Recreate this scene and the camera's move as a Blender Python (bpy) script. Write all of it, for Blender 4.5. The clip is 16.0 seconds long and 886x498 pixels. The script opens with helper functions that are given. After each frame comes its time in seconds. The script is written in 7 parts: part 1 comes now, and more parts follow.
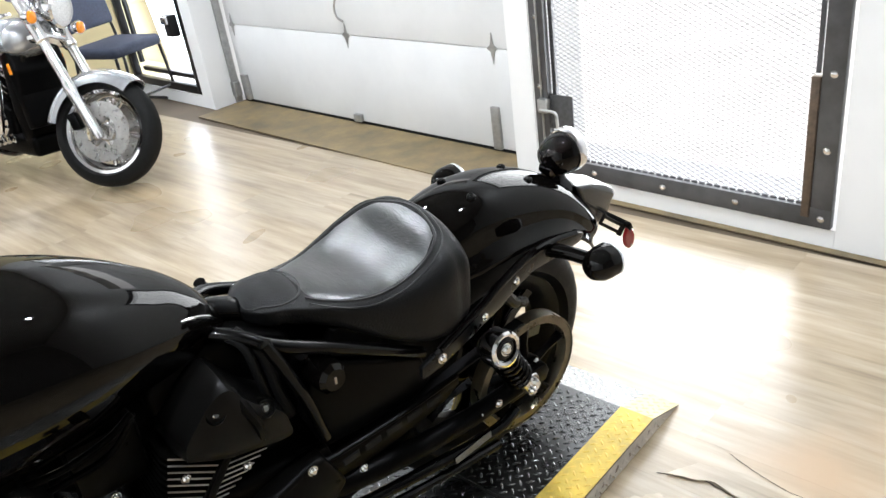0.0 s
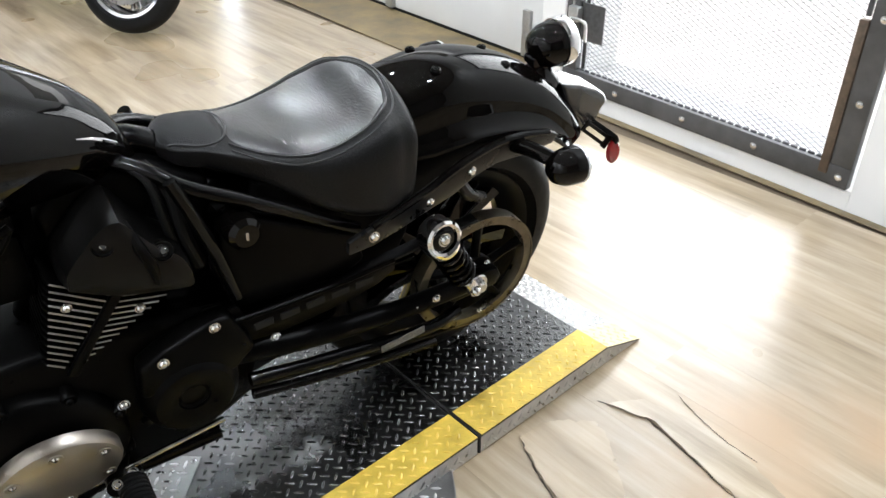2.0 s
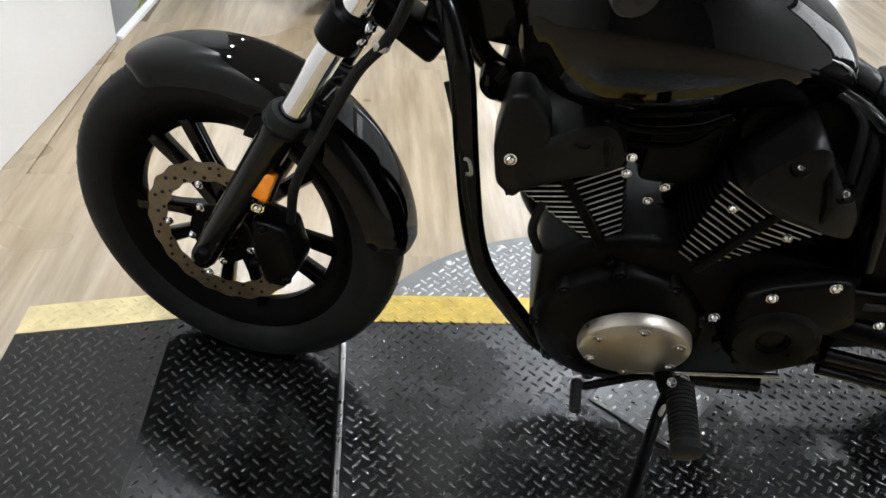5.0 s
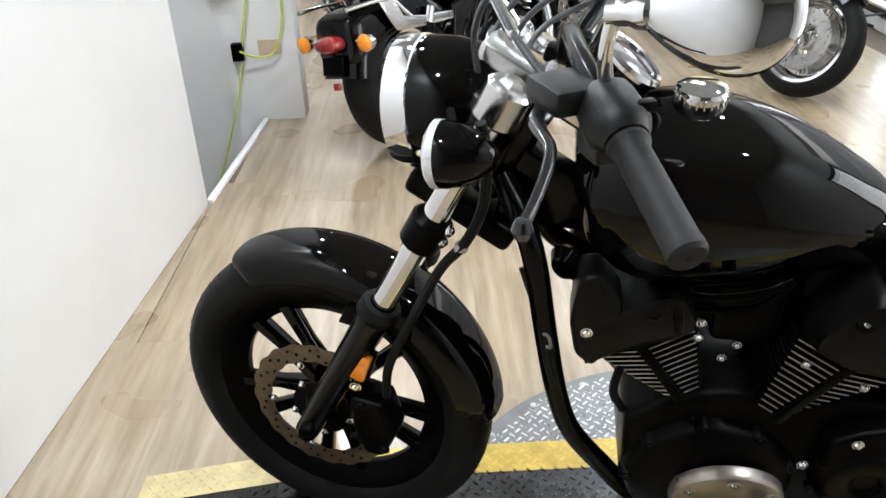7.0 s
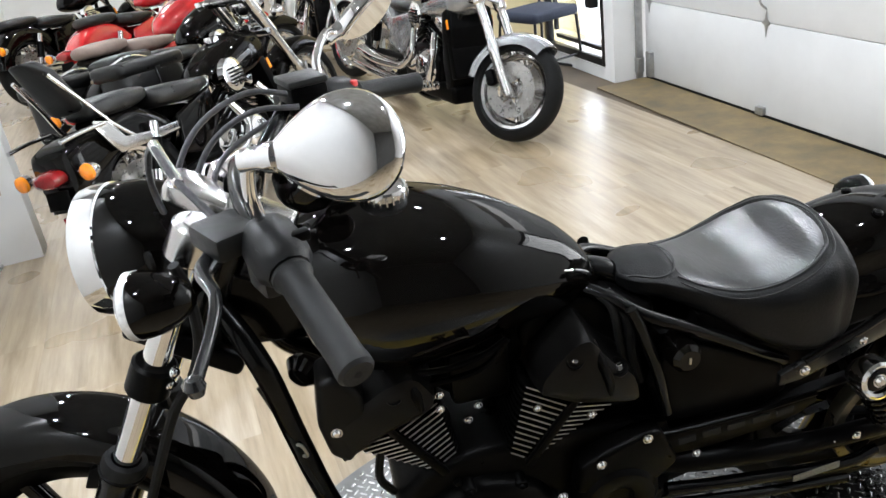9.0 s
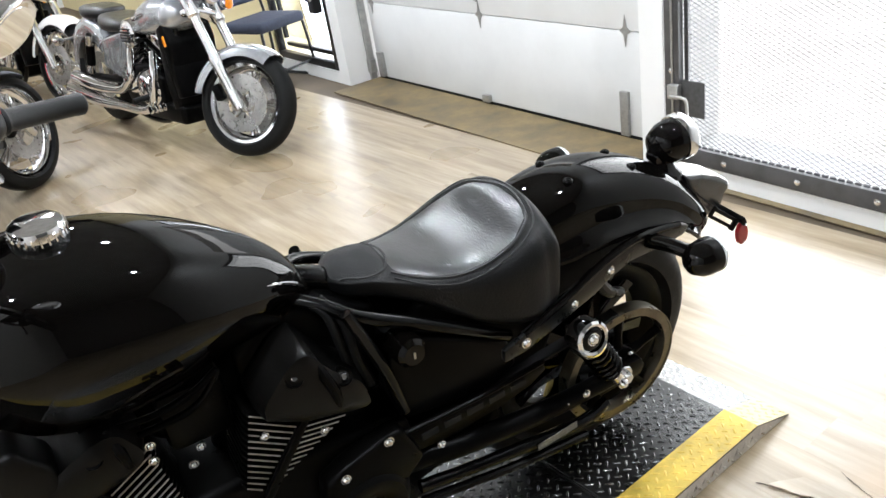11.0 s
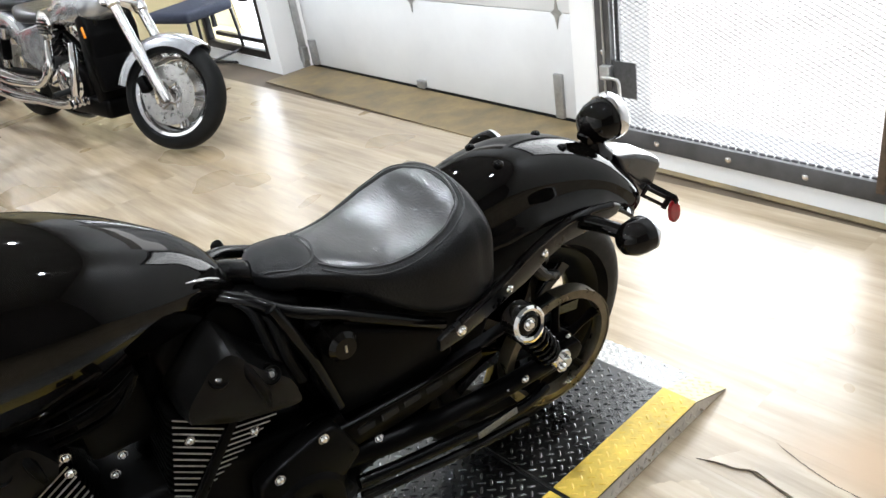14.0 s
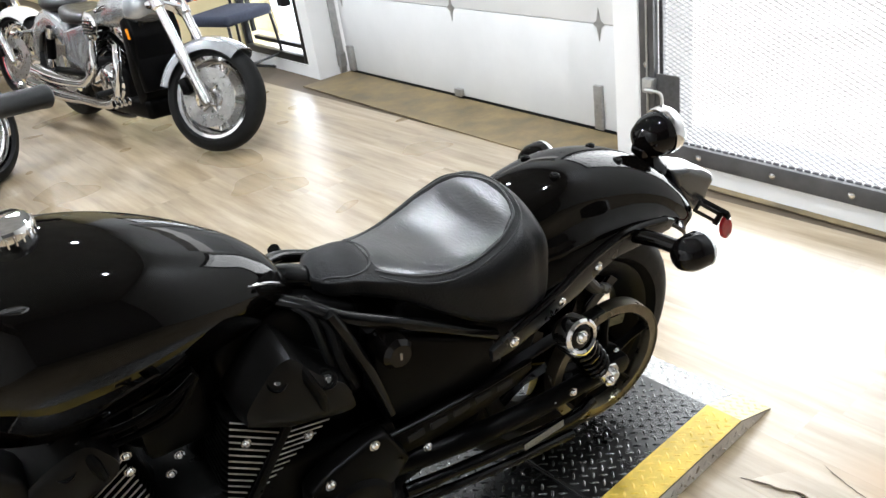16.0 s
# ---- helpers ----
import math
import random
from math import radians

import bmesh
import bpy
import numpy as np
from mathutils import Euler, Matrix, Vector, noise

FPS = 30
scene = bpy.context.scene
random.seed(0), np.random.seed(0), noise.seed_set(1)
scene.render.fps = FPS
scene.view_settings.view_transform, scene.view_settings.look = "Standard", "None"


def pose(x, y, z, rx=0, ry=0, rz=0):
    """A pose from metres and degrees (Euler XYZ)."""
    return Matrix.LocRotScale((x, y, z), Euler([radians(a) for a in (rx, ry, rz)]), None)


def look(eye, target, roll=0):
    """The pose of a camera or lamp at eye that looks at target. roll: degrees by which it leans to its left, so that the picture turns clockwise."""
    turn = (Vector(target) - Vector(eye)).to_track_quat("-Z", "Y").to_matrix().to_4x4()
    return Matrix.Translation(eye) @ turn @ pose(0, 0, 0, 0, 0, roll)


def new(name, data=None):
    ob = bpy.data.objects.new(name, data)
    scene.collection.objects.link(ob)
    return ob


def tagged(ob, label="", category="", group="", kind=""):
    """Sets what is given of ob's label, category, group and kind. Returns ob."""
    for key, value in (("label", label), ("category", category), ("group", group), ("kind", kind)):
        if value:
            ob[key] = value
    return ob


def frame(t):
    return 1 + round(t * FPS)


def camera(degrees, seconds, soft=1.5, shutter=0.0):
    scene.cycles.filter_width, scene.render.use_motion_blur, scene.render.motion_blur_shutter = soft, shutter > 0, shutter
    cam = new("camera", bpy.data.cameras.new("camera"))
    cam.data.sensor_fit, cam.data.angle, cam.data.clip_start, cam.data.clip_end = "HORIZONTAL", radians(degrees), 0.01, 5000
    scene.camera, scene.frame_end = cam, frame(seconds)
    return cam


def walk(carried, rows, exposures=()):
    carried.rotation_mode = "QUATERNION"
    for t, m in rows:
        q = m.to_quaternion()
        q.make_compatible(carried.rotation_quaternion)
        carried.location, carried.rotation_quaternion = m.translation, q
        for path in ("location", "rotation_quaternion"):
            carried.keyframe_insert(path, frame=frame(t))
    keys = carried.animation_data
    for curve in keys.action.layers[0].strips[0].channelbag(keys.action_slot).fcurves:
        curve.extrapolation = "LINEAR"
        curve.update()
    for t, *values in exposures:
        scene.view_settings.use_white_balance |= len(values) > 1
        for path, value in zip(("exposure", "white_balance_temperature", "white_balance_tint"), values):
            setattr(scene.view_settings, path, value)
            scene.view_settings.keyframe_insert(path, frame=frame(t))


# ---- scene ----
cam = camera(58.0, 16.0)
PATH = [
    (0, (-1.0225, -0.7932, 1.4444), (0.3019, 0.5302, 0.4839), -8.3),
    (0.5, (-0.8858, -0.8521, 1.4454), (0.3693, 0.5807, 0.5512), -4.9),
    (1, (-0.8511, -0.8605, 1.4034), (0.3482, 0.5744, 0.4397), -3.3),
    (1.5, (-0.8637, -0.8584, 1.3623), (0.3240, 0.5123, 0.2956), -2.5),
    (2, (-0.8711, -0.8553, 1.3245), (0.3093, 0.4576, 0.1788), -0.3),
    (2.5, (-0.8858, -0.8542, 1.2908), (0.2399, 0.4629, 0.0968), -1.4),
    (3, (-0.9436, -0.8300, 1.2677), (0.0126, 0.5723, 0.0263), -0.7),
    (3.5, (-1.0141, -0.8079, 1.2550), (-0.2378, 0.6901, -0.0011), 0.5),
    (4, (-1.0867, -0.7869, 1.2529), (-0.5008, 0.8153, 0.0210), 3.3),
    (4.5, (-1.1583, -0.7764, 1.2508), (-0.8237, 0.8910, 0.0116), 5.5),
    (4.7, (-1.1940, -0.7795, 1.2477), (-0.9521, 0.9068, 0.0137), 6.7),
    (7, (-1.2235, -0.8069, 1.4128), (-1.2140, 1.0394, 0.4029), -2.6),
    (7.5, (-1.1951, -0.7995, 1.4654), (-1.0625, 1.1214, 0.6175), -3.5),
    (8, (-1.1667, -0.8132, 1.4823), (-0.8690, 1.0836, 0.6207), -4.9),
    (8.5, (-1.1404, -0.8332, 1.4865), (-0.7196, 1.0215, 0.5881), -6.4),
    (9, (-1.1014, -0.8416, 1.4760), (-0.5439, 0.9805, 0.5839), -8.2),
    (9.5, (-1.0636, -0.8500, 1.4591), (-0.3640, 0.9152, 0.5523), -8.6),
    (10, (-1.0257, -0.8511, 1.4433), (-0.2009, 0.8332, 0.4902), -9.9),
    (10.2, (-1.0089, -0.8479, 1.4370), (-0.1220, 0.8016, 0.4787), -9.7),
    (12.3, (-0.9342, -0.8405, 1.4191), (0.2009, 0.6501, 0.4629), -10.5),
    (12.5, (-0.9321, -0.8416, 1.4160), (0.2051, 0.6438, 0.4524), -10.4),
    (13, (-0.9331, -0.8458, 1.4160), (0.2157, 0.6301, 0.4524), -10.1),
    (13.5, (-0.9300, -0.8405, 1.4086), (0.2178, 0.6196, 0.4208), -10.1),
    (14, (-0.9237, -0.8300, 1.4044), (0.2283, 0.6175, 0.4029), -9.7),
    (14.5, (-0.9279, -0.8279, 1.4097), (0.2072, 0.6407, 0.4208), -9.5),
    (15, (-0.9258, -0.8206, 1.4044), (0.2009, 0.6354, 0.3861), -9.5),
    (15.5, (-0.9216, -0.8121, 1.4013), (0.1946, 0.6459, 0.3724), -9.5),
    (16, (-0.9636, -0.7911, 1.4160), (0.1515, 0.7017, 0.4397), -8.9),
]
walk(cam, [(t, look(eye, target, roll)) for t, eye, target, roll in PATH], [(0, 0.0), (2.6, 0.0), (3.5, -0.14), (4.7, -0.16), (6.8, -0.16), (8.0, -0.2), (9.5, -0.18), (10.2, -0.1), (12.3, 0.0), (16, 0.0)])

# ---- world, light ----
world = bpy.data.worlds.new("sky")
scene.world = world
world.use_nodes = True
wn = world.node_tree.nodes
sky = wn.new("ShaderNodeTexSky")
sky.sky_type, sky.sun_disc = "NISHITA", False
sky.sun_elevation, sky.sun_rotation = radians(60), radians(172)
wn["Background"].inputs["Strength"].default_value = 0.1
world.node_tree.links.new(sky.outputs["Color"], wn["Background"].inputs["Color"])

CEIL = 3.4


def area_lamp(name, eye, target, w, h, power, colour=(1, 1, 1), shape="RECTANGLE"):
    data = bpy.data.lights.new(name, "AREA")
    data.shape, data.size, data.size_y, data.energy, data.color = shape, w, h, power, colour
    ob = new(name, data)
    ob.matrix_world = look(eye, target)
    return ob


sun = bpy.data.lights.new("sun", "SUN")
sun.energy, sun.angle, sun.color = 4.0, radians(0.53), (1.0, 0.96, 0.9)
sun_ob = new("sun", sun)
sun_ob.matrix_world = look((1.2, -9.0, 16.0), (0, 0, 0))
# daylight in the openings of the gate and of the glazed door
area_lamp("gate_daylight", (1.676, 0.585, 1.11), (0.677, 0.627, 1.11), 1.17, 2.06, 58, (0.92, 0.965, 1.0))
area_lamp("glass_door_daylight", (2.0, 4.58, 1.1), (0.0, 4.66, 0.9), 0.85, 1.9, 30, (0.8, 0.88, 1.0))
LAMP_X, LAMP_Y = (-1.95, 0.65), (-0.7, 1.9, 4.4, 7.2, 10.0)
for lx in LAMP_X:
    for ly in LAMP_Y:
        area_lamp("ceiling_lamp_light", (lx, ly, CEIL - 0.06), (lx, ly, 0), 0.1, 0.1, 60, (0.86, 0.925, 1.0), "DISK")

# ---- mesh tools ----


def part(name, bm, mat, parent=None, label="", sharp=35):
    me = bpy.data.meshes.new(name)
    bm.normal_update()
    bm.to_mesh(me)
    bm.free()
    me.materials.append(mat)
    me.shade_smooth()
    if sharp < 180:
        me.set_sharp_from_angle(angle=radians(sharp))
    ob = new(name, me)
    if parent is not None:
        ob.parent = parent
    if label:
        ob["label"] = label
    return ob


def group_thing(name, m, label, category, group="", kind=""):
    ob = new(name)
    ob.empty_display_size = 0.1
    ob.matrix_world = m
    return tagged(ob, label, category, group, kind)


def merge(*bms):
    out = bms[0]
    for b in bms[1:]:
        tmp = bpy.data.meshes.new("tmp")
        b.to_mesh(tmp)
        b.free()
        out.from_mesh(tmp)
        bpy.data.meshes.remove(tmp)
    return out


def moved(bm, m):
    bm.transform(m)
    return bm


def box(size, at=(0, 0, 0), bevel=0.0, seg=2, rot=(0, 0, 0)):
    bm = bmesh.new()
    bmesh.ops.create_cube(bm, size=1)
    bmesh.ops.scale(bm, vec=size, verts=bm.verts)
    if bevel:
        bmesh.ops.bevel(bm, geom=list(bm.edges), offset=bevel, segments=seg, profile=0.5, affect="EDGES")
    bm.transform(pose(*at, *rot))
    return bm


def prism(outline, thick, m=None, bevel=0.0, seg=2):
    """An outline in the xy plane, pulled up by thick."""
    bm = bmesh.new()
    lo = [bm.verts.new((x, y, 0)) for x, y in outline]
    hi = [bm.verts.new((x, y, thick)) for x, y in outline]
    bm.faces.new(lo[::-1])
    bm.faces.new(hi)
    n = len(lo)
    for i in range(n):
        bm.faces.new((lo[i], lo[(i + 1) % n], hi[(i + 1) % n], hi[i]))
    if bevel:
        bmesh.ops.recalc_face_normals(bm, faces=bm.faces)
        bmesh.ops.bevel(bm, geom=[e for e in bm.edges], offset=bevel, segments=seg, profile=0.5, affect="EDGES", clamp_overlap=True)
    bmesh.ops.recalc_face_normals(bm, faces=bm.faces)
    if m is not None:
        bm.transform(m)
    return bm


SIDE = Matrix(((1, 0, 0, 0), (0, 0, -1, 0), (0, 1, 0, 0), (0, 0, 0, 1)))  # xy outline -> xz plane, thickness towards -y


def side_plate(outline, y0, y1, bevel=0.0, seg=2):
    """An outline in (x, z), filling from y0 to y1."""
    return prism(outline, abs(y1 - y0), Matrix.Translation((0, max(y0, y1), 0)) @ SIDE, bevel, seg)


def smooth_path(points, per=6):
    """Catmull-Rom through the points."""
    pts = [Vector(p) for p in points]
    if len(pts) < 3 or per < 2:
        return pts
    ext = [2 * pts[0] - pts[1]] + pts + [2 * pts[-1] - pts[-2]]
    out = []
    for i in range(1, len(ext) - 2):
        a, b, c, d = ext[i - 1 : i + 3]
        for k in range(per):
            t = k / per
            out.append(0.5 * (2 * b + (c - a) * t + (2 * a - 5 * b + 4 * c - d) * t * t + (3 * b - a - 3 * c + d) * t ** 3))
    out.append(pts[-1])
    return out


def tube(points, radius, seg=12, per=6, caps=True, squash=1.0):
    pts = smooth_path(points, per)
    n = len(pts)
    radii = [radius] * n if not isinstance(radius, (list, tuple)) else [float(v) for v in np.interp(np.linspace(0, 1, n), np.linspace(0, 1, len(radius)), radius)]
    bm = bmesh.new()
    way = (pts[1] - pts[0]).normalized()
    side = way.orthogonal().normalized()
    rings = []
    for i, p in enumerate(pts):
        w = (pts[min(i + 1, n - 1)] - pts[max(i - 1, 0)]).normalized()
        side = (side - w * side.dot(w)).normalized()
        up = w.cross(side)
        rings.append([bm.verts.new(p + radii[i] * (math.cos(2 * math.pi * k / seg) * side + squash * math.sin(2 * math.pi * k / seg) * up)) for k in range(seg)])
    for a, b in zip(rings, rings[1:]):
        for k in range(seg):
            bm.faces.new((a[k], a[(k + 1) % seg], b[(k + 1) % seg], b[k]))
    if caps:
        bm.faces.new(rings[0][::-1])
        bm.faces.new(rings[-1])
    return bm


def lathe(profile, seg=32, m=None, closed=False):
    """Profile of (radius, height along z), turned about z."""
    bm = bmesh.new()
    rings = []
    for r, h in profile:
        if r < 1e-6:
            rings.append([bm.verts.new((0, 0, h))])
        else:
            rings.append([bm.verts.new((r * math.cos(2 * math.pi * k / seg), r * math.sin(2 * math.pi * k / seg), h)) for k in range(seg)])
    pairs = list(zip(rings, rings[1:])) + ([(rings[-1], rings[0])] if closed else [])
    for a, b in pairs:
        for k in range(seg):
            j = (k + 1) % seg
            if len(a) == 1 and len(b) == 1:
                continue
            if len(a) == 1:
                bm.faces.new((a[0], b[j], b[k]))
            elif len(b) == 1:
                bm.faces.new((a[k], a[j], b[0]))
            else:
                bm.faces.new((a[k], a[j], b[j], b[k]))
    bmesh.ops.recalc_face_normals(bm, faces=bm.faces)
    if m is not None:
        bm.transform(m)
    return bm


def along(a, b):
    """A pose whose z runs from a towards b."""
    a, b = Vector(a), Vector(b)
    return Matrix.Translation(a) @ (b - a).to_track_quat("Z", "Y").to_matrix().to_4x4()


def rod(a, b, r, seg=12, bevel=0.0):
    h = (Vector(b) - Vector(a)).length
    prof = [(0, 0), (r - bevel, 0), (r, bevel), (r, h - bevel), (r - bevel, h), (0, h)] if bevel else [(0, 0), (r, 0), (r, h), (0, h)]
    return lathe(prof, seg, along(a, b))


def loft(rings, caps=True, closed=True):
    bm = bmesh.new()
    vs = [[bm.verts.new(p) for p in ring] for ring in rings]
    n = len(vs[0])
    for a, b in zip(vs, vs[1:]):
        for k in range(n if closed else n - 1):
            j = (k + 1) % n
            bm.faces.new((a[k], a[j], b[j], b[k]))
    if caps:
        bm.faces.new(vs[0][::-1])
        bm.faces.new(vs[-1])
    bmesh.ops.recalc_face_normals(bm, faces=bm.faces)
    return bm


def spline(xs, ys, x):
    """Smooth interpolation of a short table (monotone xs)."""
    if xs[0] > xs[-1]:
        xs, ys = xs[::-1], ys[::-1]
    xs, ys = np.array(xs, float), np.array(ys, float)
    d = np.gradient(ys, xs)
    i = int(np.clip(np.searchsorted(xs, x) - 1, 0, len(xs) - 2))
    h = xs[i + 1] - xs[i]
    t = float(np.clip((x - xs[i]) / h, 0, 1))
    return float((2 * t**3 - 3 * t**2 + 1) * ys[i] + (t**3 - 2 * t**2 + t) * h * d[i] + (-2 * t**3 + 3 * t**2) * ys[i + 1] + (t**3 - t**2) * h * d[i + 1])


def torus_tyre(radius, width, seg=64, bead=0.62, m=None, square=0.5):
    """A tyre about z: tread, shoulders and side walls down to the bead."""
    w = width / 2
    rb = radius - width * bead
    prof = []
    for k in range(17):
        a = math.pi * (k / 16 - 0.5)
        s, c = math.sin(a), math.cos(a)
        x = w * math.copysign(abs(s) ** 0.8, s)
        r = radius - width * square * (1 - max(c, 0.0) ** 0.85)
        prof.append((r, x))
    prof = [(rb, -w * 0.62), (rb + 0.012, -w * 0.86)] + prof + [(rb + 0.012, w * 0.86), (rb, w * 0.62)]
    return lathe(prof, seg, m, closed=True)

# ---- materials ----


def material(name, colour, rough=0.5, metal=0.0, coat=0.0, noise_scale=0.0, vary=0.0, bump=0.0, bump_scale=200.0, rough_vary=0.0, emit=0.0, spec=0.5):
    mat = bpy.data.materials.new(name)
    mat.use_nodes = True
    nt = mat.node_tree
    n, ln = nt.nodes, nt.links
    b = n["Principled BSDF"]
    b.inputs["Base Color"].default_value = (*colour, 1)
    b.inputs["Roughness"].default_value = rough
    b.inputs["Metallic"].default_value = metal
    b.inputs["Coat Weight"].default_value = coat
    b.inputs["Coat Roughness"].default_value = 0.03
    b.inputs["Specular IOR Level"].default_value = spec
    if emit:
        b.inputs["Emission Color"].default_value = (*colour, 1)
        b.inputs["Emission Strength"].default_value = emit
    co = n.new("ShaderNodeTexCoord")
    if vary or rough_vary:
        tex = n.new("ShaderNodeTexNoise")
        tex.inputs["Scale"].default_value = noise_scale or 8.0
        tex.inputs["Detail"].default_value = 6.0
        tex.inputs["Roughness"].default_value = 0.6
        ln.new(co.outputs["Object"], tex.inputs["Vector"])
        if vary:
            ramp = n.new("ShaderNodeMapRange")
            ramp.inputs["From Min"].default_value, ramp.inputs["From Max"].default_value = 0.3, 0.7
            ramp.inputs["To Min"].default_value, ramp.inputs["To Max"].default_value = 1 - vary, 1 + vary
            ln.new(tex.outputs["Fac"], ramp.inputs["Value"])
            mul = n.new("ShaderNodeVectorMath")
            mul.operation = "SCALE"
            mul.inputs[0].default_value = colour
            ln.new(ramp.outputs["Result"], mul.inputs["Scale"])
            ln.new(mul.outputs["Vector"], b.inputs["Base Color"])
        if rough_vary:
            rr = n.new("ShaderNodeMapRange")
            rr.inputs["From Min"].default_value, rr.inputs["From Max"].default_value = 0.3, 0.7
            rr.inputs["To Min"].default_value, rr.inputs["To Max"].default_value = max(0.0, rough - rough_vary), rough + rough_vary
            ln.new(tex.outputs["Fac"], rr.inputs["Value"])
            ln.new(rr.outputs["Result"], b.inputs["Roughness"])
    if bump:
        bt = n.new("ShaderNodeTexNoise")
        bt.inputs["Scale"].default_value = bump_scale
        bt.inputs["Detail"].default_value = 4.0
        ln.new(co.outputs["Object"], bt.inputs["Vector"])
        bn = n.new("ShaderNodeBump")
        bn.inputs["Strength"].default_value = bump
        bn.inputs["Distance"].default_value = 0.002
        ln.new(bt.outputs["Fac"], bn.inputs["Height"])
        ln.new(bn.outputs["Normal"], b.inputs["Normal"])
    return mat


GLOSS = material("gloss_black_paint", (0.0016, 0.0013, 0.0011), 0.12, 0.0, 0.5, 4, 0.15, spec=0.0)
SATIN = material("satin_black_metal", (0.0013, 0.0012, 0.0012), 0.36, 0.0, 0.0, 30, 0.25, 0.15, 400, 0.08, spec=0.06)
ENGINE = material("engine_black_coat", (0.0013, 0.0012, 0.0011), 0.34, 0.0, 0.0, 25, 0.25, 0.25, 500, 0.08, spec=0.07)
# the engine coat again, raised for the light on the upturned heads
HEAD_M = material("engine_black_lit_head", (0.0026, 0.0024, 0.0022), 0.38, 0.0, 0.0, 25, 0.25, 0.25, 500, 0.08, spec=0.16)
FRAME_M = material("frame_black", (0.0012, 0.0012, 0.0012), 0.24, 0.0, 0.14, 30, 0.2, spec=0.12)
RAIL_M = material("satin_rail_black", (0.004, 0.004, 0.004), 0.3, 0.0, 0.0, 30, 0.25, 0.1, 400, 0.06, spec=0.3)
RUBBER = material("rubber", (0.008, 0.008, 0.008), 0.55, 0.0, 0.0, 40, 0.3, 0.3, 300, 0.1, spec=0.13)
GRIP = material("grip_rubber", (0.007, 0.007, 0.0073), 0.5, 0.0, 0.0, 60, 0.15, 0.3, 700, 0.06, spec=0.3)
CHROME = material("chrome", (0.82, 0.82, 0.83), 0.05, 1.0, 0.0, 12, 0.03, rough_vary=0.02)
POLISHED = material("polished_alloy", (0.62, 0.61, 0.6), 0.2, 1.0, 0.0, 20, 0.08, 0.1, 600, 0.06)
STEEL = material("bare_steel", (0.5, 0.49, 0.47), 0.32, 1.0, 0.0, 40, 0.15, 0.15, 500, 0.1)
COVER = material("satin_nickel_cover", (0.42, 0.38, 0.33), 0.33, 0.9, 0.0, 14, 0.1, 0.12, 600, 0.08)
AMBER = material("amber_lens", (0.95, 0.28, 0.01), 0.15, 0.0, 1.0, 60, 0.15)
RED_LENS = material("red_lens", (0.26, 0.008, 0.01), 0.15, 0.0, 1.0, 60, 0.2)
WHITE_WALL = material("white_wall_paint", (0.82, 0.818, 0.812), 0.55, 0.0, 0.0, 1.5, 0.04, 0.15, 60, 0.06)
DOOR_WHITE = material("white_door_enamel", (0.73, 0.735, 0.735), 0.4, 0.0, 0.0, 2.5, 0.05, 0.1, 40, 0.06)
GREY_STEEL = material("grey_painted_steel", (0.07, 0.07, 0.073), 0.4, 0.2, 0.0, 9, 0.35, 0.2, 120, 0.1)
CEILING_M = material("grey_ceiling", (0.32, 0.32, 0.315), 0.8, 0.0, 0.0, 2, 0.2)
SILVER = material("silver_paint", (0.42, 0.43, 0.45), 0.22, 0.7, 0.8, 30, 0.08)
RED_PAINT = material("red_paint", (0.45, 0.012, 0.015), 0.15, 0.0, 1.0, 6, 0.15)
WHITE_PAINT = material("white_paint", (0.78, 0.77, 0.74), 0.2, 0.0, 0.8, 6, 0.05)
LEATHER = material("black_leather", (0.005, 0.005, 0.0052), 0.36, 0.0, 0.0, 30, 0.25, 0.4, 160, 0.1)
BROWN_SEAT = material("worn_brown_seat", (0.23, 0.17, 0.14), 0.55, 0.0, 0.0, 12, 0.2, 0.3, 200, 0.1)
YELLOW = material("yellow_safety_paint", (0.6, 0.42, 0.06), 0.45, 0.0, 0.0, 18, 0.25, 0.3, 150, 0.12)
DECK = material("worn_black_deck", (0.005, 0.0049, 0.0047), 0.27, 0.0, 0.0, 5, 0.5, 0.15, 90, 0.08, spec=0.5)
# darker and glossier than the middle deck
DECK_DARK = material("glossy_black_deck", (0.003, 0.0029, 0.0028), 0.17, 0.0, 0.0, 5, 0.5, 0.1, 90, 0.05, spec=0.4)
TREAD_DARK = material("black_painted_tread", (0.006, 0.006, 0.006), 0.22, 0.1, 0.0, 6, 0.6, 0.2, 200, 0.08, spec=0.5)
# lozenges lighter than the deck: worn tops, and their highlights in the colour
TREAD_WORN = material("worn_highlit_tread", (0.11, 0.11, 0.11), 0.2, 0.9, 0.0, 6, 0.75, 0.2, 200, 0.1)
# skirt aluminium lightened to hold the floor light it reflects
SKIRT_M = material("aluminium_skirt_lit", (0.6, 0.59, 0.57), 0.5, 0.6, 0.0, 14, 0.2, 0.25, 150, 0.08)
ALU_PLATE = material("aluminium_plate", (0.2, 0.2, 0.198), 0.4, 0.85, 0.0, 14, 0.15, 0.25, 150, 0.08)
NAVY = material("navy_cloth", (0.018, 0.024, 0.045), 0.8, 0.0, 0.0, 60, 0.25, 0.4, 500)
CABLE_Y = material("yellow_cable", (0.62, 0.66, 0.08), 0.4, 0.0, 0.0, 30, 0.1)
GLOW = material("daylight_outside", (1.0, 1.0, 1.0), 1.0, 0.0, 0.0, emit=3.5)
# near-black colour for the shade inside slots, holes and gaps
GAP_SHADE = material("gap_shade", (0.002, 0.002, 0.002), 0.8)
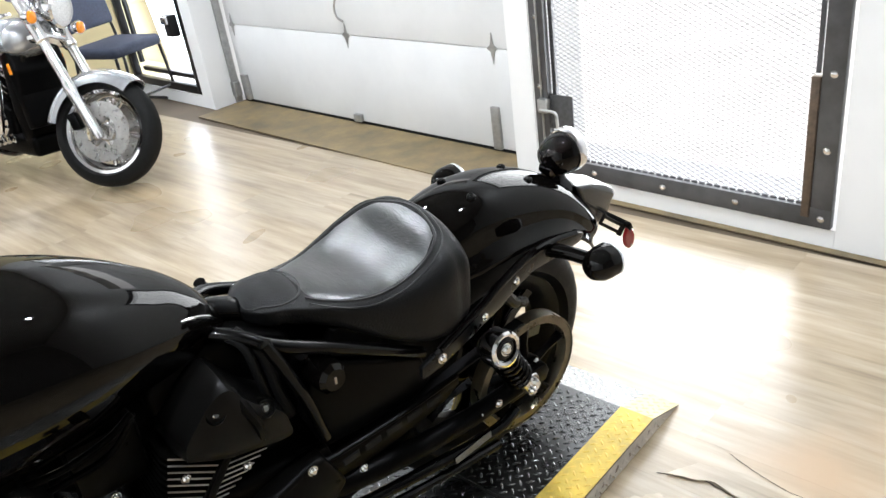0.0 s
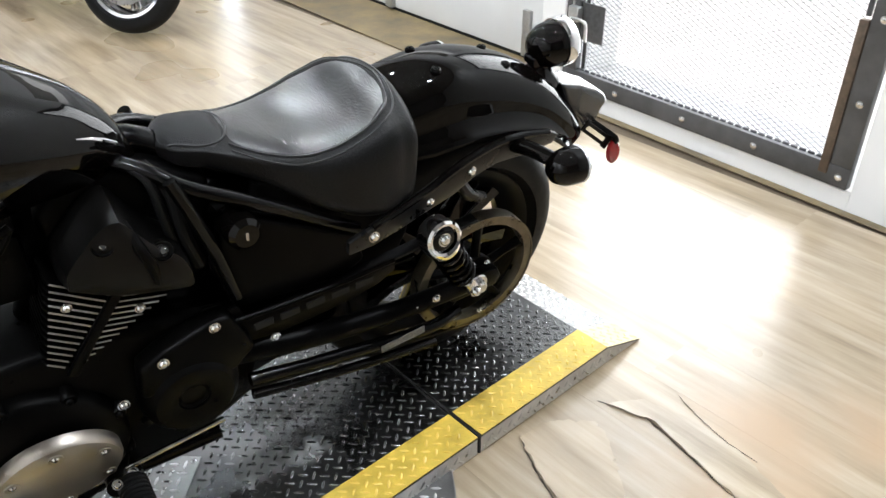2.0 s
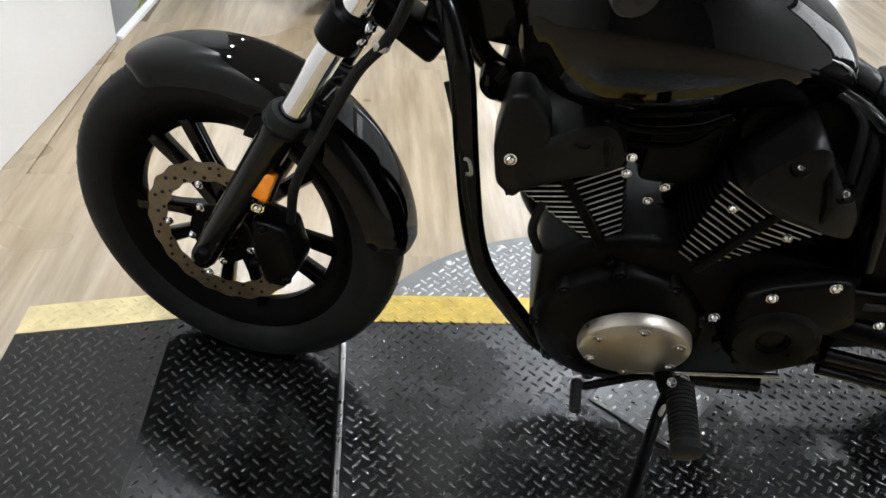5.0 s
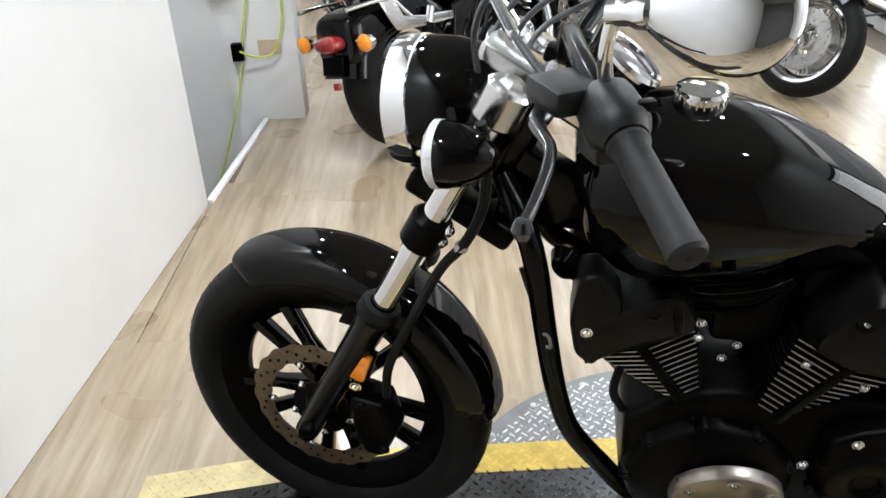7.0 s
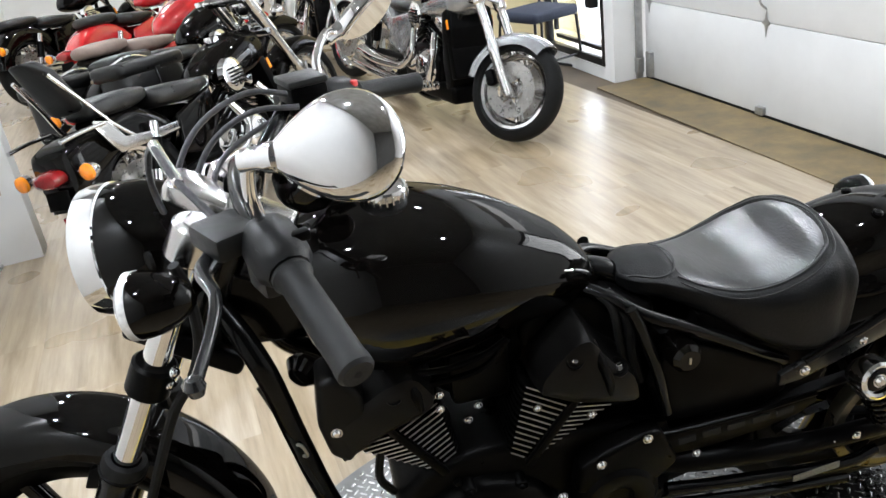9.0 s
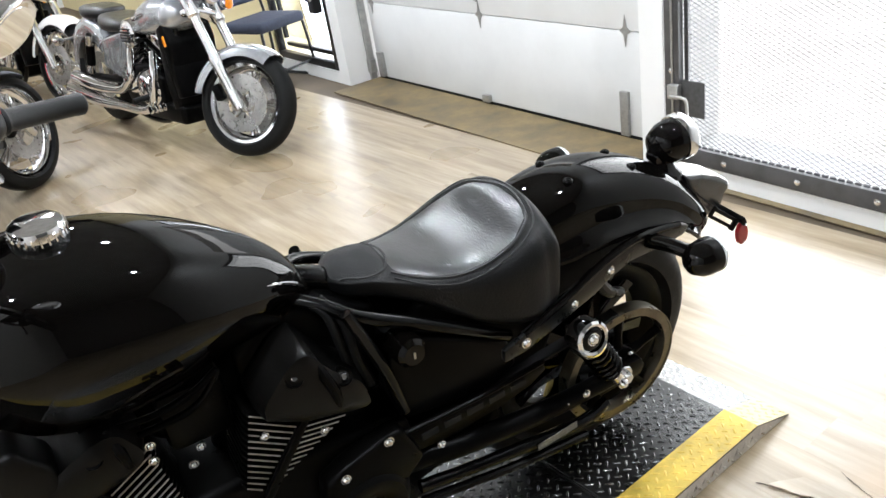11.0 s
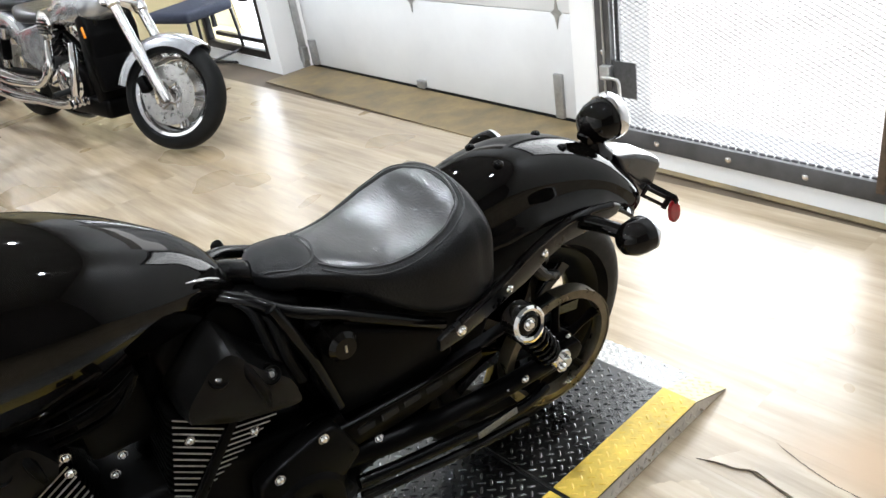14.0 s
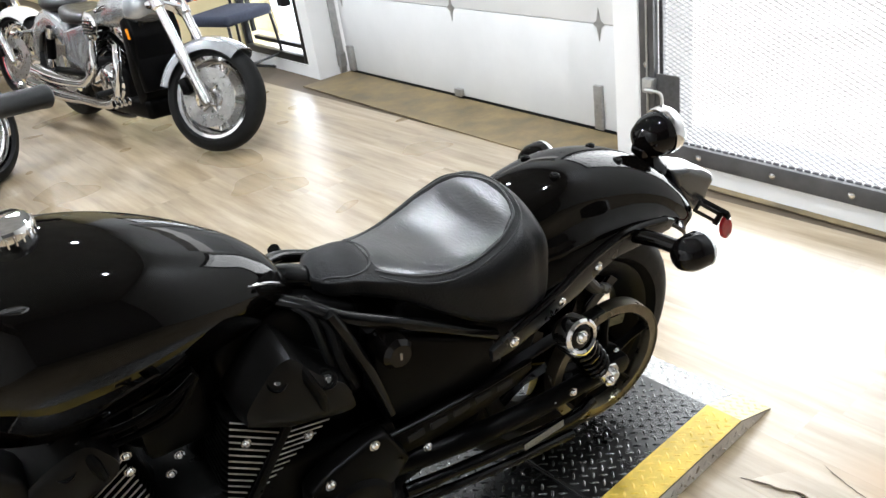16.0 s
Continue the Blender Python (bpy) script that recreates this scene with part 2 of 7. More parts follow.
# near-black for the shade in the tyre grooves
GROOVE_SHADE = material("tread_groove_shade", (0.0008, 0.0008, 0.0008), 1.0, 0.0, 0.0, 30, 0.2)
PULLEY_M = material("worn_pulley", (0.12, 0.105, 0.075), 0.33, 0.8, 0.0, 30, 0.3, 0.1, 300, 0.1)
LABEL_M = material("worn_label", (0.16, 0.16, 0.155), 0.5, 0.0, 0.0, 220, 0.5)
CLEAR_LENS = material("clear_lens", (0.75, 0.75, 0.75), 0.12, 0.0, 1.0, 120, 0.2)
GREY_LAMP = material("grey_lamp_housing", (0.035, 0.035, 0.037), 0.22, 0.0, 0.6, 10, 0.1)
SEAM_M = material("seat_seam", (0.014, 0.014, 0.014), 0.5, 0.0, 0.0, 80, 0.2)
FIN_EDGE = material("machined_fin_edge", (0.3, 0.3, 0.295), 0.42, 1.0, 0.0, 60, 0.2)
DISC_M = material("brake_disc_steel", (0.34, 0.28, 0.2), 0.35, 0.9, 0.0, 40, 0.2, 0.1, 400, 0.08)
SWITCH_M = material("switch_plastic", (0.008, 0.008, 0.0083), 0.45, 0.0, 0.0, 60, 0.15, 0.2, 600, 0.06, spec=0.3)
RED_SWITCH = material("red_switch", (0.6, 0.02, 0.02), 0.4, 0.0, 0.0, 60, 0.1)
LEVER_M = material("black_lever", (0.012, 0.012, 0.013), 0.22, 0.2, 0.4, 40, 0.2)
DIAL_M = material("dial_face", (0.05, 0.05, 0.055), 0.08, 0.0, 1.0, 20, 0.1)
GLASS_MIRROR = material("mirror_glass", (0.85, 0.86, 0.87), 0.02, 1.0)
CABLE_M = material("braided_cable", (0.08, 0.08, 0.085), 0.35, 0.5, 0.0, 200, 0.3)
SEAT_M = material("seat_leather", (0.0036, 0.0036, 0.0037), 0.46, 0.0, 0.0, 22, 0.25, 0.4, 260, 0.08, spec=0.24)
NOSE_M = material("seat_nose_leather", (0.02, 0.02, 0.0205), 0.5, 0.0, 0.0, 60, 0.15, 0.4, 420, 0.06, spec=0.5)
# bare lozenges: polished tops, brightened further to carry the relief's highlights
TREAD_ALU = material("polished_highlit_tread", (0.6, 0.6, 0.59), 0.3, 0.95, 0.0, 30, 0.12, 0.1, 200, 0.08)
# yellow lozenges: rubbed paint, with the highlight added to its colour
YELLOW_TREAD = material("rubbed_highlit_yellow", (0.74, 0.52, 0.1), 0.3, 0.0, 0.0, 18, 0.25, 0.2, 150, 0.1)
# paler, less saturated yellow on the sloping edges
YELLOW_PALE = material("pale_yellow_paint", (0.58, 0.48, 0.25), 0.42, 0.0, 0.0, 18, 0.2, 0.3, 150, 0.1)


def crinkled_leather(name, colour, rough):
    """Old shiny leather: fine creases over soft folds, gloss worn unevenly."""
    mat = material(name, colour, rough, 0.0, 0.0, 9, 0.2, 0.0, 100, 0.1)
    nt = mat.node_tree
    n, ln = nt.nodes, nt.links
    co = n.new("ShaderNodeTexCoord")
    mp = n.new("ShaderNodeMapping")
    mp.inputs["Scale"].default_value = (1.0, 0.4, 1.0)
    mp.inputs["Rotation"].default_value = (0.0, 0.0, radians(28))
    ln.new(co.outputs["Object"], mp.inputs["Vector"])
    vor = n.new("ShaderNodeTexVoronoi")
    vor.feature = "DISTANCE_TO_EDGE"
    vor.inputs["Scale"].default_value = 130.0
    warp = n.new("ShaderNodeTexNoise")
    warp.inputs["Scale"].default_value = 18.0
    ln.new(mp.outputs[0], warp.inputs["Vector"])
    add = n.new("ShaderNodeVectorMath")
    add.operation = "MULTIPLY_ADD"
    add.inputs[1].default_value = (0.06, 0.06, 0.06)
    ln.new(warp.outputs["Color"], add.inputs[0])
    ln.new(mp.outputs[0], add.inputs[2])
    ln.new(add.outputs[0], vor.inputs["Vector"])
    big = n.new("ShaderNodeTexNoise")
    big.inputs["Scale"].default_value, big.inputs["Detail"].default_value = 75.0, 8.0
    ln.new(mp.outputs[0], big.inputs["Vector"])
    b1 = n.new("ShaderNodeBump")
    b1.inputs["Strength"].default_value, b1.inputs["Distance"].default_value = 0.5, 0.0016
    ln.new(big.outputs["Fac"], b1.inputs["Height"])
    b2 = n.new("ShaderNodeBump")
    b2.inputs["Strength"].default_value, b2.inputs["Distance"].default_value = 0.5, 0.0011
    ln.new(vor.outputs["Distance"], b2.inputs["Height"])
    ln.new(b1.outputs["Normal"], b2.inputs["Normal"])
    ln.new(b2.outputs["Normal"], n["Principled BSDF"].inputs["Normal"])
    ln.new(b2.outputs["Normal"], n["Principled BSDF"].inputs["Coat Normal"])
    return mat


PAD_M = crinkled_leather("creased_seat_pad", (0.007, 0.007, 0.0072), 0.42)
PAD_M.node_tree.nodes["Principled BSDF"].inputs["Specular IOR Level"].default_value = 0.35
PAD_M.node_tree.nodes["Principled BSDF"].inputs["Coat Weight"].default_value = 1.0
PAD_M.node_tree.nodes["Principled BSDF"].inputs["Coat IOR"].default_value = 2.15
PAD_M.node_tree.nodes["Principled BSDF"].inputs["Coat Roughness"].default_value = 0.32


def worn_patches(mat, spots, colour, rough, edge=0.35, scale=26.0):
    """Wear with a shape of its own: rubbed spots (x, y, radius) with ragged edges."""
    nt = mat.node_tree
    n, ln = nt.nodes, nt.links
    b = n["Principled BSDF"]
    geo = n.new("ShaderNodeNewGeometry")
    noise = n.new("ShaderNodeTexNoise")
    noise.inputs["Scale"].default_value, noise.inputs["Detail"].default_value = scale, 7.0
    ln.new(geo.outputs["Position"], noise.inputs["Vector"])
    total = None
    for x, y, r in spots:
        dist = n.new("ShaderNodeVectorMath")
        dist.operation = "DISTANCE"
        dist.inputs[1].default_value = (x, y, 0.03)
        ln.new(geo.outputs["Position"], dist.inputs[0])
        mr = n.new("ShaderNodeMapRange")
        mr.inputs["From Min"].default_value, mr.inputs["From Max"].default_value = r * 1.5, 0.0
        ln.new(dist.outputs["Value"], mr.inputs["Value"])
        if total:
            mx = n.new("ShaderNodeMath")
            mx.operation = "MAXIMUM"
            ln.new(total, mx.inputs[0])
            ln.new(mr.outputs[0], mx.inputs[1])
            total = mx.outputs[0]
        else:
            total = mr.outputs[0]
    add = n.new("ShaderNodeMath")
    add.operation = "MULTIPLY_ADD"
    add.inputs[1].default_value = 0.9
    ln.new(noise.outputs["Fac"], add.inputs[0])
    ln.new(total, add.inputs[2])
    mask = n.new("ShaderNodeMapRange")
    mask.inputs["From Min"].default_value, mask.inputs["From Max"].default_value = 0.88, 0.88 + edge
    ln.new(add.outputs[0], mask.inputs["Value"])
    near = n.new("ShaderNodeMath")
    near.operation, near.use_clamp = "MULTIPLY", True
    near.inputs[1].default_value = 4.0
    ln.new(total, near.inputs[0])
    both = n.new("ShaderNodeMath")
    both.operation = "MULTIPLY"
    ln.new(near.outputs[0], both.inputs[0])
    ln.new(mask.outputs[0], both.inputs[1])
    for socket, value in (("Base Color", (*colour, 1)), ("Roughness", rough)):
        mix = n.new("ShaderNodeMix")
        mix.data_type = "RGBA" if socket == "Base Color" else "FLOAT"
        k = (6, 7, 2) if socket == "Base Color" else (2, 3, 0)
        old = b.inputs[socket]
        if old.is_linked:
            ln.new(old.links[0].from_socket, mix.inputs[k[0]])
        else:
            mix.inputs[k[0]].default_value = old.default_value
        mix.inputs[k[1]].default_value = value
        ln.new(both.outputs[0], mix.inputs[0])
        ln.new(mix.outputs[k[2]], old)


DECK.node_tree.nodes["Principled BSDF"].inputs["IOR"].default_value = 1.75
worn_patches(DECK, [(-0.272, 0.218, 0.05), (-0.315, 0.33, 0.03), (-0.15, 0.24, 0.03)], (0.2, 0.2, 0.195), 0.4)
FLOOR_BASE = material("floor_base", (0.12, 0.09, 0.06), 0.6, 0.0, 0.0, 3, 0.2)
YELLOW_WALL = material("pale_yellow_wall", (0.72, 0.62, 0.36), 0.6, 0.0, 0.0, 1.5, 0.05, 0.15, 60, 0.06)
PLYWOOD = material("worn_plywood", (0.18, 0.132, 0.066), 0.5, 0.0, 0.0, 5, 0.55, 0.3, 60, 0.1)
CONCRETE = material("pale_concrete", (0.62, 0.61, 0.59), 0.8, 0.0, 0.0, 2, 0.2, 0.3, 60)
STEEL_DULL = material("dull_galvanised_steel", (0.42, 0.42, 0.41), 0.45, 0.8, 0.0, 30, 0.2, 0.1, 200, 0.1)
GREY_MESH = material("grey_mesh_steel", (0.1, 0.1, 0.105), 0.45, 0.4, 0.0, 30, 0.2)
UNSEEN_WALL = material("unseen_dark_wall", (0.09, 0.088, 0.085), 0.6, 0.0, 0.0, 1.5, 0.1, 0.15, 60, 0.06)
RUST = material("rusty_steel", (0.1, 0.07, 0.048), 0.6, 0.3, 0.0, 40, 0.4, 0.3, 150, 0.1)
LOCK_DARK = material("dark_lock_plate", (0.07, 0.07, 0.072), 0.5, 0.3, 0.0, 60, 0.35, 0.3, 200)
BLACK_ALU = material("black_aluminium", (0.012, 0.012, 0.013), 0.35, 0.3, 0.0, 20, 0.2)
BEIGE = material("beige_plastic", (0.62, 0.5, 0.36), 0.45, 0.0, 0.0, 20, 0.05)
BEIGE_DARK = material("tan_plastic", (0.36, 0.3, 0.21), 0.45, 0.0, 0.0, 20, 0.1)
LAMP_GLOW = material("lamp_diffuser", (1.0, 0.98, 0.95), 0.5, 0.0, 0.0, emit=25.0)


def glass(name):
    mat = bpy.data.materials.new(name)
    mat.use_nodes = True
    b = mat.node_tree.nodes["Principled BSDF"]
    b.inputs["Transmission Weight"].default_value = 1.0
    b.inputs["Roughness"].default_value = 0.01
    b.inputs["IOR"].default_value = 1.45
    return mat


GLASS = glass("window_glass")


def plank_material(name, dark=1.0):
    """Pale oak-look vinyl: long grain along y, a tint for each plank, soft stains and scuffs."""
    mat = bpy.data.materials.new(name)
    mat.use_nodes = True
    nt = mat.node_tree
    n, ln = nt.nodes, nt.links
    b = n["Principled BSDF"]
    co = n.new("ShaderNodeTexCoord")
    geo = n.new("ShaderNodeNewGeometry")
    info = n.new("ShaderNodeObjectInfo")
    shift = n.new("ShaderNodeVectorMath")
    shift.operation = "MULTIPLY_ADD"
    shift.inputs[1].default_value = (1, 1, 1)
    comb = n.new("ShaderNodeCombineXYZ")
    mul = n.new("ShaderNodeMath")
    mul.operation = "MULTIPLY"
    mul.inputs[1].default_value = 37.0
    ln.new(info.outputs["Random"], mul.inputs[0])
    ln.new(mul.outputs[0], comb.inputs["X"])
    ln.new(mul.outputs[0], comb.inputs["Z"])
    ln.new(geo.outputs["Position"], shift.inputs[0])
    ln.new(comb.outputs[0], shift.inputs[2])
    mp = n.new("ShaderNodeMapping")
    mp.inputs["Scale"].default_value = (22.0, 1.8, 1.0)
    ln.new(shift.outputs[0], mp.inputs["Vector"])
    grain = n.new("ShaderNodeTexNoise")
    grain.inputs["Scale"].default_value, grain.inputs["Detail"].default_value, grain.inputs["Roughness"].default_value = 1.0, 6.0, 0.62
    grain.inputs["Distortion"].default_value = 0.12
    ln.new(mp.outputs[0], grain.inputs["Vector"])
    ramp = n.new("ShaderNodeValToRGB")
    e = ramp.color_ramp.elements
    e[0].position, e[0].color = 0.27, (0.22 * dark, 0.168 * dark, 0.108 * dark, 1)
    e[1].position, e[1].color = 0.72, (0.48 * dark, 0.402 * dark, 0.31 * dark, 1)
    mid = ramp.color_ramp.elements.new(0.5)
    mid.color = (0.365 * dark, 0.294 * dark, 0.208 * dark, 1)
    ln.new(grain.outputs["Fac"], ramp.inputs["Fac"])
    # tint of each plank
    tint = n.new("ShaderNodeMapRange")
    tint.inputs["To Min"].default_value, tint.inputs["To Max"].default_value = 0.97, 1.03
    ln.new(info.outputs["Random"], tint.inputs["Value"])
    grey = n.new("ShaderNodeHueSaturation")
    sat = n.new("ShaderNodeMapRange")
    sat.inputs["To Min"].default_value, sat.inputs["To Max"].default_value = 0.95, 1.12
    pick = n.new("ShaderNodeMath")
    pick.operation = "FRACT"
    m7 = n.new("ShaderNodeMath")
    m7.operation = "MULTIPLY"
    m7.inputs[1].default_value = 7.3
    ln.new(info.outputs["Random"], m7.inputs[0])
    ln.new(m7.outputs[0], pick.inputs[0])
    ln.new(pick.outputs[0], sat.inputs["Value"])
    ln.new(sat.outputs[0], grey.inputs["Saturation"])
    ln.new(tint.outputs[0], grey.inputs["Value"])
    ln.new(ramp.outputs["Color"], grey.inputs["Color"])
    # stains over several planks
    stain = n.new("ShaderNodeTexNoise")
    stain.inputs["Scale"].default_value, stain.inputs["Detail"].default_value = 2.4, 1.5
    ln.new(geo.outputs["Position"], stain.inputs["Vector"])
    sr = n.new("ShaderNodeValToRGB")
    sr.color_ramp.elements[0].position, sr.color_ramp.elements[0].color = 0.28, (0.95, 0.895, 0.79, 1)
    sr.color_ramp.elements[1].position, sr.color_ramp.elements[1].color = 0.72, (1.06, 1.06, 1.06, 1)
    ln.new(stain.outputs["Fac"], sr.inputs["Fac"])
    fin = n.new("ShaderNodeVectorMath")
    fin.operation = "MULTIPLY"
    ln.new(grey.outputs["Color"], fin.inputs[0])
    ln.new(sr.outputs["Color"], fin.inputs[1])
    ln.new(fin.outputs[0], b.inputs["Base Color"])
    rr = n.new("ShaderNodeMapRange")
    rr.inputs["From Min"].default_value, rr.inputs["From Max"].default_value = 0.3, 0.7
    rr.inputs["To Min"].default_value, rr.inputs["To Max"].default_value = 0.24, 0.4
    ln.new(stain.outputs["Fac"], rr.inputs["Value"])
    ln.new(rr.outputs[0], b.inputs["Roughness"])
    bump = n.new("ShaderNodeBump")
    bump.inputs["Strength"].default_value, bump.inputs["Distance"].default_value = 0.12, 0.002
    ln.new(grain.outputs["Fac"], bump.inputs["Height"])
    ln.new(bump.outputs["Normal"], b.inputs["Normal"])
    b.inputs["Specular IOR Level"].default_value = 0.75
    b.inputs["Coat Weight"].default_value = 0.4
    b.inputs["Coat Roughness"].default_value = 0.24
    return mat


PLANK = plank_material("plank_vinyl", dark=0.94)
worn_patches(PLANK, [(0.27, -0.5, 0.3), (0.52, -0.38, 0.24), (0.06, -0.42, 0.18), (0.75, -0.6, 0.28)], (0.40, 0.27, 0.16), 0.5, 0.5, 5.0)
FLAKE = plank_material("torn_vinyl", dark=1.05)
# dark colour for the gap and shadow along torn edges
CRACK_M = material("torn_gap_shade", (0.075, 0.058, 0.042), 0.85, 0.0, 0.0, 60, 0.4, 0.3, 200)

# ---- room ----


def structure(name, bm, mat, label="", parent=None, sharp=35):
    return tagged(part(name, bm, mat, parent, "", sharp), label, "", "", "structure")


GX, DX = 1.615, 1.838  # planes of the gate wall and of the overhead door
T = 0.36
NE = Matrix.Translation((GX, 0.07, 0)) @ pose(0, 0, 0, 0, 0, -2.4) @ Matrix.Translation((-GX, -0.07, 0))
EDGE = [(1.6, -5.0), (2.36, 13.0), (-6.6, 13.0), (-6.6, 3.39), (-2.106, 3.39), (-2.176, 2.26), (-6.6, 2.26), (-6.6, -5.0)]
floor = structure("floor", prism(EDGE, 0.1, Matrix.Translation((0, 0, -0.106))), FLOOR_BASE, "wood-look vinyl plank floor, glossy and worn")
structure("ceiling", box((9.0, 18, 0.1), (-2.1, 4.0, CEIL + 0.05)), CEILING_M, "plain grey ceiling")
structure("wall_east_south", moved(box((T, 6.0, CEIL), (GX + T / 2, -3.06, CEIL / 2)), NE), WHITE_WALL, "white painted wall beside the steel gate")
structure("wall_east_pillar", moved(box((T, 0.125, CEIL), (GX + T / 2, 1.2775, CEIL / 2)), NE), WHITE_WALL, "white painted pillar between gate and overhead door")
structure("wall_east_lintel", moved(box((T, 1.273, CEIL - 2.15), (GX + T / 2, 0.5775, 2.15 + (CEIL - 2.15) / 2)), NE), WHITE_WALL, "white wall above the gate")
structure("wall_east_sill", moved(box((T, 1.273, 0.072), (GX + T / 2, 0.5775, 0.036)), NE), WHITE_WALL, "white sill below the gate")
structure("wall_door_lintel", moved(box((T, 2.62, CEIL - 2.38), (GX + T / 2, 2.652, 2.38 + (CEIL - 2.38) / 2)), NE), WHITE_WALL, "white wall above the overhead door")
structure("wall_east_middle", moved(box((T, 0.13, CEIL), (GX + T / 2, 4.03, CEIL / 2)), NE), WHITE_WALL, "white wall between overhead door and glazed door")
structure("wall_east_glass_lintel", moved(box((T, 1.0, CEIL - 2.1), (GX + T / 2, 4.595, 2.1 + (CEIL - 2.1) / 2)), NE), WHITE_WALL, "white wall above the glazed door")
structure("wall_east_glass_sill", moved(box((T, 1.0, 0.085), (GX + T / 2, 4.595, 0.0425)), NE), WHITE_WALL, "white sill below the glazed door")
structure("wall_east_north", moved(box((T, 8.2, CEIL), (GX + T / 2, 9.195, CEIL / 2)), NE), YELLOW_WALL, "pale yellow painted wall behind the parked motorcycles")
# unseen south wall, added dark so that black parts reflect little
structure("wall_south", box((8.6, 0.2, CEIL), (-2.1, -4.9, CEIL / 2)), UNSEEN_WALL, "unseen wall closing the room, dark to keep reflections low")
structure("wall_north", box((8.6, 0.2, CEIL), (-2.1, 12.9, CEIL / 2)), WHITE_WALL, "white painted wall far behind the motorcycles")
WEST = Matrix.Translation((-2.185, 2.262, 0)) @ pose(0, 0, 0, 0, 0, -4.0)
structure("wall_west_near", moved(box((1.6, 7.3, CEIL), (-0.8, -3.65, CEIL / 2), 0.004), WEST), WHITE_WALL, "bright white partition wall")
structure("wall_west_far", box((2.4, 0.16, CEIL + 0.8), (-1.905 - 1.2, 3.397, CEIL / 2 - 0.4), 0.004), WHITE_WALL, "white partition end with sockets and a hanging cable")
structure("wall_west_back", box((0.2, 9.6, CEIL), (-3.2, 8.2, CEIL / 2)), WHITE_WALL, "white painted wall beside the red motorcycle")
structure("wall_west_alcove", box((0.1, 2.0, CEIL + 0.8), (-3.9, 2.9, CEIL / 2 - 0.4)), WHITE_WALL, "white wall at the back of the alcove")
structure("threshold_trim", moved(box((0.03, 1.04, 0.02), (0.0, 0.54, 0.004), 0.003), WEST), WHITE_WALL, "pale metal threshold along the sunken alcove")
structure("floor_alcove", box((4.4, 1.3, 0.06), (-4.4, 2.8, -0.6)), CONCRETE, "bare concrete floor of the sunken alcove")
structure("wall_alcove_step", prism([(-2.176, 2.26), (-2.106, 3.39), (-2.01, 3.39), (-2.08, 2.26)], 0.47, Matrix.Translation((0, 0, -0.577))), WHITE_WALL, "white step below the threshold")
structure("ground_outside", box((30.6, 60, 0.1), (16.9, 3, -0.08)), CONCRETE, "pale concrete ground outside the openings")
structure("backdrop_outside", box((0.2, 60, 14), (16.0, 3, 6.5)), GLOW, "bright daylight outside the openings")

# brown plywood strip before the overhead door
structure("door_threshold", moved(box((0.40, 2.6, 0.006), (1.66, 2.64, 0.0035), 0.001, 1), NE), PLYWOOD, "worn brown plywood strip before the overhead door")
structure("wall_base_strip", moved(box((0.035, 6.9, 0.004), (GX - 0.02, -2.25, 0.003), 0.0008, 1), NE), PLYWOOD, "brown floor edge along the gate wall")

# overhead door: sections with joints, hinges, seal, track
door = tagged(new("overhead_door"), "white sectional overhead door, closed", "", "", "structure")
Y0, Y1 = 1.35, 3.93
for k in range(4):
    z0 = 0.022 + k * 0.506
    sec = part("door_section", box((0.045, Y1 - Y0, 0.502), (DX + 0.0225, (Y0 + Y1) / 2, z0 + 0.251), 0.003, 2), DOOR_WHITE, door)
    for y in (Y1 - 0.06, 2.70, 1.62):
        if k < 3:
            z = z0 + 0.504
            hinge = part("hinge", side_plate([(-0.035, 0), (-0.012, 0.016), (0, 0.075), (0.012, 0.016), (0.035, 0), (0.012, -0.016), (0, -0.075), (-0.012, -0.016)], 0, 0.004, 0.0008, 1), STEEL_DULL, sec)
            hinge.matrix_local = Matrix.Translation((DX - 0.005, y, z)) @ pose(0, 0, 0, 0, 0, -90)
            part("hinge_barrel", rod((DX - 0.008, y - 0.028, z), (DX - 0.008, y + 0.028, z), 0.007, 12), STEEL_DULL, hinge).matrix_parent_inverse = hinge.matrix_local.inverted()
part("door_seal", box((0.04, Y1 - Y0, 0.02), (DX + 0.02, (Y0 + Y1) / 2, 0.012), 0.006, 2), RUBBER, door)
part("door_bracket", box((0.03, 0.06, 0.045), (DX - 0.014, 2.706, 0.045), 0.004, 2), STEEL_DULL, door)
part("corner_bracket", box((0.02, 0.05, 0.22), (DX - 0.01, 1.635, 0.13), 0.003, 2), STEEL_DULL, door)
part("corner_bracket", box((0.03, 0.06, 0.17), (DX - 0.012, 3.86, 0.11), 0.003, 2), STEEL_DULL, door)
part("lift_handle", tube([(DX - 0.006, 2.70, 0.60), (DX - 0.03, 2.715, 0.63), (DX - 0.035, 2.72, 0.68), (DX - 0.03, 2.70, 0.735), (DX - 0.006, 2.69, 0.76)], 0.006, 10), STEEL_DULL, door)
for s, y in ((-1, Y1 + 0.012), (1, Y0 - 0.03)):
    part("door_track", box((0.05, 0.02, 2.3), (DX - 0.045, y, 1.16), 0.003, 1), STEEL_DULL, door)
    part("track_bracket", box((0.05, 0.05, 0.1), (DX - 0.045, y, 0.1), 0.004, 1), STEEL_DULL, door)

door.matrix_world = NE

# steel gate: frame, mesh, lock, bolts
gate = tagged(new("gate_1"), "grey steel gate with expanded metal mesh, closed", "", "", "structure")
GF = 0.072
gy0, gy1, gz0, gz1 = -0.045, 1.2, 0.076, 2.14
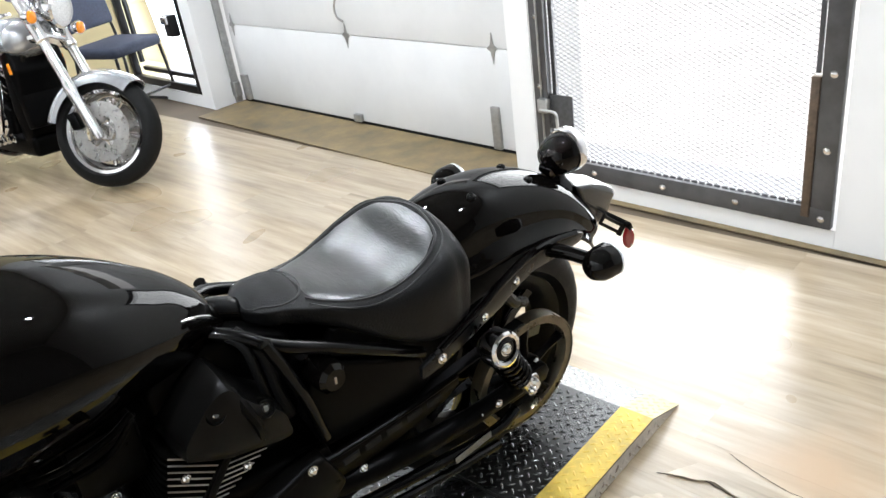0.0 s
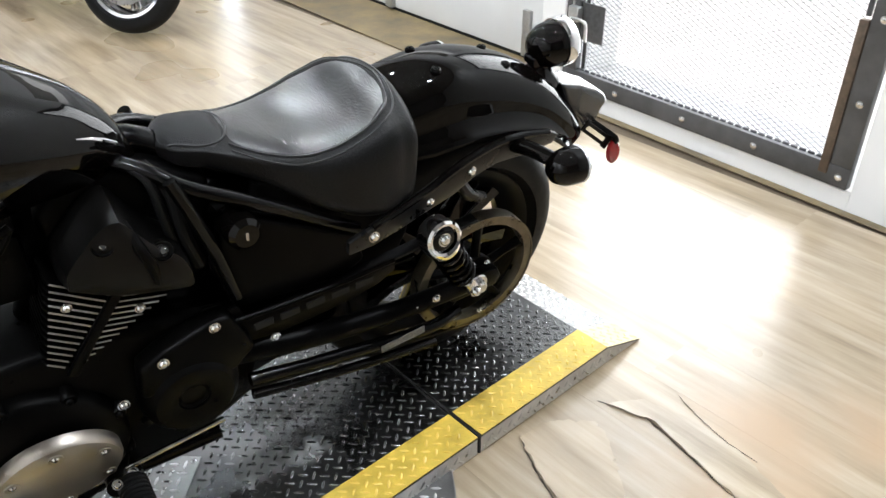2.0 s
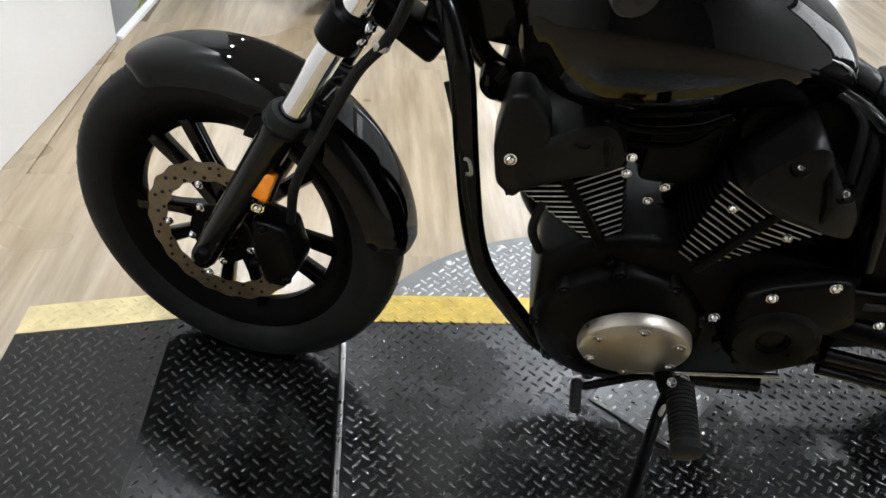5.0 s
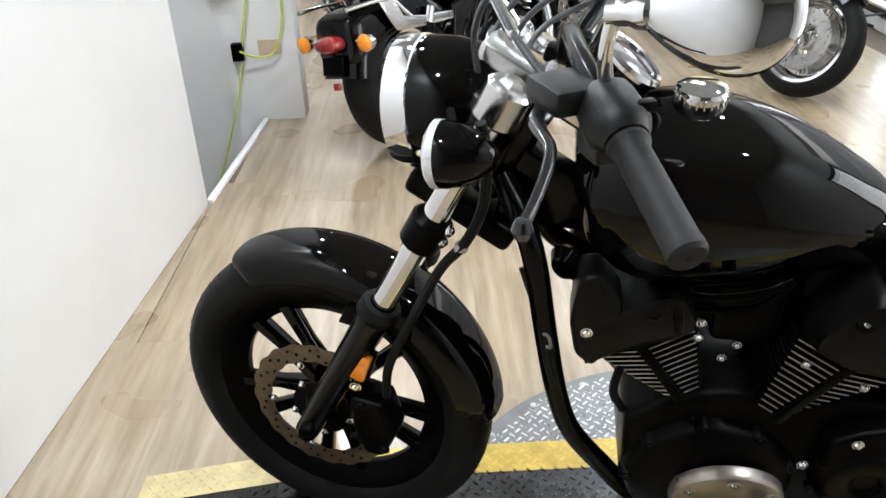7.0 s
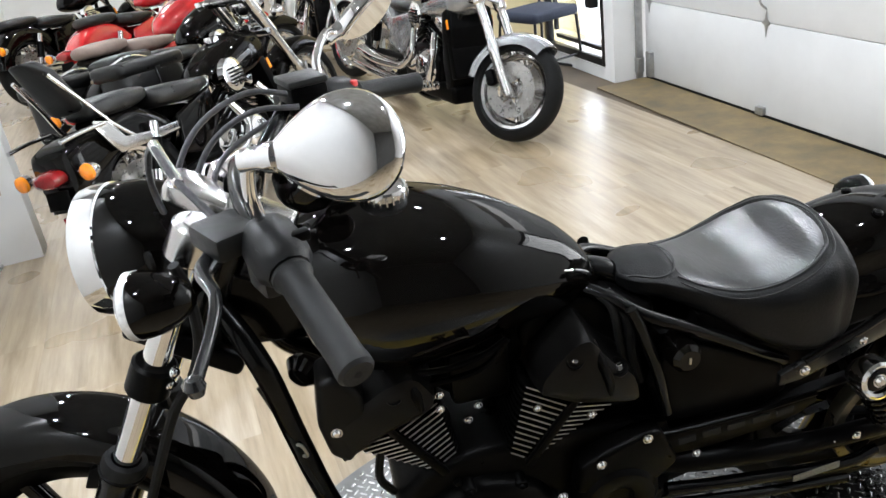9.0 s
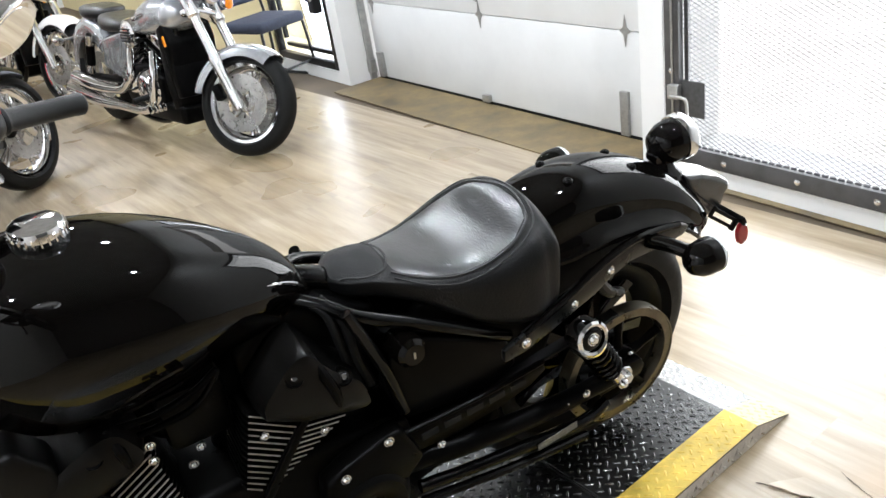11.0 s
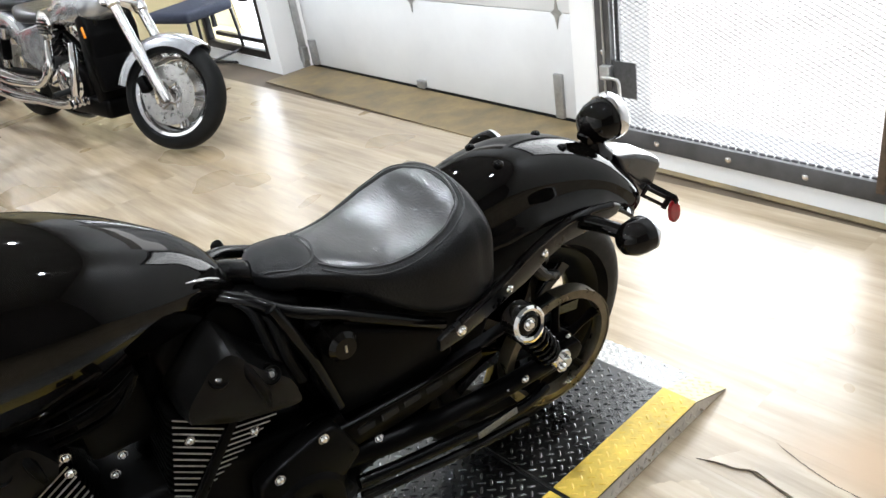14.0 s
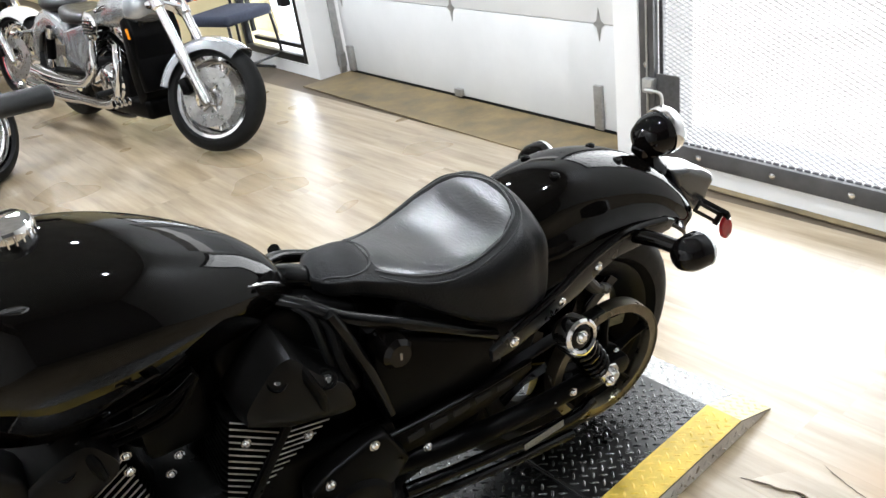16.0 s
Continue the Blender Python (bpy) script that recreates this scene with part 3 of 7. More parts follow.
for nm, sz, at in (("gate_rail", (0.03, gy1 - gy0, GF), (GX + 0.004, (gy0 + gy1) / 2, gz0 + GF / 2)), ("gate_rail", (0.03, gy1 - gy0, GF), (GX + 0.004, (gy0 + gy1) / 2, gz1 - GF / 2)), ("gate_stile", (0.03, GF, gz1 - gz0 - 2 * GF), (GX + 0.004, gy0 + GF / 2, (gz0 + gz1) / 2)), ("gate_stile", (0.03, GF, gz1 - gz0 - 2 * GF), (GX + 0.004, gy1 - GF / 2, (gz0 + gz1) / 2))):
    part(nm, box(sz, at, 0.003, 2), GREY_STEEL, gate)
part("gate_stop", box((0.02, 0.02, gz1 - gz0 - 2 * GF), (GX + 0.03, gy1 - GF - 0.012, (gz0 + gz1) / 2), 0.002), GREY_STEEL, gate)
part("rusty_post", box((0.024, 0.03, 0.5), (GX - 0.004, gy0 + GF + 0.016, 0.36), 0.004), RUST, gate)
strip = part("hinge_strip", box((0.01, 0.016, 1.5), (GX - 0.006, gy0 + GF + 0.012, 1.37), 0.002, 1), GREY_STEEL, gate)
# expanded mesh as two sets of slanted strands
verts, faces = [], []
my0, my1, mz0, mz1 = gy0 + GF, gy1 - GF, gz0 + GF, gz1 - GF
py, pz = 0.019, 0.0092


def strand(p, q, r=0.00075):
    n = len(verts)
    d = (q - p).normalized()
    u = Vector((1, 0, 0)) * r * 1.5
    v = d.cross(Vector((1, 0, 0))) * r
    for c in (p, q):
        for su, sv in ((-1, -1), (1, -1), (1, 1), (-1, 1)):
            verts.append(tuple(c + u * su + v * sv))
    for k in range(4):
        faces.append((n + k, n + (k + 1) % 4, n + 4 + (k + 1) % 4, n + 4 + k))


slope = pz / py
for sgn in (1, -1):
    span = (my1 - my0) * slope
    k = 0
    z = mz0 - (span if sgn > 0 else 0)
    while z < mz1 + (0 if sgn > 0 else span):
        a, b = Vector((GX + 0.02, my0, z)), Vector((GX + 0.02, my1, z + sgn * span))
        t0, t1 = 0.0, 1.0
        for lim, up in ((mz0, 1), (mz1, -1)):
            za, zb = (a.z - lim) * up, (b.z - lim) * up
            if za < 0 and zb < 0:
                t1 = -1
            elif za < 0:
                t0 = max(t0, za / (za - zb))
            elif zb < 0:
                t1 = min(t1, za / (za - zb))
        if t1 > t0:
            strand(a.lerp(b, t0), a.lerp(b, t1))
        z += 2 * pz
me = bpy.data.meshes.new("expanded_mesh")
me.from_pydata(verts, [], faces)
mbm = bmesh.new()
mbm.from_mesh(me)
tagged(part("expanded_mesh", mbm, GREY_MESH, gate), "", "", "", "stuff")
# a border of doubled mesh along the bottom rail
for k in range(36):
    y = my0 + (k + 0.5) * (my1 - my0) / 36
    part("mesh_tooth", box((0.01, 0.024, 0.012), (GX + 0.012, y, mz0 + 0.002), 0.003, 1, (0, 0, 0)), GREY_STEEL, gate)
lock = part("lock_plate", box((0.006, 0.118, 0.15), (GX + 0.002, 1.072, 0.352), 0.002, 1), LOCK_DARK, gate)
part("lock_body", box((0.035, 0.05, 0.06), (GX - 0.018, 1.147, 0.38), 0.005, 2), STEEL_DULL, lock)
part("lock_lever", tube([(GX - 0.04, 1.152, 0.365), (GX - 0.045, 1.092, 0.368), (GX - 0.045, 1.067, 0.355), (GX - 0.045, 1.062, 0.29)], 0.007, 10), STEEL_DULL, lock)
part("lock_bolt_rod", rod((GX - 0.014, 1.16, 0.17), (GX - 0.014, 1.16, 0.9), 0.005, 10), STEEL_DULL, lock)
for y, z in ((0.0 - 0.01, 0.11), (0.297, 0.11), (0.595, 0.11), (0.915, 0.11), (-0.01, 0.36), (-0.01, 0.62), (-0.01, 0.9), (-0.01, 1.3), (1.168, 0.46), (1.168, 0.75), (1.168, 1.1)):
    part("gate_bolt", lathe([(0, 0.006), (0.006, 0.005), (0.011, 0.002), (0.013, 0)], 18, along((GX - 0.011, y, z), (GX - 1.0, y, z))), CHROME, gate)

gate.matrix_world = NE
# glazed door
gd = tagged(new("door_1"), "black-framed glazed door with bright daylight behind it", "", "", "structure")
a0, a1 = 4.105, 5.089
for sz, at in (((0.05, 0.045, 2.0), (GX + 0.03, a0 + 0.03, 1.09)), ((0.05, 0.045, 2.0), (GX + 0.03, a1 - 0.03, 1.09)), ((0.05, a1 - a0 - 0.02, 0.05), (GX + 0.03, (a0 + a1) / 2, 0.112)), ((0.05, a1 - a0 - 0.02, 0.05), (GX + 0.03, (a0 + a1) / 2, 2.07))):
    part("door_frame", box(sz, at, 0.003, 2), BLACK_ALU, gd)
for sz, at in (((0.035, 0.03, 1.78), (GX + 0.06, a0 + 0.1, 1.12)), ((0.035, 0.03, 1.78), (GX + 0.06, a1 - 0.1, 1.12)), ((0.035, 0.75, 0.03), (GX + 0.06, (a0 + a1) / 2, 0.19))):
    part("leaf_frame", box(sz, at, 0.003, 2), BLACK_ALU, gd)
pane = part("pane", box((0.006, 0.8, 1.76), (GX + 0.06, (a0 + a1) / 2, 1.13)), GLASS, gd)
pane.visible_shadow = False
part("door_closer_box", box((0.06, 0.09, 0.14), (GX - 0.02, a0 + 0.12, 0.56), 0.004, 2), BLACK_ALU, gd)
part("push_bar", box((0.03, 0.07, 0.05), (GX - 0.06, a0 + 0.12, 0.60), 0.006, 2), CHROME, gd)

gd.matrix_world = NE
# sockets and cable on the west partition
WY = 3.317
tagged(part("socket_plate", box((0.115, 0.006, 0.075), (-2.045, WY - 0.004, 0.39), 0.002, 1), BEIGE), "beige wall socket plate", "socket")
box2 = tagged(part("thermostat_box", box((0.13, 0.05, 0.07), (-2.24, WY - 0.026, 0.69), 0.004, 2), BEIGE_DARK), "small tan control box on the wall", "control box")
part("control_slot", box((0.09, 0.004, 0.02), (-2.24, WY - 0.053, 0.695), 0.001, 1), GAP_SHADE, box2)
plug = tagged(part("plug_adapter", box((0.06, 0.045, 0.09), (-2.205, WY - 0.024, 0.375), 0.006, 2), SATIN), "black plug-in adapter on the wall", "adapter")
tagged(part("extension_cable", tube([(-2.0, WY - 0.03, 1.5), (-2.01, WY - 0.02, 1.15), (-2.1, WY - 0.02, 0.75), (-2.18, WY - 0.03, 0.4), (-2.25, WY - 0.03, 0.1), (-2.4, WY - 0.05, -0.3), (-2.44, WY - 0.1, -0.38)], 0.0055, 8), CABLE_Y), "yellow-green extension cable hanging down the wall", "cable")
tagged(part("extension_cable", tube([(-1.93, WY - 0.02, 1.5), (-1.95, WY - 0.02, 1.1), (-1.95, WY - 0.02, 0.75), (-1.965, WY - 0.02, 0.5), (-2.03, WY - 0.03, 0.36), (-2.12, WY - 0.035, 0.35), (-2.19, WY - 0.055, 0.385)], 0.0055, 8), CABLE_Y), "yellow-green extension cable looped to the adapter", "cable")

# chair before the glazed door
chair = group_thing("chair", Matrix.Translation((1.57, 4.68, 0)) @ pose(0, 0, 0, 0, 0, -75), "navy upholstered chair on a black metal sled frame", "chair")
part("chair_seat", box((0.44, 0.44, 0.075), (0, 0, 0.445), 0.03, 4), NAVY, chair)
part("chair_back", box((0.06, 0.42, 0.3), (-0.22, 0, 0.72), 0.025, 4, (0, -8, 0)), NAVY, chair)
for s in (1, -1):
    part("leg_frame", tube([(0.2, s * 0.2, 0.41), (0.21, s * 0.21, 0.25), (0.22, s * 0.22, 0.02), (0.2, s * 0.22, 0.012), (-0.2, s * 0.22, 0.012), (-0.22, s * 0.22, 0.03), (-0.2, s * 0.21, 0.3), (-0.19, s * 0.2, 0.46), (-0.235, s * 0.19, 0.78)], 0.011, 8, 4), BLACK_ALU, chair)
for x, z in ((0.215, 0.12), (-0.21, 0.12)):
    part("cross_bar", rod((x, -0.22, z), (x, 0.22, z), 0.009, 8), BLACK_ALU, chair)

# ---- motorcycle platform on its turntable disc ----
ZT, PW = 0.0537, 0.673
STRIPE = 0.093


def treads(inside, x0, x1, y0, y1, m, pitch=0.0225, size=(0.0118, 0.0031, 0.0032)):
    """Raised lozenges of tread plate in a basket weave at 45 degrees to the edges, kept where inside(x, y)."""
    L, w, h = size
    verts, faces = [], []
    base = [(-L, 0, 0), (-L * 0.45, -w, 0), (L * 0.45, -w, 0), (L, 0, 0), (L * 0.45, w, 0), (-L * 0.45, w, 0), (-L * 0.5, 0, h), (L * 0.5, 0, h)]
    quad = [(0, 1, 6), (1, 2, 7, 6), (2, 3, 7), (3, 4, 7), (4, 5, 6, 7), (5, 0, 6)]
    step, edge = pitch / math.sqrt(2), L * 0.6
    for a in range(int((x1 - x0) / step) + 1):
        for b in range(int((y1 - y0) / step) + 1):
            x, y = x0 + edge + a * step, y0 + edge + b * step
            if (a + b) % 2 or x > x1 - edge or y > y1 - edge or not inside(x, y):
                continue
            turn = math.pi / 4 if a % 2 else -math.pi / 4
            c, s = math.cos(turn), math.sin(turn)
            n = len(verts)
            verts += [tuple(m @ Vector((x + c * u - s * v, y + s * u + c * v, z))) for u, v, z in base]
            faces += [tuple(n + k for k in q) for q in quad]
    me = bpy.data.meshes.new("treads")
    me.from_pydata(verts, [], faces)
    bm = bmesh.new()
    bm.from_mesh(me)
    bpy.data.meshes.remove(me)
    bmesh.ops.recalc_face_normals(bm, faces=bm.faces)
    return bm


def tread_part(bm, mat, parent):
    return tagged(part("treads", bm, mat, parent, "", 180), "", "", "", "stuff")




MID = group_thing("platform_middle_section", pose(0, 0, 0), "worn black tread-plate platform section with yellow edges", "platform", "platform sections")
FLAT = Matrix.Translation((0, 0, ZT))
X0, X1 = -1.247, -0.004
part("deck_plate", box((X1 - X0, PW, 0.006), ((X0 + X1) / 2, PW / 2, ZT - 0.003), 0.001, 1), DECK, MID)
tread_part(treads(lambda x, y: STRIPE < y < PW - STRIPE and abs(x + 0.605) + abs(y - 0.348) > 0.15, X0 + 0.01, X1 - 0.008, 0, PW, FLAT), TREAD_WORN, MID)
for y0 in (0.0, PW - STRIPE):
    st = part("yellow_edge", box((X1 - X0 - 0.002, STRIPE, 0.0016), ((X0 + X1) / 2, y0 + STRIPE / 2, ZT + 0.0009)), YELLOW, MID)
    tread_part(treads(lambda x, y: True, X0 + 0.012, X1 - 0.008, y0 + 0.006, y0 + STRIPE, Matrix.Translation((0, 0, ZT + 0.0015))), YELLOW_TREAD, st)
for y in (0.003, PW - 0.003):
    skirt = part("side_skirt", box((X1 - X0, 0.005, ZT - 0.008), ((X0 + X1) / 2, y, (ZT - 0.004) / 2), 0.001, 1), SKIRT_M, MID)
    if y < 0.1:
        tread_part(treads(lambda u, v: v < ZT - 0.012, X0 + 0.012, X1 - 0.01, 0.004, ZT, Matrix.Translation((0, 0.0006, 0)) @ pose(0, 0, 0, 90)), TREAD_ALU, skirt)
sq = part("access_plate", moved(box((0.192, 0.192, 0.003), (0, 0, 0), 0.0008, 1), Matrix.Translation((-0.605, 0.348, ZT + 0.002)) @ pose(0, 0, 0, 0, 0, 45)), ALU_PLATE, MID, "bare aluminium tread-plate cover with corner screws")
tread_part(treads(lambda x, y: abs(x + 0.605) + abs(y - 0.348) < 0.12, -0.75, -0.46, 0.2, 0.49, Matrix.Translation((0, 0, ZT + 0.0034))), TREAD_ALU, sq)
for dx, dy in ((0.118, 0), (-0.118, 0), (0, 0.118), (0, -0.118)):
    part("screw", lathe([(0, 0.003), (0.004, 0.0025), (0.006, 0.0)], 14, Matrix.Translation((-0.605 + dx, 0.348 + dy, ZT + 0.0035))), CHROME, sq)


def end_section(m, label, xb=0.437, xt=0.578, ramp=ALU_PLATE, ramp_tread=TREAD_ALU, deck=DECK, deck_tread=TREAD_WORN):
    """A flat part of 0.437 m and a ramp down to the floor, from x = 0 outwards."""
    root = group_thing("platform_end_ramp", m, label, "ramp", "platform sections")
    slope = math.degrees(math.atan2(ZT - 0.003, xt - xb))
    part("deck_plate", box((xb - 0.006, PW, 0.006), ((xb + 0.006) / 2, PW / 2, ZT - 0.003), 0.001, 1), deck, root)
    tread_part(treads(lambda x, y: STRIPE < y < PW - STRIPE, 0.012, xb - 0.004, 0, PW, FLAT), deck_tread, root)
    down = Matrix.Translation((xb, 0, ZT)) @ pose(0, 0, 0, 0, slope, 0)
    length = math.hypot(ZT - 0.003, xt - xb)
    rp = part("ramp_plate", moved(box((length, PW, 0.004), (length / 2, PW / 2, -0.002), 0.0008, 1), down), ramp, root, "tread-plate ramp")
    tread_part(treads(lambda x, y: STRIPE < y < PW - STRIPE, 0.004, length - 0.004, 0, PW, down), ramp_tread, rp)
    for y0 in (0.0, PW - STRIPE):
        st = part("yellow_edge", box((xb - 0.007, STRIPE, 0.0016), ((xb + 0.007) / 2, y0 + STRIPE / 2, ZT + 0.0009)), YELLOW, root)
        tread_part(treads(lambda x, y: True, 0.012, xb - 0.004, y0 + 0.006, y0 + STRIPE, Matrix.Translation((0, 0, ZT + 0.0015))), YELLOW_TREAD, st)
        st = part("yellow_edge", moved(box((length, STRIPE, 0.0016), (length / 2, y0 + STRIPE / 2, 0.0009)), down), YELLOW_PALE, root)
        tread_part(treads(lambda x, y: True, 0.004, length - 0.004, y0 + 0.006, y0 + STRIPE, down @ Matrix.Translation((0, 0, 0.0015))), YELLOW_PALE, st)
    for y, s in ((0.0, -1), (PW, 1)):
        sk = part("side_skirt", side_plate([(0.006, 0.002), (xt - 0.004, 0.002), (xb, ZT - 0.005), (0.006, ZT - 0.005)], y - s * 0.001, y - s * 0.005), SKIRT_M, root)
        up = Matrix.Translation((0, y - s * 0.001, 0)) @ pose(0, 0, 0, 90 if s < 0 else -90) @ Matrix.Diagonal((1, 1 if s < 0 else -1, 1, 1))
        tread_part(treads(lambda x, z: z < ZT - 0.012 - max(0, x - xb) * 0.36, 0.012, xt - 0.05, 0.004, ZT, up), TREAD_ALU, sk)
    part("joint_edge", box((0.006, PW, ZT - 0.002), (0.003, PW / 2, ZT / 2), 0.0005, 1), GAP_SHADE, root)
    return root


end_section(pose(0, 0, 0), "black tread-plate end section with yellow edges and a bare ramp")
end_section(pose(-1.251, PW, 0, 0, 0, 180), "black tread-plate end section under the front wheel", 0.37, 0.72, DECK_DARK, TREAD_DARK, DECK_DARK, TREAD_DARK)
tagged(part("joint_rod", rod((-1.249, 0.01, ZT + 0.003), (-1.249, PW - 0.01, ZT + 0.003), 0.005, 10), STEEL), "bright steel rod in the platform joint", "rod")
dm = Matrix.Translation((-0.631, 0.352, 0.0))
disc_t = tagged(part("turntable_disc", lathe([(0, 0.001), (0.652, 0.001), (0.6545, 0.003), (0.6545, 0.010), (0.652, 0.012), (0, 0.012)], 128, dm), ALU_PLATE), "bare aluminium tread-plate turntable disc under the platform", "turntable")
tread_part(treads(lambda x, y: math.hypot(x, y) < 0.63 and not (-0.36 < y < 0.33), -0.66, 0.66, -0.66, 0.66, dm @ Matrix.Translation((0, 0, 0.012))), TREAD_ALU, disc_t)
for k in range(24):
    a = 2 * math.pi * (k + 0.35) / 24
    if abs(math.sin(a)) * 0.625 > 0.34:
        part("disc_screw", lathe([(0, 0.005), (0.004, 0.0045), (0.008, 0.0015), (0.009, 0)], 16, dm @ Matrix.Translation((0.625 * math.cos(a), 0.625 * math.sin(a), 0.012))), STEEL, disc_t)

# ---- the black cruiser on the platform ----
# bike frame: x ahead, y to its left, z up, from the rear tyre's contact
LEAN_B, YAW_B, STEER = 8.0, 171.0, -13.0
BIKE = Matrix.Translation((0.121, 0.295, ZT + 0.002)) @ pose(0, 0, 0, 0, 0, YAW_B) @ pose(0, 0, 0, -LEAN_B)
bike = group_thing("cruiser_motorcycle", BIKE, "gloss black bobber cruiser motorcycle leaning on its side stand", "motorcycle")
WHEEL = pose(0, 0, 0, 90)
AX_R, AX_F = Vector((0.008, -0.026, 0.306)), Vector((1.585, 0, 0.331))
AXIS = Vector((-math.sin(radians(29)), 0, math.cos(radians(29))))
HEAD = AX_F + AXIS * 0.66 - Vector((0.045, 0, 0))
FORK = Matrix.Translation(HEAD) @ Matrix.Rotation(radians(STEER), 4, AXIS) @ Matrix.Translation(-HEAD)


def bolt(at, way, parent, r=0.008, mat=None, name="bolt"):
    at, way = Vector(at), Vector(way).normalized()
    bm = lathe([(0, r * 0.75), (r * 0.55, r * 0.7), (r * 0.9, r * 0.4), (r, 0.0), (r * 1.25, 0.0), (r * 1.25, -0.003), (0, -0.003)], 14, along(at, at + way))
    return part(name, bm, mat or CHROME, parent)


def cast_wheel(parent, centre, rim_r, rim_w, spokes, m, hub_r, pair=0.0, stout=1.0):
    """Rim, hub and spokes of a cast wheel about the y axis."""
    c = m @ Matrix.Translation(centre) @ WHEEL
    w = rim_w / 2
    rim = part("rim", lathe([(rim_r + 0.004, -w), (rim_r + 0.006, -w * 0.9), (rim_r - 0.012, -w * 0.8), (rim_r - 0.03, -w * 0.3), (rim_r - 0.034, 0), (rim_r - 0.03, w * 0.3), (rim_r - 0.012, w * 0.8), (rim_r + 0.006, w * 0.9), (rim_r + 0.004, w), (rim_r - 0.008, w * 0.97), (rim_r - 0.026, w * 0.7), (rim_r - 0.05, w * 0.25), (rim_r - 0.052, 0), (rim_r - 0.05, -w * 0.25), (rim_r - 0.026, -w * 0.7), (rim_r - 0.008, -w * 0.97)], 72, c, True), SATIN, parent)
    hub = part("hub", lathe([(0, -w * 1.1), (hub_r * 0.6, -w * 1.1), (hub_r * 0.75, -w * 0.8), (hub_r * 0.8, -w * 0.5), (hub_r, -w * 0.35), (hub_r, w * 0.35), (hub_r * 0.8, w * 0.5), (hub_r * 0.75, w * 0.8), (hub_r * 0.6, w * 1.1), (0, w * 1.1)], 28, c), SATIN, parent)
    for k in range(spokes):
        a = 2 * math.pi * k / spokes + (pair if k % 2 else -pair)
        b = 2 * math.pi * k / spokes + (pair * 0.35 if k % 2 else -pair * 0.35)
        p0 = Vector((math.cos(b) * hub_r * 0.85, math.sin(b) * hub_r * 0.85, 0))
        p1 = Vector((math.cos(a) * (rim_r - 0.036), math.sin(a) * (rim_r - 0.036), 0))
        way = (p1 - p0).normalized()
        side = Vector((-way.y, way.x, 0))
        rings = []
        for s, hw, hd in ((0, 0.019, 0.024), (0.5, 0.0125, 0.016), (1, 0.016, 0.017)):
            p = p0.lerp(p1, s)
            rings.append([p + side * hw * stout * x + Vector((0, 0, hd * stout * z)) for x, z in ((-1, -0.5), (-0.6, -1), (0.6, -1), (1, -0.5), (1, 0.5), (0.6, 1), (-0.6, 1), (-1, 0.5))])
        part("spoke", moved(loft(rings), c), GLOSS, parent)
    return rim


def grooves(centre, radius, width, n, m, mat, parent, name):
    """Short slanted tread cuts: their shade laid as thin dark slivers on the tread."""
    out = bmesh.new()
    for k in range(n):
        a = 2 * math.pi * k / n
        for s in (1, -1):
            pts = []
            for u, da in ((0.25, 0.0), (0.6, 0.03), (0.92, 0.05)):
                x = width / 2 * u * s
                r = radius - width * 0.5 * (1 - math.cos(math.asin(u**1.25)) ** 0.85) + 0.0014
                pts.append(Vector((r * math.cos(a + da), r * math.sin(a + da), x)))
            q = [Vector((p.x * math.cos(0.012) - p.y * math.sin(0.012), p.x * math.sin(0.012) + p.y * math.cos(0.012), p.z)) for p in pts]
            vs = [out.verts.new(p) for p in pts + q[::-1]]
            out.faces.new((vs[0], vs[1], vs[4], vs[5]))
            out.faces.new((vs[1], vs[2], vs[3], vs[4]))
    bmesh.ops.solidify(out, geom=list(out.faces), thickness=0.002)
    return tagged(part(name, moved(out, m @ Matrix.Translation(centre) @ WHEEL), mat, parent), "", "", "", "stuff")


# rear wheel
I4 = Matrix.Identity(4)
REAR = Matrix.Translation(AX_R) @ pose(0, 0, 0, -3) @ Matrix.Translation(-AX_R)
rear_wheel = part("rear_tyre", torus_tyre(0.312, 0.13, 96, m=REAR @ Matrix.Translation(AX_R) @ WHEEL), RUBBER, bike)
grooves(AX_R, 0.312, 0.13, 44, REAR, GROOVE_SHADE, rear_wheel, "tread_groove_shade")
cast_wheel(bike, AX_R, 0.226, 0.1, 10, REAR, 0.07, 0.1, 1.55)
part("rear_brake_disc", lathe([(0.045, -0.002), (0.15, -0.002), (0.15, 0.003), (0.045, 0.003)], 56, REAR @ Matrix.Translation(AX_R + Vector((0, -0.07, 0))) @ WHEEL, True), SATIN, bike)
# belt pulley and belt
PUL = Matrix.Translation((-0.014, 0.108, 0.325)) @ WHEEL
pulley = part("belt_pulley", lathe([(0.138, -0.014), (0.143, -0.014), (0.143, -0.016), (0.146, -0.016), (0.146, 0.016), (0.143, 0.016), (0.143, 0.014), (0.125, 0.014), (0.122, 0.006), (0.122, -0.006), (0.125, -0.014)], 80, PUL, True), PULLEY_M, bike, "black belt pulley with a worn bright rim")
for k in range(5):
    a = 2 * math.pi * k / 5 + 0.3
    p0, p1 = Vector((0.03 * math.cos(a), 0.03 * math.sin(a), 0)), Vector((0.126 * math.cos(a), 0.126 * math.sin(a), 0))
    part("pulley_spoke", moved(tube([p0, p0.lerp(p1, 0.5), p1], [0.013, 0.009, 0.012], 8, 2, squash=0.6), PUL), SATIN, pulley)
part("pulley_hub", lathe([(0, 0.02), (0.03, 0.02), (0.04, 0.01), (0.044, -0.012), (0, -0.012)], 24, PUL), SATIN, pulley)
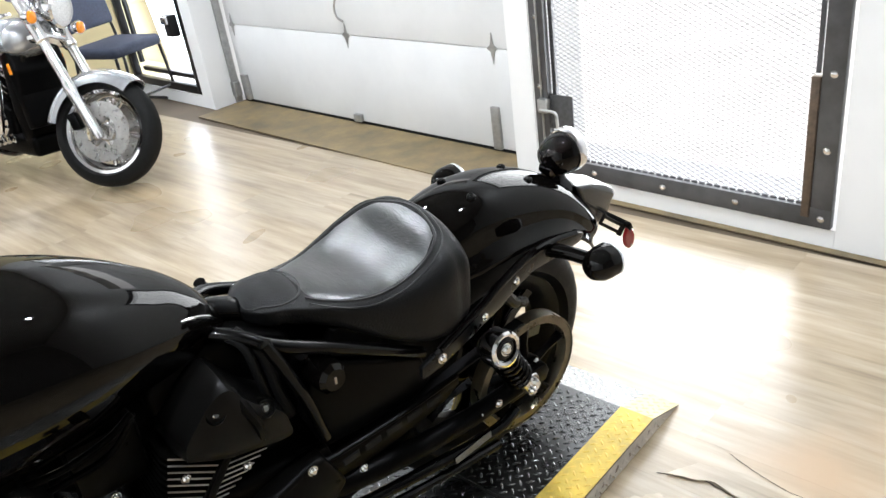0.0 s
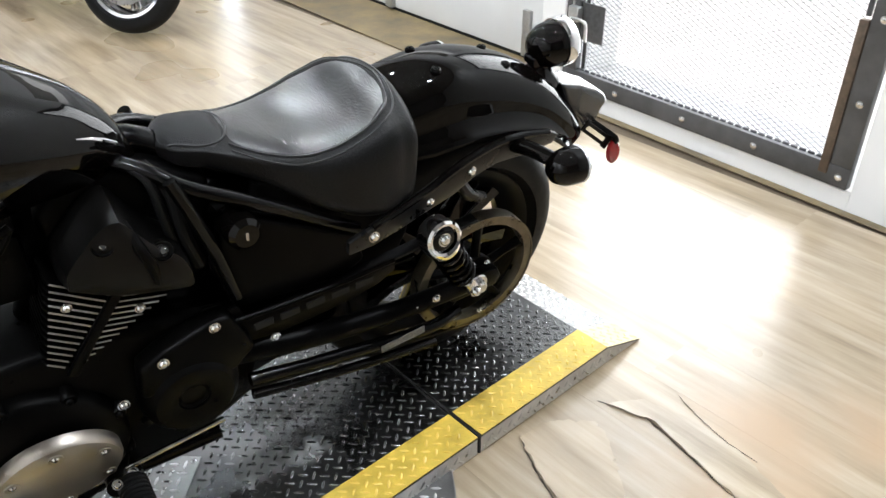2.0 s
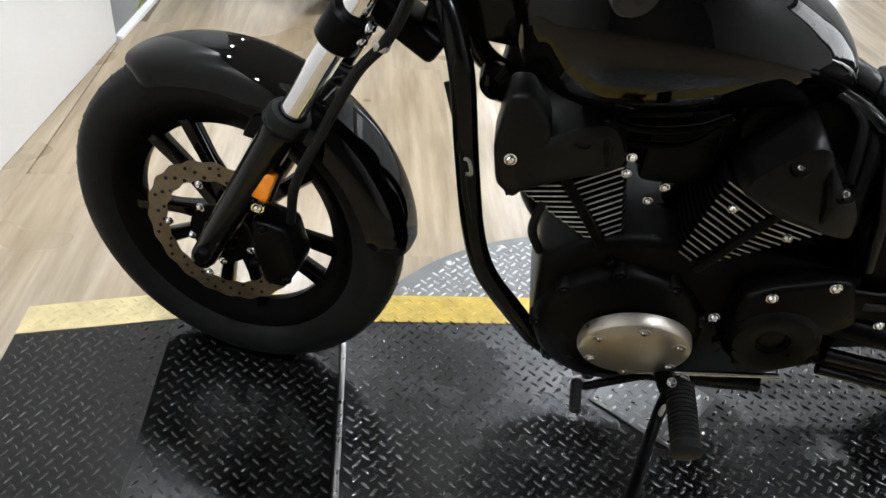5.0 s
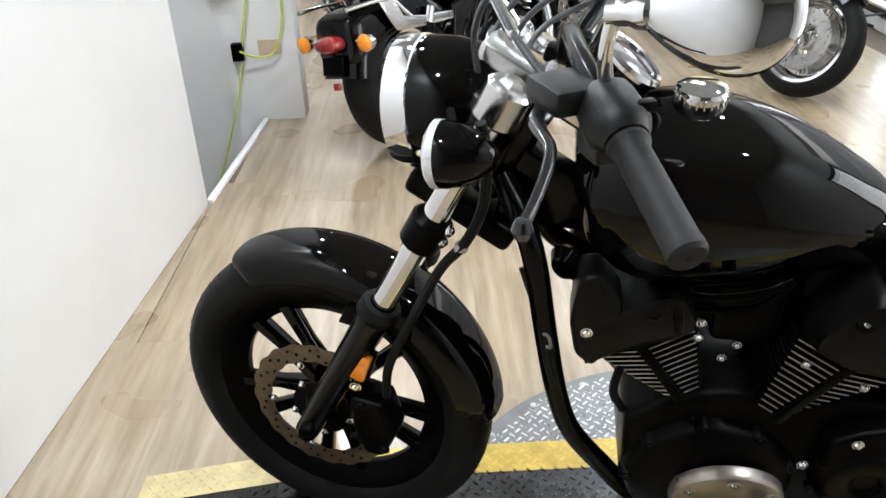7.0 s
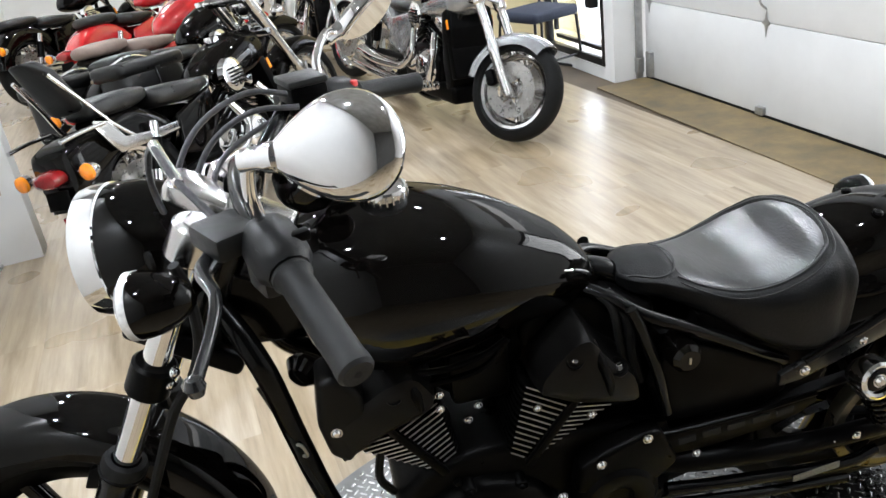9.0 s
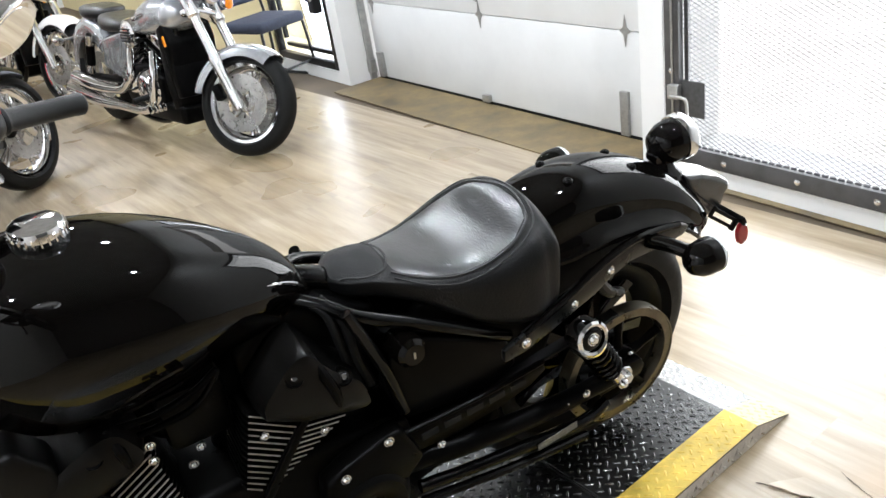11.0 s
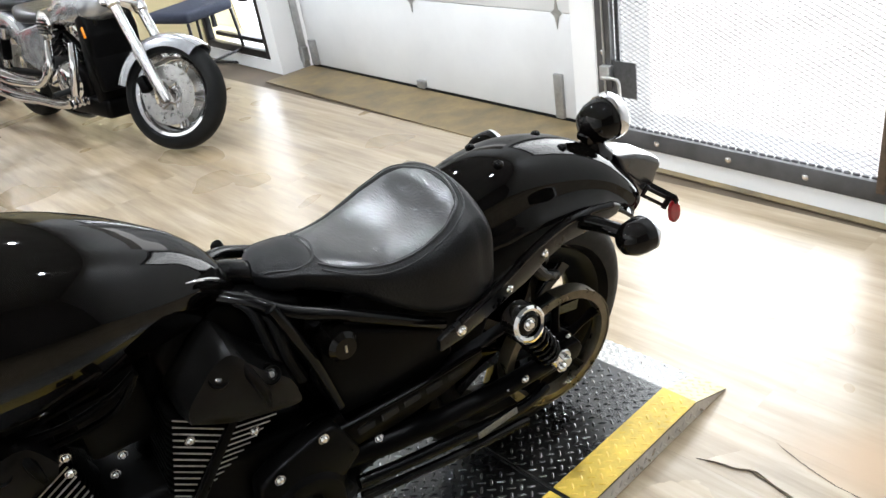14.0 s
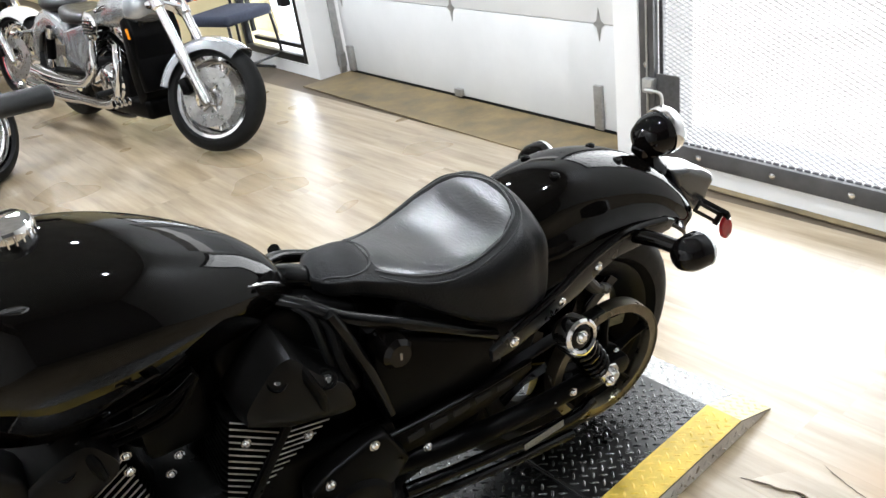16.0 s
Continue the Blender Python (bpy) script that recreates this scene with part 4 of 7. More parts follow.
for k in range(5):
    a = 2 * math.pi * k / 5 + 0.9
    bolt((-0.014 + 0.034 * math.cos(a), 0.128, 0.325 + 0.034 * math.sin(a)), (0, 1, 0), pulley, 0.007)


def belt_run(za, zb):
    return side_plate([(0.0, za - 0.003), (0.60, zb - 0.003), (0.60, zb + 0.003), (0.0, za + 0.003)], 0.095, 0.121)


belt = part("drive_belt", merge(belt_run(0.471, 0.395), belt_run(0.175, 0.265)), RUBBER, bike)
# axle nut, swing arm, guards
part("axle_nut", lathe([(0, 0.014), (0.012, 0.014), (0.016, 0.008), (0.016, 0)], 6, along((0, 0.150, 0.323), (0, 0.2, 0.323))), STEEL, bike)
part("axle_washer", lathe([(0, 0.003), (0.022, 0.003), (0.024, 0), (0, 0)], 24, along((0, 0.147, 0.323), (0, 0.2, 0.323))), CHROME, bike)
part("axle_shaft", rod((0, -0.15, 0.323), (0, 0.147, 0.323), 0.011), STEEL, bike)
for s in (1, -1):
    part("swing_arm", tube([(0.52, s * 0.115, 0.36), (0.4, s * 0.13, 0.345), (0.2, s * 0.138, 0.328), (0.0, s * 0.134, 0.323)], [0.026, 0.024, 0.021, 0.02], 14), SATIN, bike)
    part("axle_plate", side_plate([(-0.05, 0.30), (0.06, 0.293), (0.075, 0.32), (0.06, 0.352), (-0.05, 0.346), (-0.06, 0.323)], s * 0.122, s * 0.146, 0.004), SATIN, bike)
part("lower_rail", tube([(0.5, 0.14, 0.298), (0.3, 0.15, 0.276), (0.12, 0.152, 0.258), (0.04, 0.14, 0.262)], 0.013, 12), FRAME_M, bike)
part("lower_rail", tube([(0.5, 0.145, 0.262), (0.3, 0.152, 0.232), (0.1, 0.15, 0.205)], 0.01, 10), FRAME_M, bike)
part("warning_label", box((0.1, 0.0015, 0.018), (0.19, 0.1665, 0.272), rot=(0, 6, 0)), LABEL_M, bike, "grey worn warning label")
# belt guard, the shade of its perforations laid on as dark blocks
gp = [(0.545, 0.388), (0.42, 0.383), (0.304, 0.395), (0.232, 0.413), (0.195, 0.436), (0.2, 0.46), (0.313, 0.45), (0.43, 0.447), (0.545, 0.449)]
guard = part("belt_guard", side_plate(gp, 0.124, 0.134, 0.003), SATIN, bike)
for k in range(5):
    x = 0.262 + 0.05 * k
    part("guard_slot", box((0.036, 0.004, 0.017), (x, 0.1345, 0.431 - 0.003 * k), 0.0015, 1, (0, 4, 0)), GAP_SHADE, guard)
part("guard_lip", tube([(0.545, 0.134, 0.449), (0.43, 0.134, 0.447), (0.313, 0.134, 0.45), (0.2, 0.134, 0.46)], 0.005, 8), SATIN, guard)
for b in ((0.449, 0.151, 0.395), (0.118, 0.168, 0.352), (0.155, 0.152, 0.33), (0.162, 0.148, 0.257)):
    bolt(b, (0, 1, 0), bike, 0.0075)

# shocks
for s in (1, -1):
    a, b = Vector((0.15, s * 0.182, 0.545)), Vector((0.03, s * 0.165, 0.342))
    w = (b - a).normalized()
    shock = part("shock_absorber", rod(a - w * 0.012, b, 0.012, 14), SATIN, bike, "shock absorber with a chrome cap and black spring")
    part("shock_cap", lathe([(0.026, 0.02), (0.034, 0.02), (0.037, 0.026), (0.037, 0.062), (0.034, 0.068), (0.02, 0.068), (0.02, 0.03)], 32, along(a - w * 0.012, b), True), CHROME, shock)
    eye = a + Vector((0, s * 0.034, 0.006))
    part("shock_top", lathe([(0.0, -0.002), (0.026, -0.002), (0.026, 0.006), (0.031, 0.008), (0.0355, 0.004), (0.0365, -0.004), (0.0365, -0.03), (0, -0.03)], 32, along(eye, eye + Vector((0, s, 0.25)))), CHROME, shock)
    part("shock_disc", lathe([(0, 0.005), (0.018, 0.005), (0.024, 0.002), (0.0255, -0.002)], 28, along(eye, eye + Vector((0, s, 0.25)))), GLOSS, shock)
    bolt(eye + Vector((0, s * 0.005, 0.001)), (0, s, 0.25), shock, 0.0105)
    part("shock_eye", lathe([(0.011, -0.024), (0.024, -0.024), (0.026, -0.02), (0.026, 0.02), (0.024, 0.024), (0.011, 0.024)], 24, along(a + Vector((0, s * 0.012, 0)), a + Vector((0, s * 1.0, 0)), ), True), SATIN, shock)
    turns = []
    u, v = w.orthogonal().normalized(), w.cross(w.orthogonal().normalized())
    for k in range(6 * 12 + 1):
        t = k / (6 * 12)
        ang = 2 * math.pi * 6 * t
        turns.append(a + w * (0.05 + 0.13 * t) + (u * math.cos(ang) + v * math.sin(ang)) * 0.026)
    part("spring", tube(turns, 0.0058, 8, 1), GLOSS, shock)
    part("shock_foot", rod(b - w * 0.035, b + w * 0.006, 0.014, 14, 0.002), POLISHED, shock)
    bolt(b + Vector((0, s * 0.016, 0)), (0, s, 0), shock, 0.01)

# rear fender
FX = [0.26, 0.2, 0.14, 0.06, -0.02, -0.12, -0.20, -0.26, -0.30, -0.318]
FZ = [0.712, 0.752, 0.776, 0.788, 0.78, 0.747, 0.7, 0.645, 0.597, 0.568]
FSIDE = [0.085, 0.105, 0.118, 0.122, 0.118, 0.102, 0.088, 0.078, 0.07, 0.066]  # drop of the lip
FHALF = [0.104, 0.11, 0.114, 0.116, 0.116, 0.113, 0.108, 0.1, 0.09, 0.084]  # half width at the lip
cl = smooth_path([(x, 0, z) for x, z in zip(FX, FZ)], 5)
steps = np.linspace(0, 1, len(FSIDE))
SECTION = [(0.0, 0.0), (0.2, 0.012), (0.4, 0.055), (0.56, 0.14), (0.68, 0.26), (0.755, 0.41), (0.785, 0.56), (0.80, 0.70), (0.83, 0.81), (0.89, 0.90), (0.955, 0.965), (1.0, 1.0), (1.0, 1.1)]
rings = []
for i, p in enumerate(cl):
    way = (cl[min(i + 1, len(cl) - 1)] - cl[max(i - 1, 0)]).normalized()
    nrm = Vector((0, 1, 0)).cross(way)
    nrm = nrm if nrm.z > 0 or nrm.x < 0 else -nrm
    drop_i = float(np.interp(i / (len(cl) - 1), steps, FSIDE))
    half_i = float(np.interp(i / (len(cl) - 1), steps, FHALF))
    side_pts = [(half_i * u, drop_i * v) for u, v in SECTION]
    ring = [p - nrm * d + Vector((0, -y, 0)) for y, d in side_pts[:0:-1]] + [p - nrm * d + Vector((0, y, 0)) for y, d in side_pts]
    rings.append(ring)
fb = loft(rings, caps=False, closed=False)
bmesh.ops.solidify(fb, geom=list(fb.faces), thickness=0.003)
fender = part("rear_fender", fb, GLOSS, bike, "", 75)
for x, y in ((0.075, 0.045), (0.075, -0.045), (-0.085, 0.04), (-0.085, -0.04)):
    z = spline(FX, FZ, x) - 0.0028 * (y / 0.0464) ** 2 - 0.003
    part("rubber_plug", lathe([(0, 0.004), (0.003, 0.0042), (0.0035, 0.0028), (0.006, 0.0035), (0.0095, 0.001), (0.0095, -0.003), (0, -0.003)], 18, along((x, y, z + 0.001), (x - 0.1 * (0.06 - x), y * 2.2, z + 0.3))), SATIN, fender)
# fender rails
for s in (1, -1):
    upper = [(0.315, 0.572), (0.263, 0.584), (0.2, 0.598), (0.139, 0.612), (0.09, 0.63), (0.04, 0.645), (-0.02, 0.656), (-0.083, 0.656), (-0.14, 0.646), (-0.168, 0.632)]
    lower = [(-0.155, 0.614), (-0.083, 0.607), (-0.02, 0.607), (0.03, 0.594), (0.08, 0.572), (0.139, 0.562), (0.2, 0.55), (0.263, 0.542), (0.315, 0.546)]
    plate = side_plate(upper + lower, s * 0.116, s * 0.13, 0.004, 2)
    bend = lambda x: s * (0.11 * max(0.0, x) + 0.05 * max(0.0, x - 0.1))
    for v in plate.verts:
        v.co.y += bend(v.co.x)
    rail = part("fender_rail", plate, RAIL_M, bike)
    part("rail_edge", tube([(x, s * 0.128 + bend(x), z - 0.003) for x, z in upper[1:-1]], [0.006, 0.007, 0.008, 0.009, 0.009, 0.007], 10, 3), GLOSS, rail)
    for bx, bz in ((0.263, 0.564), (0.139, 0.585), (0.042, 0.613), (-0.083, 0.626)):
        bolt((bx, s * 0.132 + bend(bx), bz), (0, s, 0.12), rail, 0.0085)
    part("fender_stay", tube([(0.05, s * 0.1, 0.58), (0.02, s * 0.104, 0.535), (-0.02, s * 0.1, 0.51)], [0.014, 0.013, 0.012], 10), RAIL_M, rail)
    # rear turn signals: bullets on stalks
    turn = part("turn_signal", lathe([(0, -0.044), (0.013, -0.042), (0.025, -0.032), (0.034, -0.014), (0.036, 0.003), (0.036, 0.019), (0.033, 0.022), (0, 0.022)], 32, along((-0.1, s * 0.235, 0.64), (-1.1, s * 0.235, 0.615))), GLOSS, bike, "black bullet-shaped turn signal")
    part("lens", lathe([(0.0335, 0.0), (0.036, 0.003), (0.03, 0.011), (0.015, 0.015), (0, 0.0165)], 32, along((-0.122, s * 0.235, 0.6394), (-1.12, s * 0.235, 0.614))), CLEAR_LENS, turn)
    part("stalk", tube([(-0.06, s * 0.12, 0.635), (-0.075, s * 0.165, 0.642), (-0.09, s * 0.208, 0.641)], [0.016, 0.015, 0.015], 12), GLOSS, turn)
# round stop lamp on its pedestal, and the plate bracket
lamp_at = Vector((-0.225, 0.0, 0.752))
tail = part("tail_lamp", lathe([(0, -0.05), (0.018, -0.048), (0.034, -0.036), (0.044, -0.014), (0.046, 0.006), (0.046, 0.014), (0, 0.014)], 36, along(lamp_at, lamp_at + Vector((-1, 0, 0.1)))), GLOSS, bike, "round black tail lamp with a bright bezel")
part("bezel", lathe([(0.044, 0.012), (0.049, 0.013), (0.05, 0.02), (0.05, 0.034), (0.046, 0.04), (0.04, 0.04), (0.04, 0.012)], 36, along(lamp_at, lamp_at + Vector((-1, 0, 0.1))), True), CHROME, tail)
part("lens", lathe([(0.041, 0.038), (0.03, 0.048), (0.014, 0.053), (0, 0.054)], 32, along(lamp_at, lamp_at + Vector((-1, 0, 0.1)))), CLEAR_LENS, tail)
part("pedestal", lathe([(0.046, -0.002), (0.044, 0.01), (0.03, 0.02), (0.022, 0.032), (0.024, 0.05), (0, 0.05)], 28, along((-0.205, 0, 0.682), (-0.212, 0, 0.76))), GLOSS, tail)
part("knuckle", lathe([(0, -0.018), (0.014, -0.016), (0.016, 0), (0.014, 0.016), (0, 0.018)], 20, Matrix.Translation((-0.19, 0.0, 0.728)) @ pose(0, 0, 0, 90)), GLOSS, tail)
lamp_box = part("plate_lamp", side_plate([(-0.245, 0.675), (-0.30, 0.662), (-0.35, 0.64), (-0.376, 0.622), (-0.384, 0.604), (-0.372, 0.59), (-0.366, 0.565), (-0.352, 0.548), (-0.325, 0.545), (-0.27, 0.62)], -0.04, 0.04, 0.014, 3), GREY_LAMP, bike, "dark grey plate lamp housing under the fender tail")
part("plate_lamp_lens", box((0.012, 0.05, 0.016), (-0.38, 0.0, 0.612), 0.004, 2, (0, 25, 0)), CLEAR_LENS, lamp_box)
part("plate_bracket_arm", box((0.012, 0.18, 0.022), (-0.385, 0.0, 0.535), 0.002, 2, (0, 30, 0)), SATIN, bike)
arm = part("reflector_bracket", merge(box((0.1, 0.004, 0.008), (-0.335, 0.074, 0.566), 0.001, 1, (0, -38, 0)), box((0.1, 0.004, 0.008), (-0.329, 0.074, 0.548), 0.001, 1, (0, -38, 0)), box((0.012, 0.004, 0.028), (-0.296, 0.074, 0.587), 0.001, 1, (0, -38, 0)), box((0.02, 0.004, 0.03), (-0.37, 0.074, 0.526), 0.001, 1, (0, -38, 0))), SATIN, bike)
rf = Matrix.Translation((-0.385, 0.084, 0.503)) @ pose(0, 0, 0, -78, 0, 0) @ Matrix.Diagonal((0.82, 1.25, 1, 1))
part("reflector", lathe([(0, 0.008), (0.018, 0.008), (0.0215, 0.005), (0.022, 0.0), (0, 0)], 28, rf), RED_LENS, arm, "oval red side reflector")

# seat
SX = [0.572, 0.555, 0.50, 0.44, 0.38, 0.32, 0.26, 0.2, 0.155, 0.135]
STOP = [0.752, 0.766, 0.768, 0.75, 0.734, 0.733, 0.748, 0.772, 0.764, 0.70]
SBOT = [0.738, 0.725, 0.706, 0.678, 0.638, 0.598, 0.57, 0.565, 0.595, 0.665]
SWID = [0.012, 0.04, 0.066, 0.086, 0.115, 0.142, 0.157, 0.152, 0.12, 0.05]
SDISH = [0.0, -0.012, -0.022, -0.02, -0.004, 0.012, 0.02, 0.004, -0.03, -0.02]


def seat_ring(x, n=40):
    top, bot, w, dish = spline(SX, STOP, x), spline(SX, SBOT, x), spline(SX, SWID, x), spline(SX, SDISH, x)
    ring = []
    for k in range(n):
        a = 2 * math.pi * k / n
        c, s = math.cos(a), math.sin(a)
        y = w * math.copysign(abs(c) ** 0.62, c)
        h = (top - bot) / 2
        z = (top + bot) / 2 + h * (s ** 0.55 if s > 0 else -abs(s) ** 0.42)
        if s > 0:
            z += dish * (y / w) ** 2 * s
        ring.append((x, y, z))
    return ring


PAD_HALF = [(0.178, 0.0), (0.186, 0.05), (0.202, 0.088), (0.24, 0.112), (0.29, 0.118), (0.35, 0.108), (0.41, 0.084), (0.462, 0.055)]


def soft_step(v):
    v = min(1.0, max(0.0, v))
    return v * v * (3 - 2 * v)


def seat_dip(x, y):
    """How far the pad lies below the rolled rim."""
    hw = float(np.interp(x, [h[0] for h in PAD_HALF], [h[1] for h in PAD_HALF]))
    if hw < 1e-4 or x < 0.178 or x > 0.46:
        return 0.0
    across = max(0.0, 1 - (y / hw) ** 2) ** 0.75
    ahead = soft_step((x - 0.178) / 0.075) * soft_step((0.46 - x) / 0.2)
    return 0.013 * across * ahead


seat = part("seat", loft([[(x_, y_, z_ - (seat_dip(x_, y_) if z_ > spline(SX, STOP, x_) - 0.055 else 0.0)) for x_, y_, z_ in seat_ring(x, 120)] for x in np.linspace(0.572, 0.135, 90).tolist()]), SEAT_M, bike, "black leather solo seat with a worn shiny pad", 180)


def seat_top(x, y):
    top, w, dish = spline(SX, STOP, x), spline(SX, SWID, x), spline(SX, SDISH, x)
    c = min(0.999, (abs(y) / w)) ** (1 / 0.62)
    s = math.sqrt(max(0.0, 1 - c * c))
    bot = spline(SX, SBOT, x)
    return (top + bot) / 2 + (top - bot) / 2 * s ** 0.55 + dish * (y / w) ** 2 * s - seat_dip(x, y)


def pad_grid(x0, x1, half, rise, nx=36, ny=36):
    """A padded panel that follows the top of the seat."""
    grid = bmesh.new()
    rows_ = []
    for i in range(nx + 1):
        u = i / nx
        x = x0 + (x1 - x0) * u
        hw = max(0.004, half(x))
        rows_.append([grid.verts.new((x, hw * (2 * j / ny - 1), seat_top(x, hw * (2 * j / ny - 1)) + rise * (1 - abs(2 * j / ny - 1) ** 6) * min(1.0, 8 * min(u, 1 - u)) - 0.0004)) for j in range(ny + 1)])
    for i in range(nx):
        for j in range(ny):
            grid.faces.new((rows_[i][j], rows_[i + 1][j], rows_[i + 1][j + 1], rows_[i][j + 1]))
    bmesh.ops.solidify(grid, geom=list(grid.faces), thickness=-0.003)
    bmesh.ops.recalc_face_normals(grid, faces=grid.faces)
    return grid


part("seat_pad", pad_grid(0.181, 0.462, lambda x: float(np.interp(x, [h[0] for h in PAD_HALF], [h[1] for h in PAD_HALF])) - 0.003, 0.004), PAD_M, seat, "shiny creased leather seat pad", 180)
nose_line = [(0.55, 0.04), (0.52, 0.052), (0.49, 0.054), (0.468, 0.045), (0.456, 0.024), (0.452, 0.0)]
nose_line += [(x, -y) for x, y in nose_line[-2::-1]]
part("seam", tube([(p.x, p.y, seat_top(p.x, p.y) + 0.0006) for p in smooth_path([(x, y, 0) for x, y in nose_line], 4)], 0.0022, 6, 1), SEAM_M, seat)
part("nose_panel", pad_grid(0.462, 0.562, lambda x: min(spline(SX, SWID, x) * 0.86, 0.058 * math.sqrt(max(0.0, (x - 0.452) / 0.03))), 0.004, 20, 20), NOSE_M, seat, "matt grain leather nose panel", 180)
seam_pts = PAD_HALF[::-1] + [(x, -y) for x, y in PAD_HALF[1:]]
for off, r in ((0.0, 0.0026), (0.012, 0.0016)):
    line = smooth_path([(x - off * 0.6 * (1 if x < 0.25 else 0), y + math.copysign(off, y) * min(1.0, abs(y) / 0.05), 0) for x, y in seam_pts], 4)
    part("seam", tube([(p.x, p.y, seat_top(p.x, p.y) + 0.0004) for p in line], r, 6, 1), SEAM_M, seat)

# tank
TX = [0.597, 0.615, 0.65, 0.70, 0.77, 0.85, 0.93, 1.01, 1.07, 1.105, 1.12]
TTOP = [0.764, 0.802, 0.846, 0.884, 0.926, 0.962, 0.982, 0.984, 0.968, 0.944, 0.915]
TBOT = [0.728, 0.728, 0.735, 0.741, 0.746, 0.736, 0.729, 0.729, 0.756, 0.8, 0.86]
TWID = [0.026, 0.044, 0.068, 0.098, 0.128, 0.146, 0.151, 0.143, 0.122, 0.1, 0.07]


def tank_ring(x):
    top, bot, w = spline(TX, TTOP, x), spline(TX, TBOT, x), max(0.008, spline(TX, TWID, x))
    h = top - bot
    half = [(0.0, 1.0), (0.25, 0.986), (0.5, 0.943), (0.7, 0.865), (0.86, 0.735), (0.965, 0.585), (1.0, 0.475), (0.965, 0.335), (0.875, 0.165), (0.78, 0.035), (0.7, 0.0), (0.4, 0.01), (0.0, 0.02)]
    pts = [(x, w * p.x, bot + h * p.y) for p in smooth_path([(a, b, 0) for a, b in half], 3)]
    return pts + [(x, -y, z) for x_, y, z in pts[-2:0:-1]]


tank = part("fuel_tank", loft([tank_ring(x) for x in np.linspace(0.597, 1.12, 64)]), GLOSS, bike, "gloss black teardrop fuel tank", 180)
# thin chrome slivers put the highlight on the tail crease into the shape
for s in (1, -1):
    part("tank_badge_or_glint", tube([(x, s * (spline(TX, TWID, x) * 0.9 + 0.001), spline(TX, TBOT, x) + 0.665 * (spline(TX, TTOP, x) - spline(TX, TBOT, x))) for x in (0.678, 0.66, 0.642, 0.625, 0.612)], [0.0008, 0.0026, 0.0038, 0.0034, 0.0015], 8, 3), CHROME, tank, "thin chrome sliver in place of a highlight on the tank tail")
capz = spline(TX, TTOP, 0.945)
cap = part("filler_cap", lathe([(0, 0.024), (0.03, 0.024), (0.036, 0.021), (0.038, 0.015), (0.038, -0.004), (0.034, -0.012), (0, -0.012)], 40, along((0.945, 0, capz), (0.93, 0, capz + 0.5))), CHROME, tank, "round chrome filler cap")
for k in range(24):
    a = 2 * math.pi * k / 24
    part("cap_rib", box((0.003, 0.003, 0.014), (0.945 + 0.0383 * math.cos(a), 0.0383 * math.sin(a), capz + 0.008), 0.0006, 1, (0, -2, math.degrees(a))), CHROME, cap)
part("tank_tail_mount", box((0.05, 0.04, 0.02), (0.585, 0, 0.745), 0.004), SATIN, bike)

# frame
part("backbone", tube([(1.22, 0, 0.86), (1.0, 0, 0.8), (0.75, 0, 0.77), (0.6, 0, 0.76), (0.5, 0, 0.69), (0.3, 0, 0.6)], 0.024, 14), FRAME_M, bike)
for s in (1, -1):
    if s > 0:
        part("down_tube", tube([(1.235, 0.035, 0.87), (1.2, 0.08, 0.82), (1.178, 0.1, 0.75), (1.16, 0.1, 0.61), (1.137, 0.1, 0.46), (1.108, 0.1, 0.365), (1.05, 0.1, 0.277), (0.985, 0.1, 0.195), (0.905, 0.1, 0.16), (0.75, 0.1, 0.147), (0.56, 0.1, 0.15)], 0.0195, 14), FRAME_M, bike)
    else:
        part("down_tube", tube([(1.235, -0.035, 0.87), (1.2, -0.07, 0.8), (1.16, -0.07, 0.7), (1.1, -0.06, 0.66), (1.02, -0.05, 0.62)], 0.0195, 14), FRAME_M, bike)
    part("seat_rail", tube([(0.66, s * 0.02, 0.762), (0.60, s * 0.075, 0.75), (0.55, s * 0.106, 0.722), (0.44, s * 0.118, 0.662), (0.35, s * 0.12, 0.605), (0.27, s * 0.116, 0.55)], 0.012, 12), FRAME_M, bike)
    part("seat_post", tube([(0.575, s * 0.112, 0.745), (0.555, s * 0.122, 0.69), (0.525, s * 0.125, 0.598), (0.5, s * 0.12, 0.49)], 0.011, 12), FRAME_M, bike)
    part("side_cover", side_plate([(0.50, 0.665), (0.36, 0.59), (0.27, 0.54), (0.25, 0.47), (0.3, 0.44), (0.5, 0.455), (0.535, 0.56)], s * 0.088, s * 0.118, 0.012, 3), SATIN, bike)
    part("engine_cradle_plate", side_plate([(0.56, 0.48), (0.5, 0.47), (0.47, 0.36), (0.5, 0.25), (0.57, 0.24), (0.6, 0.34)], s * 0.1, s * 0.125, 0.006), SATIN, bike)
part("air_box", side_plate([(0.76, 0.7), (0.72, 0.755), (0.6, 0.752), (0.5, 0.7), (0.5, 0.5), (0.74, 0.5)], -0.06, 0.06, 0.02, 3), SATIN, bike)
part("breather_hose", tube([(0.6, 0.06, 0.75), (0.57, 0.09, 0.71), (0.565, 0.095, 0.64), (0.545, 0.09, 0.56)], 0.012, 10), RUBBER, bike)
part("breather_hose", tube([(0.63, 0.05, 0.76), (0.6, 0.085, 0.74), (0.59, 0.1, 0.68), (0.58, 0.1, 0.62)], 0.008, 10), RUBBER, bike)
# two added plates that block bright gaps under the rail and by the tyre
part("rail_gap_filler", side_plate([(0.4, 0.58), (0.25, 0.555), (0.165, 0.535), (0.135, 0.48), (0.16, 0.425), (0.25, 0.42), (0.4, 0.44)], 0.05, 0.085, 0.012, 2), SATIN, bike)
